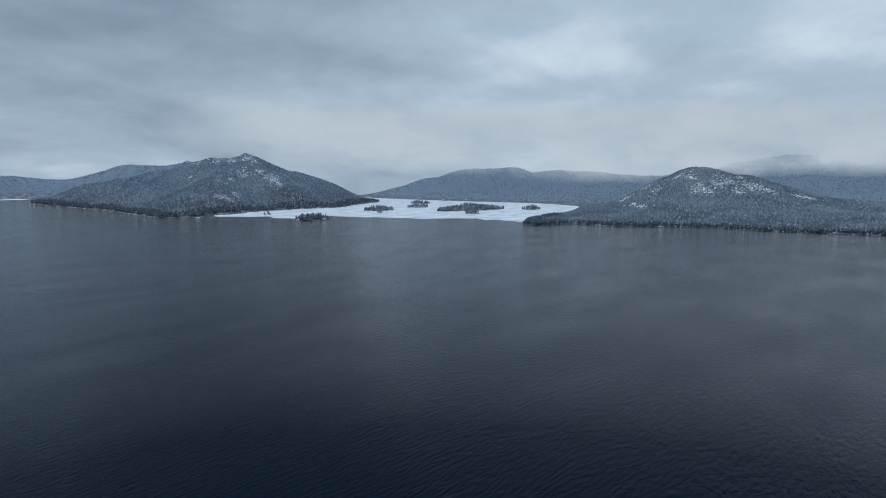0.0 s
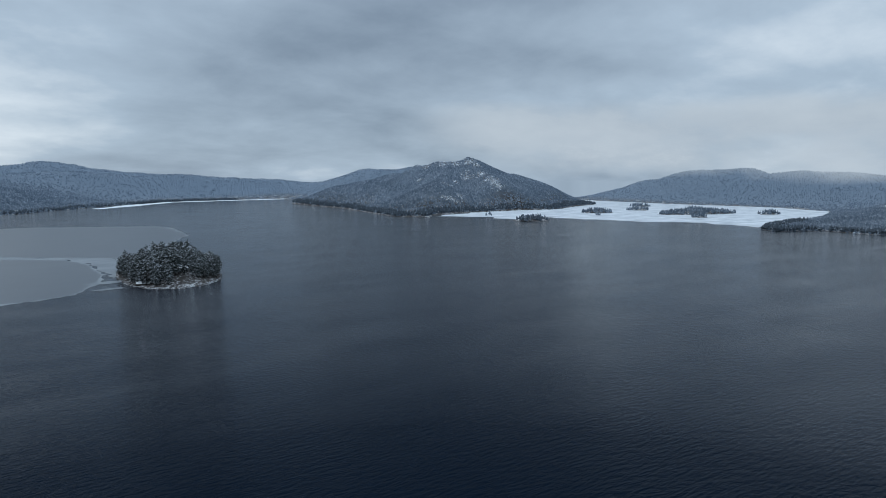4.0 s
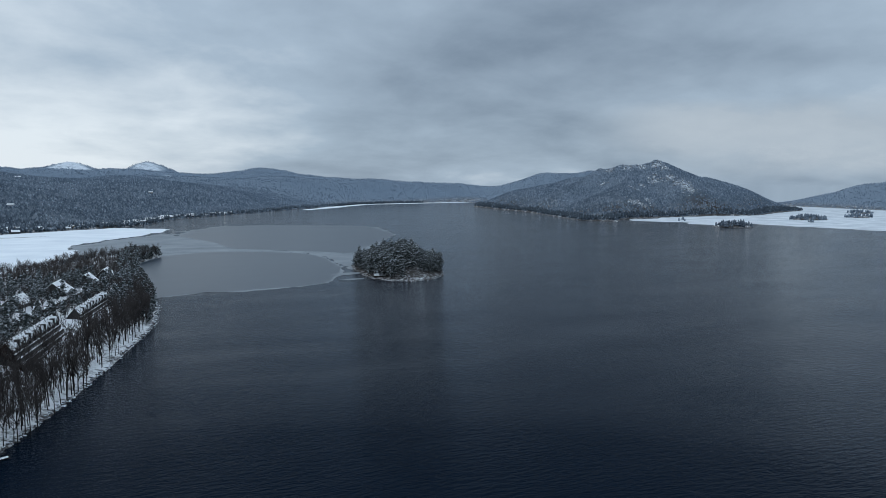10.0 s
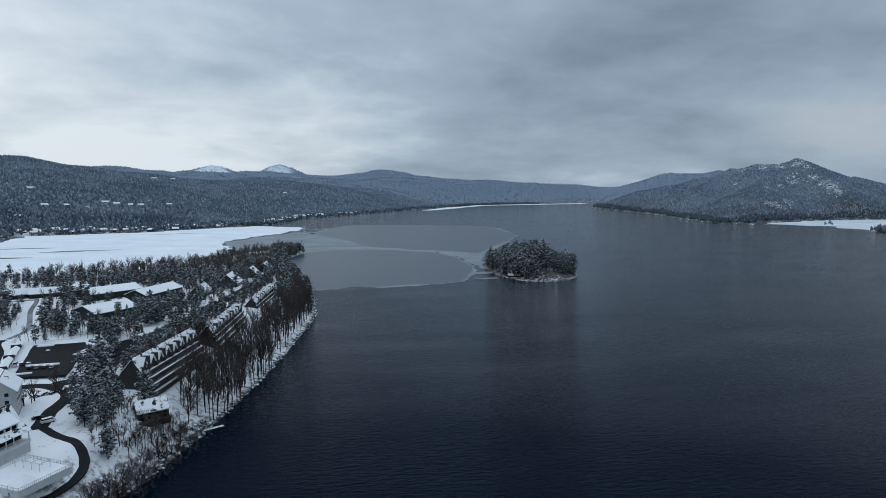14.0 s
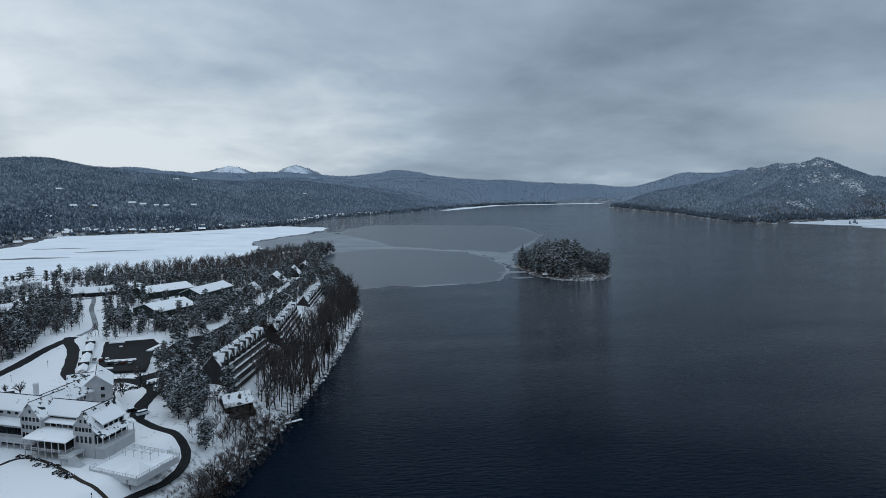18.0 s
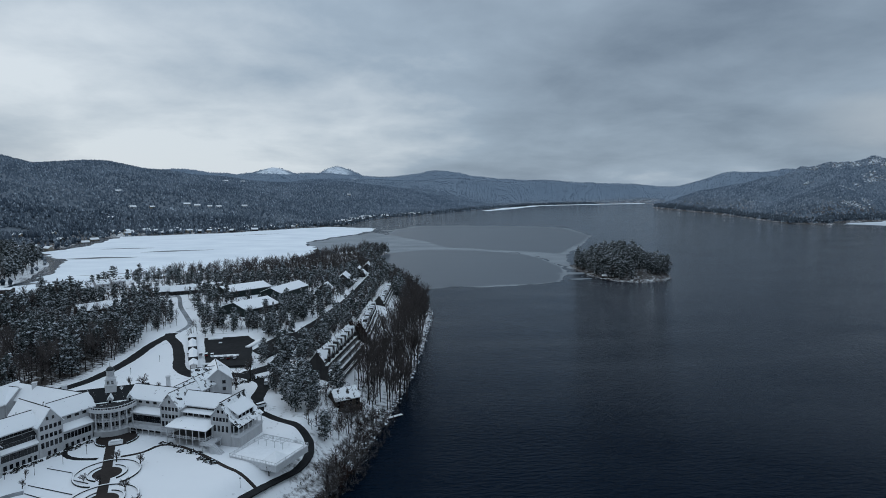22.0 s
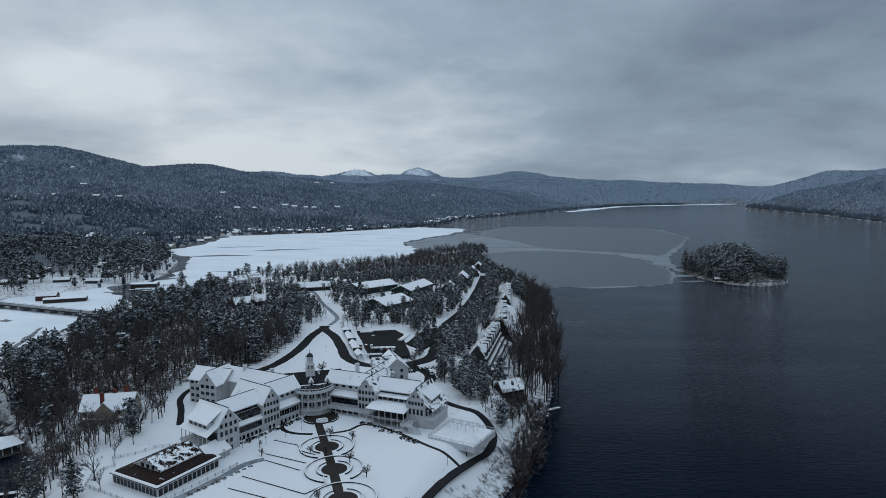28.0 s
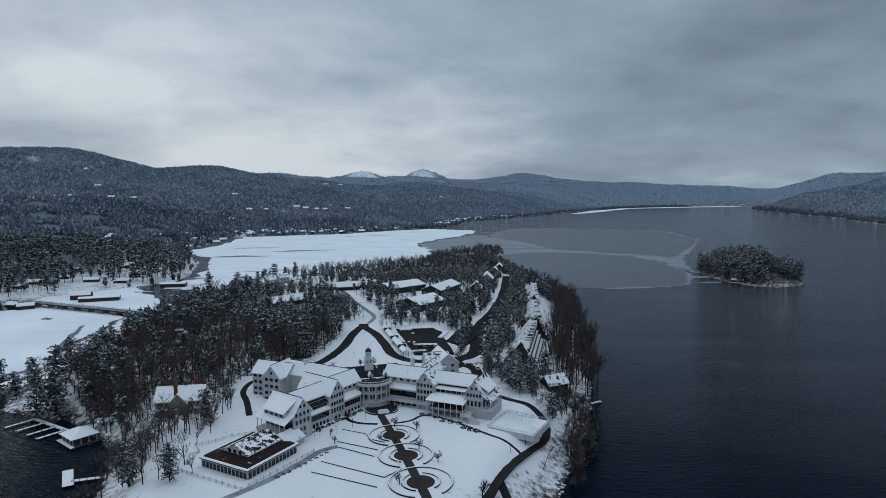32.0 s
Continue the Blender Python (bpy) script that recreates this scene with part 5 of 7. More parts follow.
            mesh_part("pane", pa, win)
    for a in (200, 222, 318, 340):
        fr, pa = window_meshes(1.1, 1.3)
        q = radians(a)
        win = mesh_part("window", fr, H, O @ pose(rad * math.cos(q), rad * math.sin(q), 16.7, 0, 0, a - 90))
        mesh_part("pane", pa, win)
    # cupola
    bm = bmesh.new()
    box(bm, -2.2, 2.2, -2.2, 2.2, 30, 33.6)
    box(bm, -2.5, 2.5, -2.5, 2.5, 33.6, 33.9)
    box(bm, -1.9, 1.9, -1.9, 1.9, 33.9, 36.1)
    box(bm, -2.15, 2.15, -2.15, 2.15, 36.1, 36.4)
    cup = part("cupola", bm, M_TRIM, H, "white square cupola with a dark dome", C)
    window_row(cup, pose(0, 0, 0), -1.6, -1.9, 1.6, -1.9, 35.0, 2, 0.8, 1.4)
    up = pose(0, 0, 1.45)
    bm = bmesh.new()
    tube(bm, (0, 0, 34.95), (0, 0, 36.0), 1.75, 1.6, 8)
    tube(bm, (0, 0, 38.1), (0, 0, 38.5), 1.65, 1.75, 8)
    for i in range(8):
        a = i * math.pi / 4
        tube(bm, (1.4 * math.cos(a), 1.4 * math.sin(a), 36), (1.4 * math.cos(a), 1.4 * math.sin(a), 38.2), 0.17, 0.17, 5)
    tube(bm, (0, 0, 36), (0, 0, 38.2), 0.8, 0.8, 6)
    part("lantern", bm, M_TRIM, cup, matrix=up)
    bm = bmesh.new()
    last = None
    for k in range(6):
        a = radians(90 * k / 5)
        r, z = 1.6 * math.cos(a) + 0.02, 38.5 + 1.7 * math.sin(a)
        ring = [bm.verts.new((r * math.cos(i * math.pi / 6), r * math.sin(i * math.pi / 6), z)) for i in range(12)]
        if last:
            for i in range(12):
                bm.faces.new((last[i], last[(i + 1) % 12], ring[(i + 1) % 12], ring[i]))
        last = ring
    tube(bm, (0, 0, 40.1), (0, 0, 42.2), 0.12, 0.03, 5)
    part("dome", bm, M_COPPER, cup, "dark dome with a thin finial", up)
    return H


build_hotel()


# ---------------------------------------------------------------- trees
def tuft(bm, c, r, rng, flat=0.45, n=5):
    """A ragged clump of foliage, drooping away from the stem."""
    a0 = rng.uniform(0, 6.28)
    ring = []
    for k in range(n):
        a, q = a0 + k * 6.283 / n, r * rng.uniform(0.55, 1.35)
        ring.append(bm.verts.new((c[0] + q * math.cos(a), c[1] + q * math.sin(a), c[2] - r * rng.uniform(-0.25, 0.65))))
    top = bm.verts.new((c[0] + rng.uniform(-0.25, 0.25) * r, c[1] + rng.uniform(-0.25, 0.25) * r, c[2] + r * flat * rng.uniform(0.6, 1.4)))
    for k in range(n):
        bm.faces.new((ring[k], ring[(k + 1) % n], top))


def mesh_of(name, bm, mat):
    me = bpy.data.meshes.new(name)
    bm.to_mesh(me)
    bm.free()
    me.materials.append(mat)
    return me


def proto_pine(tall, spread, whorls, seed, bare=0.3, cone=0.0, fine=1.0):
    """Trunk and crown meshes of a conifer; cone = 1 gives a spire; fine < 1 makes fewer, larger tufts."""
    rng = random.Random(seed)
    bm = bmesh.new()
    p = Vector((0, 0, -1.2))
    for k in range(4):
        q = Vector((rng.uniform(-0.2, 0.2), rng.uniform(-0.2, 0.2), tall * (k + 1) / 4.3))
        tube(bm, p, q, 0.36 * (1 - k / 4.6), 0.36 * (1 - (k + 1) / 4.6), 5)
        p = q
    crown = bmesh.new()
    for w in range(whorls):
        h = bare + (1 - bare) * (w + rng.uniform(-0.35, 0.35)) / whorls
        q = max(0.0, (h - bare) / (1 - bare))
        if cone > 0.5:
            reach = spread * ((1 - q) * 0.98 + 0.08)
        else:
            reach = spread * (math.sin(math.pi * min(1, 0.25 + 0.62 * q)) * 0.9 + 0.14) * rng.uniform(0.75, 1.15)
        n = rng.choice((4, 5, 5, 6))
        a0 = rng.uniform(0, 6.28)
        for i in range(n):
            a = a0 + i * 6.283 / n + rng.uniform(-0.4, 0.4)
            L = reach * rng.uniform(0.6, 1.2)
            zz = tall * (h + rng.uniform(-0.035, 0.035))
            rise = rng.uniform(-0.05, 0.16) * L if cone < 0.5 else -0.28 * L
            if fine > 0.6:
                tube(bm, (0, 0, zz), (L * 0.85 * math.cos(a), L * 0.85 * math.sin(a), zz + rise), 0.08, 0.03, 3)
            steps = max(2, int(L * fine / 0.8))
            for s in range(steps):
                f = 0.22 + 0.85 * (s + rng.uniform(0, 0.6)) / steps
                side = rng.uniform(-0.35, 0.35) * L * (0.3 + 0.45 * f)
                r = rng.uniform(0.7, 1.25) * (1.2 - 0.4 * f) / math.sqrt(fine)
                tuft(crown, (L * f * math.cos(a) - side * math.sin(a), L * f * math.sin(a) + side * math.cos(a), zz + rise * f + rng.uniform(-0.75, 0.6)), r, rng, 0.55, 5 if fine > 0.9 else 4)
    for k in range(3):
        tuft(crown, (rng.uniform(-0.2, 0.2), rng.uniform(-0.2, 0.2), tall * (0.95 + 0.03 * k)), 0.9 - 0.22 * k, rng, 1.1)
    return mesh_of("trunk", bm, M_BARK), mesh_of("crown", crown, M_NEEDLE)


def proto_bare(tall, seed, slim=False, mat=None, depth_most=4, thick=1.0):
    """Trunk with limbs, and a crown of fine bare twigs."""
    rng = random.Random(seed)
    bm, tw = bmesh.new(), bmesh.new()

    def grow(p, d, length, r, depth):
        q = p + d * length
        target = bm if depth < 2 else tw
        if depth >= 3:
            side = d.orthogonal().normalized() * r * 1.25
            side = Matrix.Rotation(rng.uniform(0, 6.28), 3, d) @ side
            target.faces.new([target.verts.new(c) for c in (p - side, p + side, q)])
        else:
            tube(target, p, q, r, r * 0.62, 5 if depth == 0 else 3)
        if depth >= depth_most:
            return
        n = (5, 4, 4, 3)[depth] if thick > 1.2 else (6 if not slim else 5, 5, 5, 4)[depth]
        for i in range(n):
            at = p.lerp(q, rng.uniform((0.66 if slim else 0.5) if depth == 0 else 0.3, 1.0))
            if i == 0:
                at = q
            lean = (0.30 if slim else 0.5) * rng.uniform(0.6, 1.4) if i else 0.15
            side = Matrix.Rotation(rng.uniform(0, 6.28), 3, d) @ d.orthogonal().normalized()
            nd = (d + side * lean * (1.5 if thick < 1.9 else 2.5) + Vector((0, 0, 0.16))).normalized()
            grow(at, nd, length * rng.uniform(0.46, 0.66), max(r * 0.5, 0.055 * thick), depth + 1)

    grow(Vector((0, 0, -1.0)), Vector((rng.uniform(-0.06, 0.06), rng.uniform(-0.06, 0.06), 1)).normalized(), tall * (0.5 if slim else 0.4) + 1, 0.27 if slim else 0.3, 0)
    return mesh_of("trunk", bm, M_BARK), mesh_of("crown", tw, mat or M_TWIG)


def proto_bush(r, seed, mat):
    rng = random.Random(seed)
    bm = bmesh.new()
    for k in range(34):
        a, q = rng.uniform(0, 6.28), rng.uniform(0, 1) ** 0.5
        tuft(bm, (r * q * math.cos(a), r * q * math.sin(a), r * 0.75 * rng.uniform(0.1, 1.0) * (1.1 - q)), r * rng.uniform(0.16, 0.3), rng, 0.7)
    return mesh_of("shrub", bm, mat)


KINDS, ROUGH = {}, {}


def tree_kind(key, meshes, label, category):
    KINDS.setdefault(key, []).append((meshes, label, category))


for i in range(4):
    tree_kind("pine", proto_pine(18 + 2 * i, 4.6 + 0.3 * i, 13, 100 + i, 0.16 - 0.04 * (i % 2), 0.0, 1.5), "tall white pine with snow on its boughs", "tree")
for i in range(2):
    tree_kind("spruce", proto_pine(14 + 2 * i, 3.6, 14, 120 + i, 0.06, 1.0, 1.4), "dark conical spruce dusted with snow", "tree")
for i in range(3):
    tree_kind("bare", proto_bare(17 + 2 * i, 140 + i), "leafless hardwood tree with snowy twigs", "tree")
for i in range(3):
    tree_kind("slim", proto_bare(19 + 2 * i, 160 + i, True), "tall slender leafless tree on the wooded bank", "tree")
for i in range(2):
    tree_kind("russet", proto_bare(15 + 2 * i, 180 + i, False, M_RUSSET), "leafless tree with reddish-brown twigs", "tree")
for i in range(2):
    tree_kind("small", proto_bare(6 + i, 190 + i), "small leafless ornamental tree in the snow", "tree")
M_SHRUB = snowy("snowy_shrub", (0.007, 0.009, 0.008), (0.022, 0.022, 0.02), 0.6, 0.88, 0.35, grain=1.5)
SHRUBS = [proto_bush(1.3, 200 + i, M_SHRUB) for i in range(3)]


def arrays(meshes):
    """Vertices, triangles and material numbers of a trunk and crown together."""
    vs, ts, ms, base = [], [], [], 0
    for k, me in enumerate(meshes):
        v = np.empty(len(me.vertices) * 3, np.float32)
        me.vertices.foreach_get("co", v)
        me.calc_loop_triangles()
        t = np.empty(len(me.loop_triangles) * 3, np.int32)
        me.loop_triangles.foreach_get("vertices", t)
        vs.append(v.reshape(-1, 3))
        ts.append(t.reshape(-1, 3) + base)
        ms.append(np.full(len(me.loop_triangles), k, np.int32))
        base += len(me.vertices)
    return np.concatenate(vs), np.concatenate(ts), np.concatenate(ms)


ROUGH["islandpine"] = [arrays(proto_pine(17 + 2.5 * i, 4.4, 11, 350 + i, 0.12, 0.0, 0.85)) for i in range(4)]
ROUGH["pine"] = [arrays(proto_pine(18 + 2 * i, 4.6, 10, 300 + i, 0.18, 0.0, 0.52)) for i in range(3)]
ROUGH["farpine"] = [arrays(proto_pine(17 + 2.5 * i, 4.2, 7, 360 + i, 0.38 - 0.08 * (i % 2), 0.0, 0.4)) for i in range(4)]
ROUGH["spruce"] = [arrays(proto_pine(15, 3.6, 9, 310, 0.06, 1.0, 0.5))]
ROUGH["bare"] = [arrays(proto_bare(16 + 2 * i, 320 + i, False, None, 4, 1.6)) for i in range(3)]
ROUGH["belt"] = [arrays(proto_bare(14 + 2 * i, 370 + i, i == 2, None, 3, 2.0)) for i in range(3)]
ROUGH["slim"] = [arrays(proto_bare(18 + 2 * i, 330 + i, True, None, 4, 1.6)) for i in range(3)]
ROUGH["russet"] = [arrays(proto_bare(15, 340, False, None, 4, 1.6))]


def inside(poly, x, y):
    return sdf(poly, np.array(x, float, ndmin=1), np.array(y, float, ndmin=1))


def scatter(outline, count, seed, gap, avoid=()):
    """Places inside an outline, none nearer to another than gap."""
    rng = np.random.default_rng(seed)
    pts = np.array(outline, float)
    lo, hi = pts.min(0), pts.max(0)
    cand = rng.uniform(lo, hi, (count * 14, 2))
    ok = inside(outline, cand[:, 0], cand[:, 1]) > 0
    for x0, x1, y0, y1 in avoid:
        ok &= ~((cand[:, 0] > x0) & (cand[:, 0] < x1) & (cand[:, 1] > y0) & (cand[:, 1] < y1))
    got, cells = [], {}
    for x, y in cand[ok]:
        if not roomy(x, y):
            continue
        k = (int(x // gap), int(y // gap))
        if any(math.hypot(x - a, y - b) < gap for i in (-1, 0, 1) for j in (-1, 0, 1) for a, b in cells.get((k[0] + i, k[1] + j), ())):
            continue
        cells.setdefault(k, []).append((x, y))
        got.append((x, y))
        if len(got) >= count:
            break
    return got


ROADS = [
    [(-142, 246), (-149, 264), (-156, 280), (-156, 296), (-147, 307), (-136, 316), (-124, 334), (-117, 365), (-115, 400), (-110, 428)],
    [(-112, 428), (-109, 417), (-99, 398), (-90, 372), (-82, 347), (-68, 333), (-48, 333), (-32, 318), (-31, 295), (-28, 276)],
    [(-108, 430), (-106, 452), (-116, 480), (-132, 520), (-150, 575), (-170, 610)],
    [(-44, 334), (-30, 350), (-27, 385), (-22, 425), (-10, 466), (2, 520), (14, 600), (26, 700)],
]
# places kept free of trees: centre and radius
CLEARINGS = [(-96, 372, 26), (-90, 345, 20), (-66, 390, 32), (-60, 360, 22), (-48, 549, 24), (-66, 540, 14), (-36, 566, 14), (-86, 575, 26), (-70, 492, 22), (-192, 512, 20), (-182, 494, 14), (-150, 592, 16), (-128, 606, 14), (-172, 588, 14), (-2, 636, 15), (22, 752, 13), (12, 700, 13), (-18, 575, 14),
             (-1, 340, 10), (3, 358, 10), (8, 376, 10), (20, 415, 10), (22, 440, 10), (25, 465, 10), (37, 530, 9), (40, 555, 9), (43, 580, 9), (11, 294, 7), (-50, 297, 16), (-90, 318, 26),
             (-565, 724, 15), (-550, 745, 18), (-563, 698, 14), (-506, 750, 17), (-465, 748, 14), (-567, 813, 16), (-520, 870, 20), (-470, 790, 16), (-629, 1103, 22), (-694, 936, 22), (-520, 1010, 24), (-560, 1060, 20)]


def roomy(x, y, road=6.5):
    """Whether a tree can stand here: off the roads, clear of buildings."""
    for cx, cy, r in CLEARINGS:
        if math.hypot(x - cx, y - cy) < r:
            return False
    for line in ROADS:
        for (ax, ay), (bx, by) in zip(line[:-1], line[1:]):
            ex, ey = bx - ax, by - ay
            q = max(0, min(1, ((x - ax) * ex + (y - ay) * ey) / (ex * ex + ey * ey)))
            if math.hypot(x - ax - q * ex, y - ay - q * ey) < road:
                return False
    return True


def tree_mass(name, outline, count, mix, seed, size, gap, label, avoid=(), taller=None):
    """A wood of many trees joined in one mesh."""
    rng = np.random.default_rng(seed + 5)
    pts = np.array(scatter(outline, count, seed, gap, avoid))
    z = terrain(pts[:, 0], pts[:, 1])
    kinds = []
    for x, y in pts:
        share = mix(x, y) if callable(mix) else mix
        kinds.append(rng.choice(list(share), p=np.array(list(share.values()), float) / sum(share.values())))
    vs, ts, ms, base = [], [], [], 0
    for (x, y), zz, kind in zip(pts, z, kinds):
        v, t, m = ROUGH[kind][rng.integers(len(ROUGH[kind]))]
        a, s = rng.uniform(0, 6.283), rng.uniform(*size)
        if taller:
            s *= taller(x, y)
        c, d = math.cos(a) * s, math.sin(a) * s
        w = np.stack([v[:, 0] * c - v[:, 1] * d + x, v[:, 0] * d + v[:, 1] * c + y, v[:, 2] * s + zz], -1)
        vs.append(w)
        ts.append(t + base)
        ms.append(m * (1 if kind in ("pine", "spruce", "islandpine", "farpine") else 2))
        base += len(v)
    me = raw_mesh(name, np.concatenate(vs), np.concatenate(ts), [M_BARK, M_NEEDLE, M_TWIG], False, np.concatenate(ms))
    return tagged(new(name, me), label, "wood", kind="stuff")


GROUPS = {"pine": "pines on the hotel island", "spruce": "spruces by the car park", "bare": "bare hardwoods on the hotel island", "slim": "bare trees on the lake bank", "russet": "russet trees", "small": "ornamental garden trees"}


def plant(kind, x, y, scale=1.0, rng=random, group=None):
    (trunk, crown), label, category = rng.choice(KINDS[kind])
    t = thing("tree", pose(x, y, height(x, y), 0, 0, rng.uniform(0, 360)) @ Matrix.Diagonal((scale * rng.uniform(0.9, 1.1), scale * rng.uniform(0.9, 1.1), scale, 1)), label, category, group or GROUPS[kind])
    mesh_part("trunk", trunk, t)
    mesh_part("crown", crown, t)
    return t


def shrub(x, y, scale=1.0, rng=random):
    ob = new("shrub", rng.choice(SHRUBS))
    ob.matrix_world = pose(x, y, height(x, y) - 0.1, 0, 0, rng.uniform(0, 360)) @ Matrix.Scale(scale, 4)
    return tagged(ob, "low evergreen shrub capped with snow", "shrub", "garden shrubs")


def grove(outline, count, mix, seed, size=(0.8, 1.15), gap=4.0, avoid=(), group=None):
    """Single trees spread through an outline, each kind by its share."""
    rng = random.Random(seed)
    kinds, weights = list(mix), list(mix.values())
    for x, y in scatter(outline, count, seed, gap, avoid):
        plant(rng.choices(kinds, weights)[0], x, y, rng.uniform(*size), rng, group)


SMALL_WOOD = [(325, 880), (318, 828), (319, 770), (333, 730), (358, 720), (392, 728), (414, 750), (428, 792), (438, 845), (420, 890), (372, 908)]


def island_height(x, y):
    """Lower trees toward the west tip, a gap before the eastern clump."""
    q = ((x - 376) * 0.9 - (y - 810) * 0.44) / 62
    return 1.0 + 0.08 * math.exp(-((q - 0.1) / 0.35) ** 2) - 0.26 * math.exp(-((q - 0.52) / 0.10) ** 2) - 0.22 * max(0.0, -q - 0.7)


tree_mass("island_pines", SMALL_WOOD, 215, {"islandpine": 12, "bare": 1}, 31, (0.85, 1.3), 5.0, "dense snowy pines covering the small island", [(352, 400, 716, 748), (368, 390, 760, 778)], island_height)
# west woods between the hotel and the bridge
W_AVOID = [(-222, -168, 485, 545), (-196, -158, 236, 270)]
def west_mix(x, y):
    """Pines toward the ice and the bridge, bare hardwoods near the hotel."""
    back = x < -262 or y > 392 + 30 * math.sin(x * 0.05)
    return {"bare": 3, "pine": 6, "slim": 1} if back else {"bare": 8, "pine": 0.5, "slim": 4, "russet": 2}


tree_mass("west_wood", WOODS[0], 700, west_mix, 46, (0.9, 1.25), 5.2, "bare hardwoods and snowy pines behind the hotel", W_AVOID, lambda x, y: 0.66 if y > 385 and x > -235 else 0.92)
tree_mass("north_wood", WOODS[1], 880, {"belt": 1}, 47, (0.7, 1.0), 4.2, "bare winter wood along the northern shore")
tree_mass("point_wood", [(48, 560), (79, 560), (77, 640), (68, 722), (54, 802), (43, 872), (35, 942), (32, 1002), (42, 1054), (59, 1086), (48, 1118), (14, 1110), (10, 1000), (18, 900), (30, 800), (44, 660)], 330, {"pine": 7, "slim": 2, "spruce": 1}, 48, (0.6, 0.9), 5.0, "snowy pines crowding the northern point")
tree_mass("lodge_wood", [(-30, 470), (0, 500), (28, 560), (44, 700), (20, 760), (-40, 700), (-120, 690), (-240, 720), (-290, 690), (-200, 650), (-110, 630), (-50, 630), (-30, 560)], 240, {"pine": 5, "belt": 6, "spruce": 1}, 49, (0.5, 0.85), 5.6, "mixed trees round the lodges", [(-300, -205, 580, 680), (-12, 12, 612, 650)])
tree_mass("parkland_trees", [(-150, 440), (-120, 432), (-96, 440), (-50, 430), (-38, 350), (-14, 340), (0, 420), (16, 500), (34, 600), (44, 740), (10, 770), (-60, 690), (-140, 660), (-220, 640), (-240, 600), (-200, 560), (-165, 530)], 600, {"pine": 5, "belt": 9, "russet": 1, "spruce": 1}, 52, (0.42, 0.76), 4.2, "scattered snowy pines and bare trees among the buildings")
grove([(-160, 300), (-128, 345), (-124, 400), (-140, 440), (-170, 380), (-190, 300)], 26, {"bare": 4, "pine": 2, "slim": 2}, 32, (0.75, 1.0), 7.0)
grove([(-318, 320), (-285, 290), (-230, 275), (-225, 300), (-290, 345)], 18, {"pine": 5, "bare": 1}, 33, (0.85, 1.15), 5.0)
grove([(-222, 268), (-150, 262), (-152, 215), (-150, 178), (-185, 178), (-205, 235)], 26, {"bare": 1}, 34, (0.6, 0.9), 6.0, [(-196, -158, 232, 270)])
# east bank
tree_mass("bank_wood", [(18, 296), (42, 314), (63, 440), (78, 560), (74, 640), (62, 650), (58, 570), (50, 500), (34, 420), (23, 380), (14, 330)], 150, {"slim": 9, "russet": 2}, 53, (0.85, 1.15), 3.4, "crowded bare trees on the steep lake bank")
grove([(16, 300), (40, 316), (62, 440), (78, 560), (60, 570), (54, 500), (40, 410), (30, 380), (20, 330)], 60, {"slim": 9, "bare": 1, "russet": 1}, 35, (0.95, 1.3), 3.0)
grove([(-60, 470), (-38, 462), (-18, 540), (-30, 560), (-44, 520)], 26, {"spruce": 6, "pine": 1}, 40, (0.65, 0.9), 4.2)
grove([(-100, 448), (-70, 432), (-50, 436), (-52, 452), (-96, 465)], 9, {"pine": 4}, 41, (0.55, 0.72), 5.0)
grove([(-44, 345), (-36, 345), (-38, 430), (-22, 470), (-36, 470), (-48, 430)], 12, {"pine": 5, "spruce": 1}, 50, (0.45, 0.66), 6.0)
grove([(-20, 330), (-12, 350), (2, 400), (14, 460), (4, 470), (-10, 420)], 10, {"pine": 5, "bare": 2}, 51, (0.45, 0.66), 6.0)
grove([(-28, 330), (-18, 322), (-9, 308), (4, 292), (0, 272), (-14, 276), (-24, 300)], 15, {"pine": 6, "bare": 2}, 42, (0.55, 0.8), 5.0)
grove([(2, 262), (16, 250), (30, 285), (26, 300), (12, 290)], 18, {"bare": 3, "russet": 2}, 43, (0.5, 0.8), 3.4)
grove([(2, 196), (6, 206), (18, 240), (26, 258), (14, 252), (5, 228)], 26, {"bare": 3, "russet": 3}, 44, (0.55, 0.8), 2.6)
grove([(-118, 360), (-124, 405), (-118, 450), (-140, 500), (-160, 470), (-140, 400)], 24, {"pine": 5, "bare": 3, "spruce": 1}, 45, (0.55, 0.8), 6.0)
for k, (x, y, s) in enumerate(((-170, 188, 0.8), (-151, 181, 0.62), (-159, 237, 0.8), (-268, 283, 1.1), (-257, 281, 1.15), (-262, 290, 1.0), (-13, 282, 0.9), (4, 258, 0.75), (-22, 333, 1.05), (-11, 306, 0.9), (-16, 371, 0.9), (7, 300, 0.8), (-44, 412, 0.9), (-31, 454, 0.9), (-352, 745, 1.2), (-300, 700, 1.0), (-270, 712, 0.9), (-255, 700, 0.9))):
    plant("pine", x, y, s, random.Random(60 + k))
for k, (x, y, s) in enumerate(((-176, 211, 0.8), (-175, 216, 0.85), (-171, 219, 0.75), (-169, 229, 0.8), (-216, 272, 1.0), (-218, 259, 0.8), (-188, 217, 0.85), (-184, 211, 0.75), (-192, 222, 0.8), (-156, 183, 0.6), (-145, 187, 0.5), (9, 229, 0.7), (13, 244, 0.8), (9, 223, 0.7), (-39, 322, 0.75), (-44, 309, 0.7), (-40, 327, 0.7), (-153, 292, 0.7), (-156, 262, 0.6))):
    plant("bare", x, y, s, random.Random(120 + k))
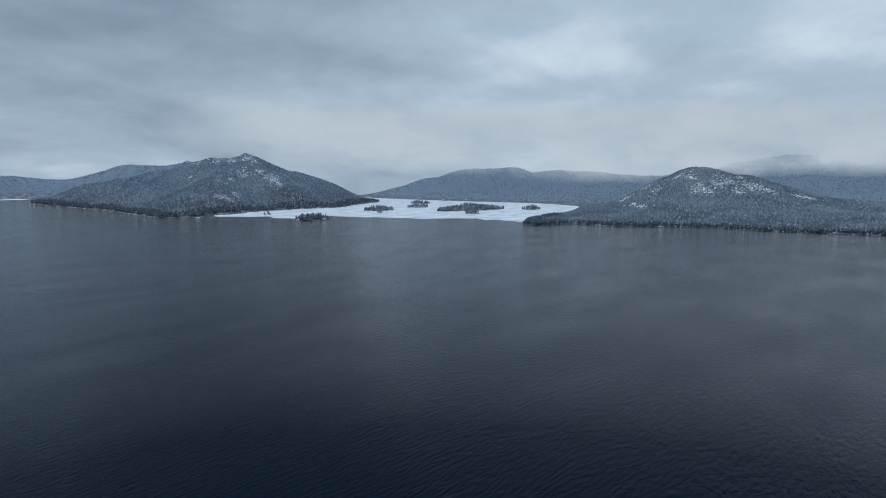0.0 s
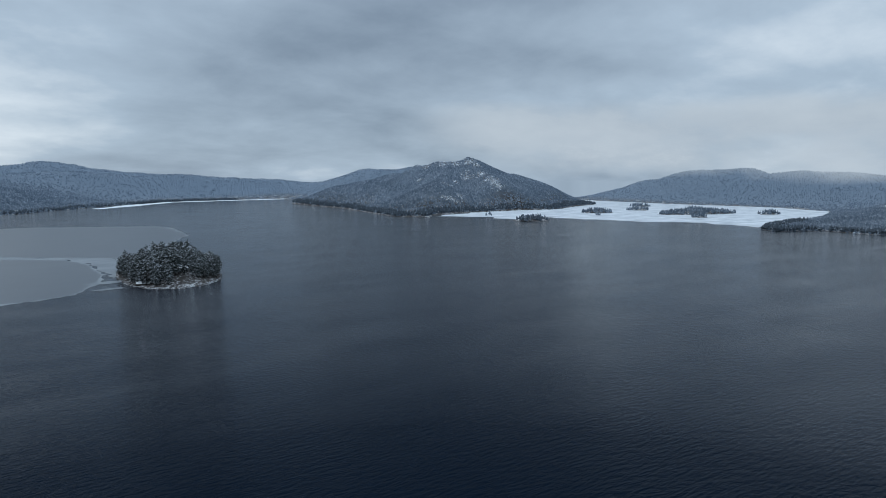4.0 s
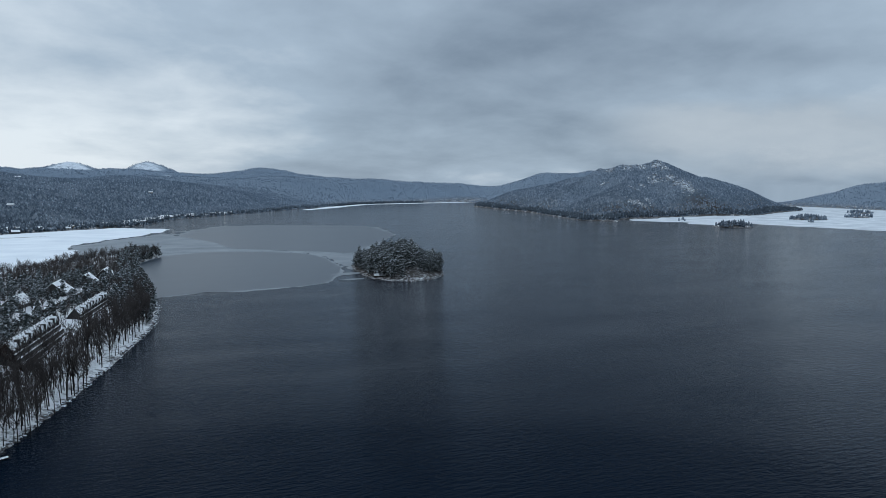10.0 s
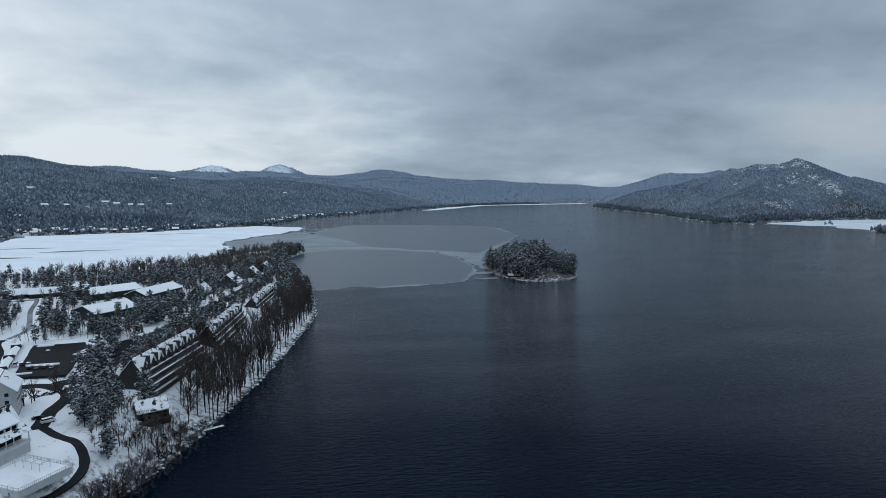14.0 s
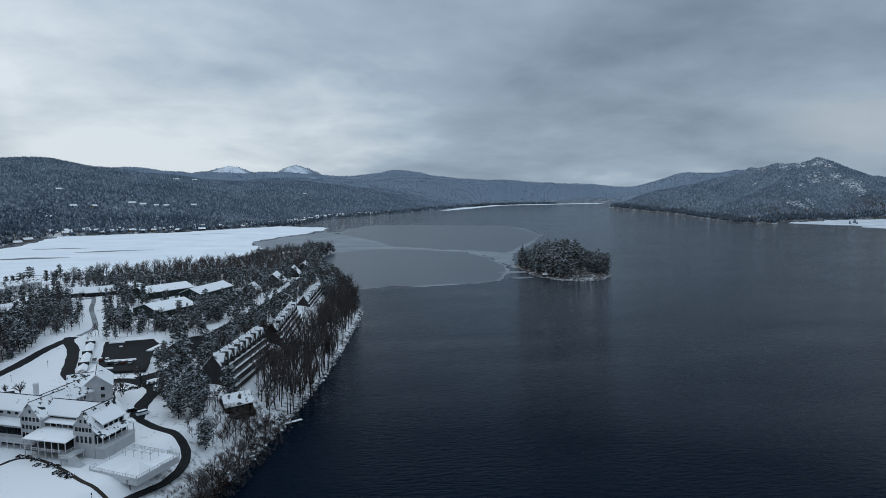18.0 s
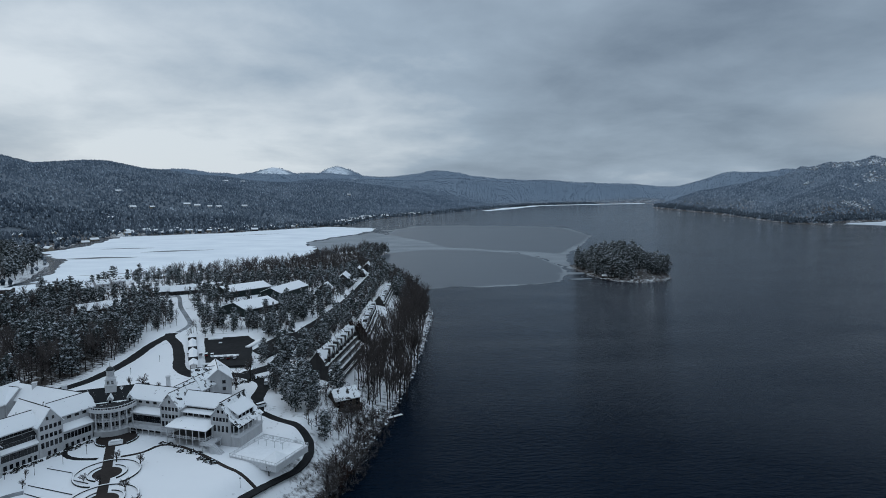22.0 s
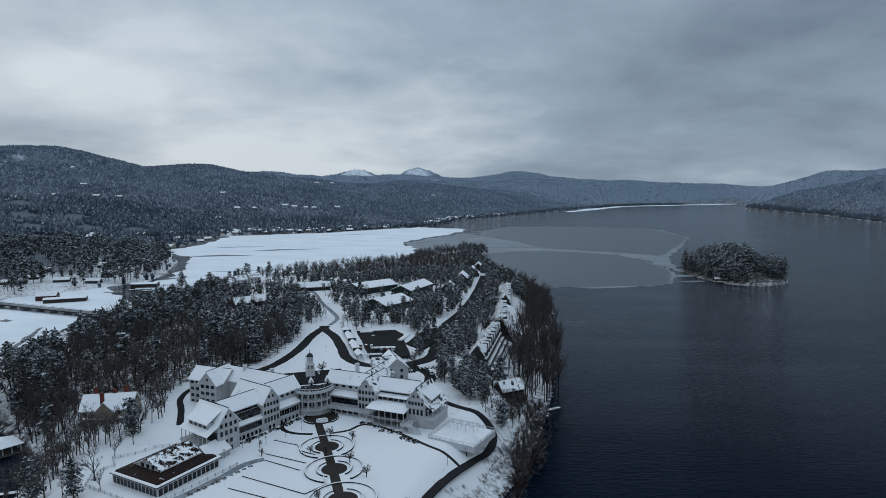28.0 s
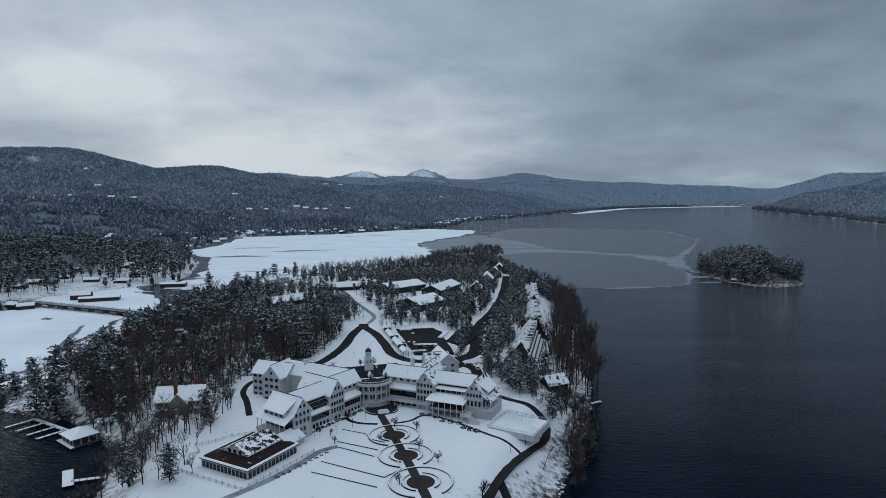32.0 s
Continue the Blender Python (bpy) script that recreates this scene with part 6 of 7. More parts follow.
for k, (x, y, s) in enumerate(((-36, 170, 1.15), (-14, 222, 0.75), (-92, 318, 1.2), (-99, 320, 0.8), (-82, 312, 0.7), (-72, 232, 0.8), (-62, 228, 0.8), (-60, 208, 0.8), (-70, 213, 0.7), (-52, 196, 0.8), (-77, 216, 0.6), (-96, 214, 0.6), (-99, 222, 0.5), (-66, 178, 0.7), (-44, 312, 1.3), (-46, 306, 1.2))):
    plant("small", x, y, s, random.Random(80 + k))

# tall pines on the mainland by the bridge, and brush on the east bank
tree_mass("village_pines", VILLAGE_WOOD, 980, {"farpine": 7, "belt": 3}, 54, (0.75, 1.3), 5.4, "tall dark pines among the village houses by the bridge", [(-480, -400, 620, 660), (-640, -560, 820, 900), (-600, -480, 560, 640), (-720, -560, 960, 985), (-520, -470, 680, 760)])
tree_mass("lane_trees", [(-22, 348), (-13, 348), (-4, 400), (8, 470), (0, 476), (-14, 425)], 60, {"pine": 4, "belt": 6}, 55, (0.4, 0.62), 4.0, "snowy pines and bare trees between the lane and the lodges")
tree_mass("lodge_yard_trees", [(-14, 350), (-2, 352), (12, 420), (22, 470), (30, 560), (40, 640), (30, 690), (16, 600), (2, 520), (-8, 466)], 150, {"pine": 5, "belt": 7}, 64, (0.42, 0.7), 4.2, "small pines and bare trees crowding the lodge yards")
tree_mass("drive_brush", [(-6, 262), (6, 258), (18, 282), (22, 306), (6, 306), (-2, 286)], 60, {"russet": 4, "bare": 5}, 65, (0.3, 0.55), 2.6, "bare brown trees between the drive and the shore cottage")
tree_mass("cottage_wood", [(-214, 276), (-200, 240), (-164, 236), (-150, 248), (-148, 272), (-160, 290), (-164, 302), (-210, 300)], 80, {"belt": 6, "bare": 4, "russet": 1}, 66, (0.6, 0.95), 3.8, "bare hardwoods crowding round the tan cottage", [(-194, -162, 244, 270)])
tree_mass("bank_thicket", [(6, 212), (18, 230), (33, 280), (38, 308), (26, 300), (20, 280), (12, 262), (6, 240)], 130, {"bare": 5, "russet": 5}, 56, (0.22, 0.45), 2.0, "low tangled brown thicket on the lake bank")
tree_mass("cottage_trees", [(-206, 226), (-190, 206), (-166, 206), (-158, 232), (-196, 236)], 38, {"bare": 8, "russet": 1}, 57, (0.5, 0.8), 3.4, "bare hardwoods between the cottage and the docks")
tree_mass("shore_hardwoods", [(-262, 300), (-226, 262), (-204, 250), (-200, 268), (-216, 284), (-240, 302)], 34, {"bare": 8, "pine": 1}, 58, (0.7, 1.05), 4.2, "bare trees and pines above the finger piers")
tree_mass("car_park_trees", [(-92, 334), (-74, 338), (-72, 348), (-50, 344), (-40, 350), (-30, 372), (-24, 420), (-34, 436), (-50, 425), (-48, 438), (-86, 440), (-98, 436)], 46, {"belt": 6, "pine": 2}, 63, (0.4, 0.62), 5.0, "small bare trees round the car park islands")
for k, (x, y, z) in enumerate(((8, 388, 1.15), (13, 394, 1.25), (17, 397, 1.2), (11, 400, 1.1), (20, 390, 1.15), (27, 384, 1.0))):
    plant("russet", x, y, z, random.Random(140 + k))
rng = random.Random(61)
for x, y in scatter([(4, 196), (10, 206), (22, 244), (33, 282), (40, 312), (30, 312), (16, 284), (6, 232)], 44, 62, 1.8):
    ob = new("brush", rng.choice(SHRUBS))
    ob.matrix_world = pose(x, y, height(x, y) - 0.2, 0, 0, rng.uniform(0, 360)) @ Matrix.Diagonal((rng.uniform(1.0, 1.9), rng.uniform(1.0, 1.9), rng.uniform(0.9, 1.7), 1))
    tagged(ob, "tangled dark brush with snow on the lake bank", "shrub", "bank brush")


# ---------------------------------------------------------------- roads and garden
def strip(name, line, width, mat, label, category="road", lift=0.1, step=2.5, closed=False):
    """A paved or cleared band that follows the ground, with a thin edge."""
    pts = [Vector((x, y, 0)) for x, y in line]
    if closed:
        pts.append(pts[0].copy())
    dense = []
    for k in range(len(pts) - 1):
        p0, p1, p2, p3 = pts[max(k - 1, 0)], pts[k], pts[k + 1], pts[min(k + 2, len(pts) - 1)]
        n = max(2, int((p2 - p1).length / step))
        for i in range(n):
            q = i / n
            dense.append(0.5 * ((2 * p1) + (p2 - p0) * q + (2 * p0 - 5 * p1 + 4 * p2 - p3) * q * q + (3 * p1 - p0 - 3 * p2 + p3) * q ** 3))
    dense.append(pts[-1])
    rng = random.Random(len(line) * 7 + int(width * 10))
    rows = []
    for i, p in enumerate(dense):
        d = (dense[min(i + 1, len(dense) - 1)] - dense[max(i - 1, 0)]).normalized()
        side = Vector((-d.y, d.x, 0))
        w = width / 2 * rng.uniform(0.93, 1.07)
        rows.append([p + side * w, p - side * w])
    flat = np.array([[v.x, v.y] for r in rows for v in r])
    z = terrain(flat[:, 0], flat[:, 1]).reshape(-1, 2)
    mid = z.max(1)
    bm = bmesh.new()
    vs = [[bm.verts.new((r[k].x, r[k].y, mid[i] + lift)) for k in (0, 1)] + [bm.verts.new((r[k].x, r[k].y, mid[i] - 0.5)) for k in (0, 1)] for i, r in enumerate(rows)]
    for a, b in zip(vs[:-1], vs[1:]):
        bm.faces.new((a[0], a[1], b[1], b[0]))
        bm.faces.new((a[2], a[0], b[0], b[2]))
        bm.faces.new((a[1], a[3], b[3], b[1]))
    bmesh.ops.recalc_face_normals(bm, faces=bm.faces[:])
    me = mesh_of(name, bm, mat)
    return tagged(new(name, me), label, category, kind="structure")


M_SOIL = plain("wet_brown_soil", (0.012, 0.0095, 0.0085), (0.035, 0.028, 0.025), 0.8, 0.8, bump_d=0.08)
M_WORN = plain("snow_trodden_asphalt", (0.02, 0.021, 0.023), (0.36, 0.39, 0.42), 0.22, 0.65)

strip("road", ROADS[0][:6], 3.0, M_ASPHALT, "narrow dark lane round the hotel's rear wing")
strip("road", ROADS[0][5:], 6.5, M_ASPHALT, "dark wet driveway curving round the snowy green")
strip("road", ROADS[1], 6.5, M_ASPHALT, "dark wet hotel driveway and forecourt")
strip("road", ROADS[2], 3.4, M_WORN, "snow-streaked lane to the north cottages")
strip("road", ROADS[3], 9, M_ASPHALT, "dark lane with parking between the lodges")
strip("road", [(-40, 158), (-34, 172), (-28, 188), (-21, 203), (-12, 219), (-5, 231), (-1.5, 242), (-2, 251), (-8, 260), (-18, 268), (-29, 280)], 3.6, M_ASPHALT, "narrow dark lakeside drive")
strip("road", [(-22, 160), (-25, 172), (-29, 186)], 3.2, M_ASPHALT, "short dark branch of the lakeside drive")
sheet("parking_lot", [(-87, 418), (-64, 428), (-52, 404), (-43, 345), (-68, 345), (-77, 380)], height(-66, 390) + 0.55, 1.2, M_ASPHALT, "wet asphalt hotel car park cleared of snow", "car park", 0.3, 4, 21)
sheet("parking_lot", [(-48, 378), (-37, 361), (-27, 388), (-21, 432), (-29, 438), (-40, 406)], height(-34, 395) + 0.5, 1.2, M_ASPHALT, "smaller wet car park beside the lodge lane", "car park", 0.3, 3, 23)
for k, (x, y, a, w, d) in enumerate(((-75, 424, 5, 13, 3), (-50, 394, 75, 20, 3.4), (-62, 366, 5, 16, 2.6), (-72, 398, 12, 2.2, 1.6), (-66, 350, 10, 10, 2.2), (-78, 410, 8, 9, 4.0))):
    bm = bmesh.new()
    box(bm, -w / 2, w / 2, -d / 2, d / 2, -0.6, 0.45)
    bmesh.ops.bevel(bm, geom=bm.edges[:], offset=0.35, segments=2, affect="EDGES")
    ob = new("snow_bank", mesh_of("snow_bank", bm, M_SNOW))
    ob.matrix_world = pose(x, y, height(-66, 390) + 0.7, 0, 0, a)
    tagged(ob, "ploughed snow bank on a car park island", "snow", "car park snow banks")

# garden
AXIS = Vector((0.296, -0.955, 0))
strip("garden_path", [(-81, 250), (-75, 232), (-68, 210), (-61, 187), (-54, 163)], 3.4, M_SOIL, "dark paved garden walk on the hotel's axis", "path", 0.16)
strip("garden_path", [(-92, 256), (-96, 248), (-94, 240), (-88, 236), (-80, 235)], 1.8, M_ASPHALT, "curved dark garden path", "path", 0.12)
strip("garden_path", [(-72, 236), (-65, 239), (-60, 245), (-52, 243), (-40, 233), (-28, 221), (-16, 212)], 1.4, M_SOIL, "curved dark garden path swept of snow", "path", 0.12)
strip("service_lane", [(-128, 166), (-116, 180), (-106, 196), (-100, 207), (-94, 211)], 3.0, M_WORN, "trodden service lane beside the low restaurant", "path", 0.12)


def ring(bm, r0, r1, z0, z1, a0=0.0, a1=360.0, n=48):
    last = None
    full = a1 - a0 >= 359
    for i in range(n + 1):
        a = radians(a0 + (a1 - a0) * i / n)
        cur = [bm.verts.new((r * math.cos(a), r * math.sin(a), z)) for r, z in ((r0, z0), (r1, z0), (r1, z1), (r0, z1))]
        if last:
            for k in range(4):
                bm.faces.new((last[k], last[(k + 1) % 4], cur[(k + 1) % 4], cur[k]))
        last = cur


def garden_circle(x, y, r):
    z = height(x, y)
    g = thing("garden_circle", pose(x, y, z, 0, 0, 17), "round snow-covered flower bed ringed by dark clipped hedges", "flower bed", "round garden beds")
    for rad, a0, a1 in ((r, -65, 245), (r * 0.6, -60, 70), (r * 0.6, 110, 240)):
        bm = bmesh.new()
        ring(bm, rad - 0.2, rad + 0.2, -0.3, 0.5, a0, a1)
        part("hedge", bm, M_SHRUB, g, "low dark hedge with snow")
        bm = bmesh.new()
        ring(bm, rad - 0.34, rad + 0.08, 0.46, 0.62, a0 + 1, a1 - 1)
        part("snow_cap", bm, M_SNOW, g)
    bm = bmesh.new()
    ring(bm, 0.05, r * 0.44, -0.3, 0.14)
    part("soil", bm, M_SOIL, g, "bare brown soil")
    return g


garden_circle(-71.5, 222.5, 11.0)
garden_circle(-65, 202.5, 11.0)
garden_circle(-58.2, 180, 11.8)
top = thing("garden_circle", pose(-80, 253.5, height(-80, 253), 0, 0, 17), "dark oval forecourt bed below the rotunda", "flower bed", "round garden beds")
bm = bmesh.new()
ring(bm, 0.05, 7.6, -0.3, 0.16)
part("soil", bm, M_SOIL, top)
bm = bmesh.new()
ring(bm, 7.7, 8.2, -0.3, 0.6, -60, 240)
part("hedge", bm, M_SHRUB, top)
bm = bmesh.new()
box(bm, -2.6, 2.6, -1.6, 1.6, 0, 1.1)
box(bm, -2.0, 2.0, -1.1, 1.1, 1.1, 1.5)
bmesh.ops.bevel(bm, geom=bm.edges[:], offset=0.2, segments=2, affect="EDGES")
ob = new("fountain", mesh_of("fountain", bm, M_SNOW))
ob.matrix_world = pose(-78.6, 248.6, height(-79, 249) + 0.1, 0, 0, 17)
tagged(ob, "rectangular garden fountain covered with snow", "fountain")


def low_wall(line, label="low dark garden wall capped with snow"):
    z = min(height(x, y) for x, y in line)
    g = thing("garden_wall", pose(0, 0, z), label, "wall", "garden terrace walls")
    for (ax, ay), (bx, by) in zip(line[:-1], line[1:]):
        L = math.hypot(bx - ax, by - ay)
        m = pose(ax, ay, 0, 0, 0, math.degrees(math.atan2(by - ay, bx - ax)))
        bm = bmesh.new()
        box(bm, -0.15, L + 0.15, -0.13, 0.13, -0.4, 0.36)
        part("stonework", bm, M_DARK, g, matrix=m)
        bm = bmesh.new()
        box(bm, -0.18, L + 0.18, -0.1, 0.3, 0.36, 0.5)
        part("snow_cap", bm, M_SNOW, g, matrix=m)


low_wall([(-95, 229), (-84, 224), (-81, 218), (-75, 215)])
low_wall([(-95, 216), (-77, 207.5)])
low_wall([(-93, 210), (-78, 201.5)])
low_wall([(-98, 197), (-72, 183.5)])
low_wall([(-100, 188), (-74, 176)])
low_wall([(-72, 183.5), (-66, 190), (-68, 197)])
rng = random.Random(9)
for k in range(9):
    q = k / 8
    shrub(-60 + 26 * q + rng.uniform(-1, 1), 247 - 20 * q + rng.uniform(-1.5, 1.5), rng.uniform(1.1, 1.7), rng)
for k in range(22):
    q = k / 21
    x, y = -92.5 - 20 * q, 252.5 - 28.5 * q
    shrub(x + 1.9 + rng.uniform(-0.3, 1.0), y - 1.2 + rng.uniform(-0.6, 0.6), rng.uniform(0.6, 1.3), rng)
for k in range(8):
    shrub(-128 + 9 * k / 7 + rng.uniform(-1, 1), 264 - rng.uniform(0, 4), rng.uniform(0.7, 1.2), rng)
for k in range(10):
    shrub(-112 + k * 1.6, 184 + k * 2.3 + rng.uniform(-0.4, 0.4), rng.uniform(0.5, 0.9), rng)


# ---------------------------------------------------------------- restaurant, pool and small buildings
def build_restaurant():
    R = thing("restaurant", pose(0, 0, 0), "low white pavilion with a bare dark brown hipped roof", "restaurant")
    F = flat_frame(-122.5, 182, -0.88, 0.47)
    # local x to the west, local y to the south-west of the corner: the block lies at negative y
    L, D, z0, ze = 24.5, 27.0, 13.6, 18.7
    wall_box(R, F, 0, L, -D, 0, z0 - 1, ze, M_WHITE)
    for a, b, y0, y1 in ((0.3, L - 0.3, 0, 0),):
        window_row(R, F, a, 0, b, 0, 16.6, 12, 1.6, 2.6, 2, 3)
    window_row(R, F, 0, -D + 0.3, 0, -0.3, 16.6, 13, 1.6, 2.6, 2, 3)
    # skirt roof, its four slopes rising to the monitor
    inner, zi, o = 6.0, 20.6, 0.7
    quads = [[(-o, o), (L + o, o), (L - inner, -inner), (inner, -inner)], [(-o, -D - o), (-o, o), (inner, -inner), (inner, -D + inner)], [(L + o, o), (L + o, -D - o), (L - inner, -D + inner), (L - inner, -inner)], [(L + o, -D - o), (-o, -D - o), (inner, -D + inner), (L - inner, -D + inner)]]
    for q in quads:
        bm = bmesh.new()
        pts = [(*q[0], ze), (*q[1], ze), (*q[2], zi), (*q[3], zi)]
        prism(bm, pts, (0, 0, 0.3))
        part("roof", bm, M_BROWNROOF, R, matrix=F)
    for a, b, y0, y1 in ((-o, L + o, o - 1.9, o + 0.1), (-o - 0.1, -o + 2.2, -D - o, o - 2.0)):
        bm = bmesh.new()
        box(bm, a, b, y0, y1, ze + 0.22, ze + 0.62)
        bmesh.ops.bevel(bm, geom=bm.edges[:], offset=0.15, segments=2, affect="EDGES")
        part("snow_edge", bm, M_SNOW, R, "ridge of snow along the eave", F)
    gable(R, F, inner - 0.4, L - inner + 0.4, -D + inner - 2, -inner + 0.4, zi - 0.6, 21.3, 24.3, "y", M_WHITE, M_MONITOR, 0.5, 0.3)
    window_row(R, F, inner + 2, -inner + 0.4, L - inner - 2, -inner + 0.4, 21.6, 3, 1.6, 1.4)
    # wing toward the hotel
    gable(R, F, 4, 14, -D - 9, -D + 1, z0 - 1, 18.4, 21.4, "y", M_WHITE, M_ROOF, 0.6, 0.3, False)
    return R


build_restaurant()


def fence(name, line, z, label, h=1.1, every=3.2, mat=None, group="terrace railings"):
    g = thing(name, pose(0, 0, 0), label, "railing", group)
    for (ax, ay), (bx, by) in zip(line[:-1], line[1:]):
        L = math.hypot(bx - ax, by - ay)
        n = max(1, round(L / every))
        m = flat_frame(ax, ay, bx - ax, by - ay, max(z, height(ax, ay), height(bx, by)))
        bm = bmesh.new()
        for zz in (0.25, h - 0.12):
            box(bm, 0, L, -0.04, 0.04, zz, zz + 0.1)
        for i in range(int(L / 0.4)):
            box(bm, 0.2 + 0.4 * i, 0.25 + 0.4 * i, -0.03, 0.03, 0.25, h - 0.1)
        part("rails", bm, mat or M_TRIM, g, matrix=m)
        for i in range(n + 1):
            bm = bmesh.new()
            box(bm, -0.16, 0.16, -0.16, 0.16, -0.4, h + 0.12)
            box(bm, -0.22, 0.22, -0.22, 0.22, h + 0.12, h + 0.24)
            part("post", bm, mat or M_TRIM, g, matrix=m @ pose(L * i / n, 0, 0))
    return g


fence("railing", [(-152, 190), (-145, 186), (-122, 174), (-108, 197), (-103, 206)], 14.2, "white balustrade round the restaurant terrace")
fence("railing", [(-152, 190), (-155, 200), (-150, 206), (-154, 212), (-147, 216), (-142, 222), (-134, 224), (-132, 228)], 14.4, "white stepped balustrade above the west lawn")


def build_pool():
    P = thing("pool_terrace", pose(0, 0, 0), "raised white pool terrace deep in snow behind a railing", "pool terrace")
    F = flat_frame(-30, 230.5, 0.866, -0.5)
    wall_box(P, F, 0, 22, 0, 20, 13.5, 15.9, M_TRIM)
    wall_box(P, F, 0.3, 21.7, 0.3, 19.7, 15.9, 16.15, M_SNOW, "snow_cover")
    railing(P, F, [(0, 0), (22, 0), (22, 20), (0, 20), (0, 0)], 15.9, 1.3, 0.7)
    bm = bmesh.new()
    v = [bm.verts.new(p) for p in ((14, 2, 16.2), (21, 2, 16.2), (21, 9, 16.2), (14, 9, 16.2), (17.5, 5.5, 19.2))]
    for a, b in ((0, 1), (1, 2), (2, 3), (3, 0)):
        bm.faces.new((v[a], v[b], v[4]))
    bm.faces.new(v[3::-1])
    part("canopy", bm, M_SNOW, P, "white tent-like canopy roof", F)
    posts(P, F, [(3 + 4 * i, 17) for i in range(4)] + [(3 + 4 * i, 13) for i in range(4)], 16.1, 18.7, 0.1)
    bm = bmesh.new()
    for i in range(4):
        box(bm, 2.9 + 4 * i, 3.1 + 4 * i, 12.5, 17.5, 18.6, 18.8)
    for y in (13, 17):
        box(bm, 2.4, 15.6, y - 0.1, y + 0.1, 18.8, 18.95)
    part("pergola_beams", bm, M_TRIM, P, "white pergola beams", F)


build_pool()


def simple_house(name, x, y, turn, w, d, h, rise, wall, roof, label, z=None, group="", category="house", wins=True, axis="x"):
    zz = height(x, y) - 0.4 if z is None else z
    H = thing(name, pose(x, y, zz, 0, 0, turn), label, category, group)
    I = pose(0, 0, 0)
    gable(H, I, -w / 2, w / 2, -d / 2, d / 2, -1.2, h, h + rise, axis, wall, roof, 0.5, 0.3, False)
    if wins:
        n = max(2, int(w / 3.2))
        rows = [h * 0.5] if h < 4.5 else [h * 0.27, h * 0.72]
        for zc in rows:
            window_row(H, I, w / 2, -d / 2, -w / 2, -d / 2, zc, n, 1.2, 1.3)
            window_row(H, I, w / 2, d / 2 * 0.8, w / 2, -d / 2 * 0.8, zc, 2, 1.2, 1.3)
    return H


cottage = simple_house("cottage", -178, 256, 10, 22, 13, 6.5, 5.2, M_TAN, M_ROOF, "tan cottage with a snowy roof and red brick chimneys")
for dx, dy, top_z in ((-1.0, -7.1, 14.5), (-7, 3.0, 14), (6, 3.5, 14), (2, 0.4, 13.6)):
    bm = bmesh.new()
    box(bm, -0.75, 0.75, -0.6, 0.6, -1 if dy < -5 else 6, top_z)
    box(bm, -0.9, 0.9, -0.75, 0.75, top_z - 0.7, top_z - 0.3)
    part("chimney", bm, M_BRICK, cottage, "red brick chimney", pose(dx, dy, 0))
gable(cottage, pose(0, 0, 0), -4, 4, -9, 0, -1, 6.2, 10.5, "y", M_TAN, M_ROOF, 0.4, 0.3, False)
bm = bmesh.new()
box(bm, -11, 11, -9.6, -6.4, 3.0, 3.25)
part("porch_roof", bm, M_SNOW, cottage)
posts(cottage, pose(0, 0, 0), [(-10.6 + 21.2 * i / 6, -9.3) for i in range(7)], -0.6, 3.0, 0.14)

tudor = simple_house("boat_cottage", 11, 294, 28, 13, 9, 4.6, 4.0, M_WOOD, M_LODGEROOF, "half-timbered shore cottage with snow on its roof", z=11.6)
for i in range(9):
    for sgn in (-1, 1):
        bm = bmesh.new()
        box(bm, -0.12, 0.12, -0.06, 0.06, 0, 4.5)
        part("timber", bm, M_DARK, tudor, matrix=pose(-6.2 + 12.4 * i / 8, sgn * 4.3, 0))
railing(tudor, pose(0, 0, 0), [(-6.5, -7), (6.5, -7), (6.5, -4.2)], 0.4, 1.0, 0.4, M_WOOD)
bm = bmesh.new()
box(bm, -6.6, 6.6, -7.1, -4.2, -1.8, 0.4)
part("deck", bm, M_WOOD, tudor)
bm = bmesh.new()
box(bm, -0.6, 0.6, -0.6, 0.6, 4, 10)
part("chimney", bm, M_STONE, tudor, "stone chimney", pose(-4.5, 0.6, 0))


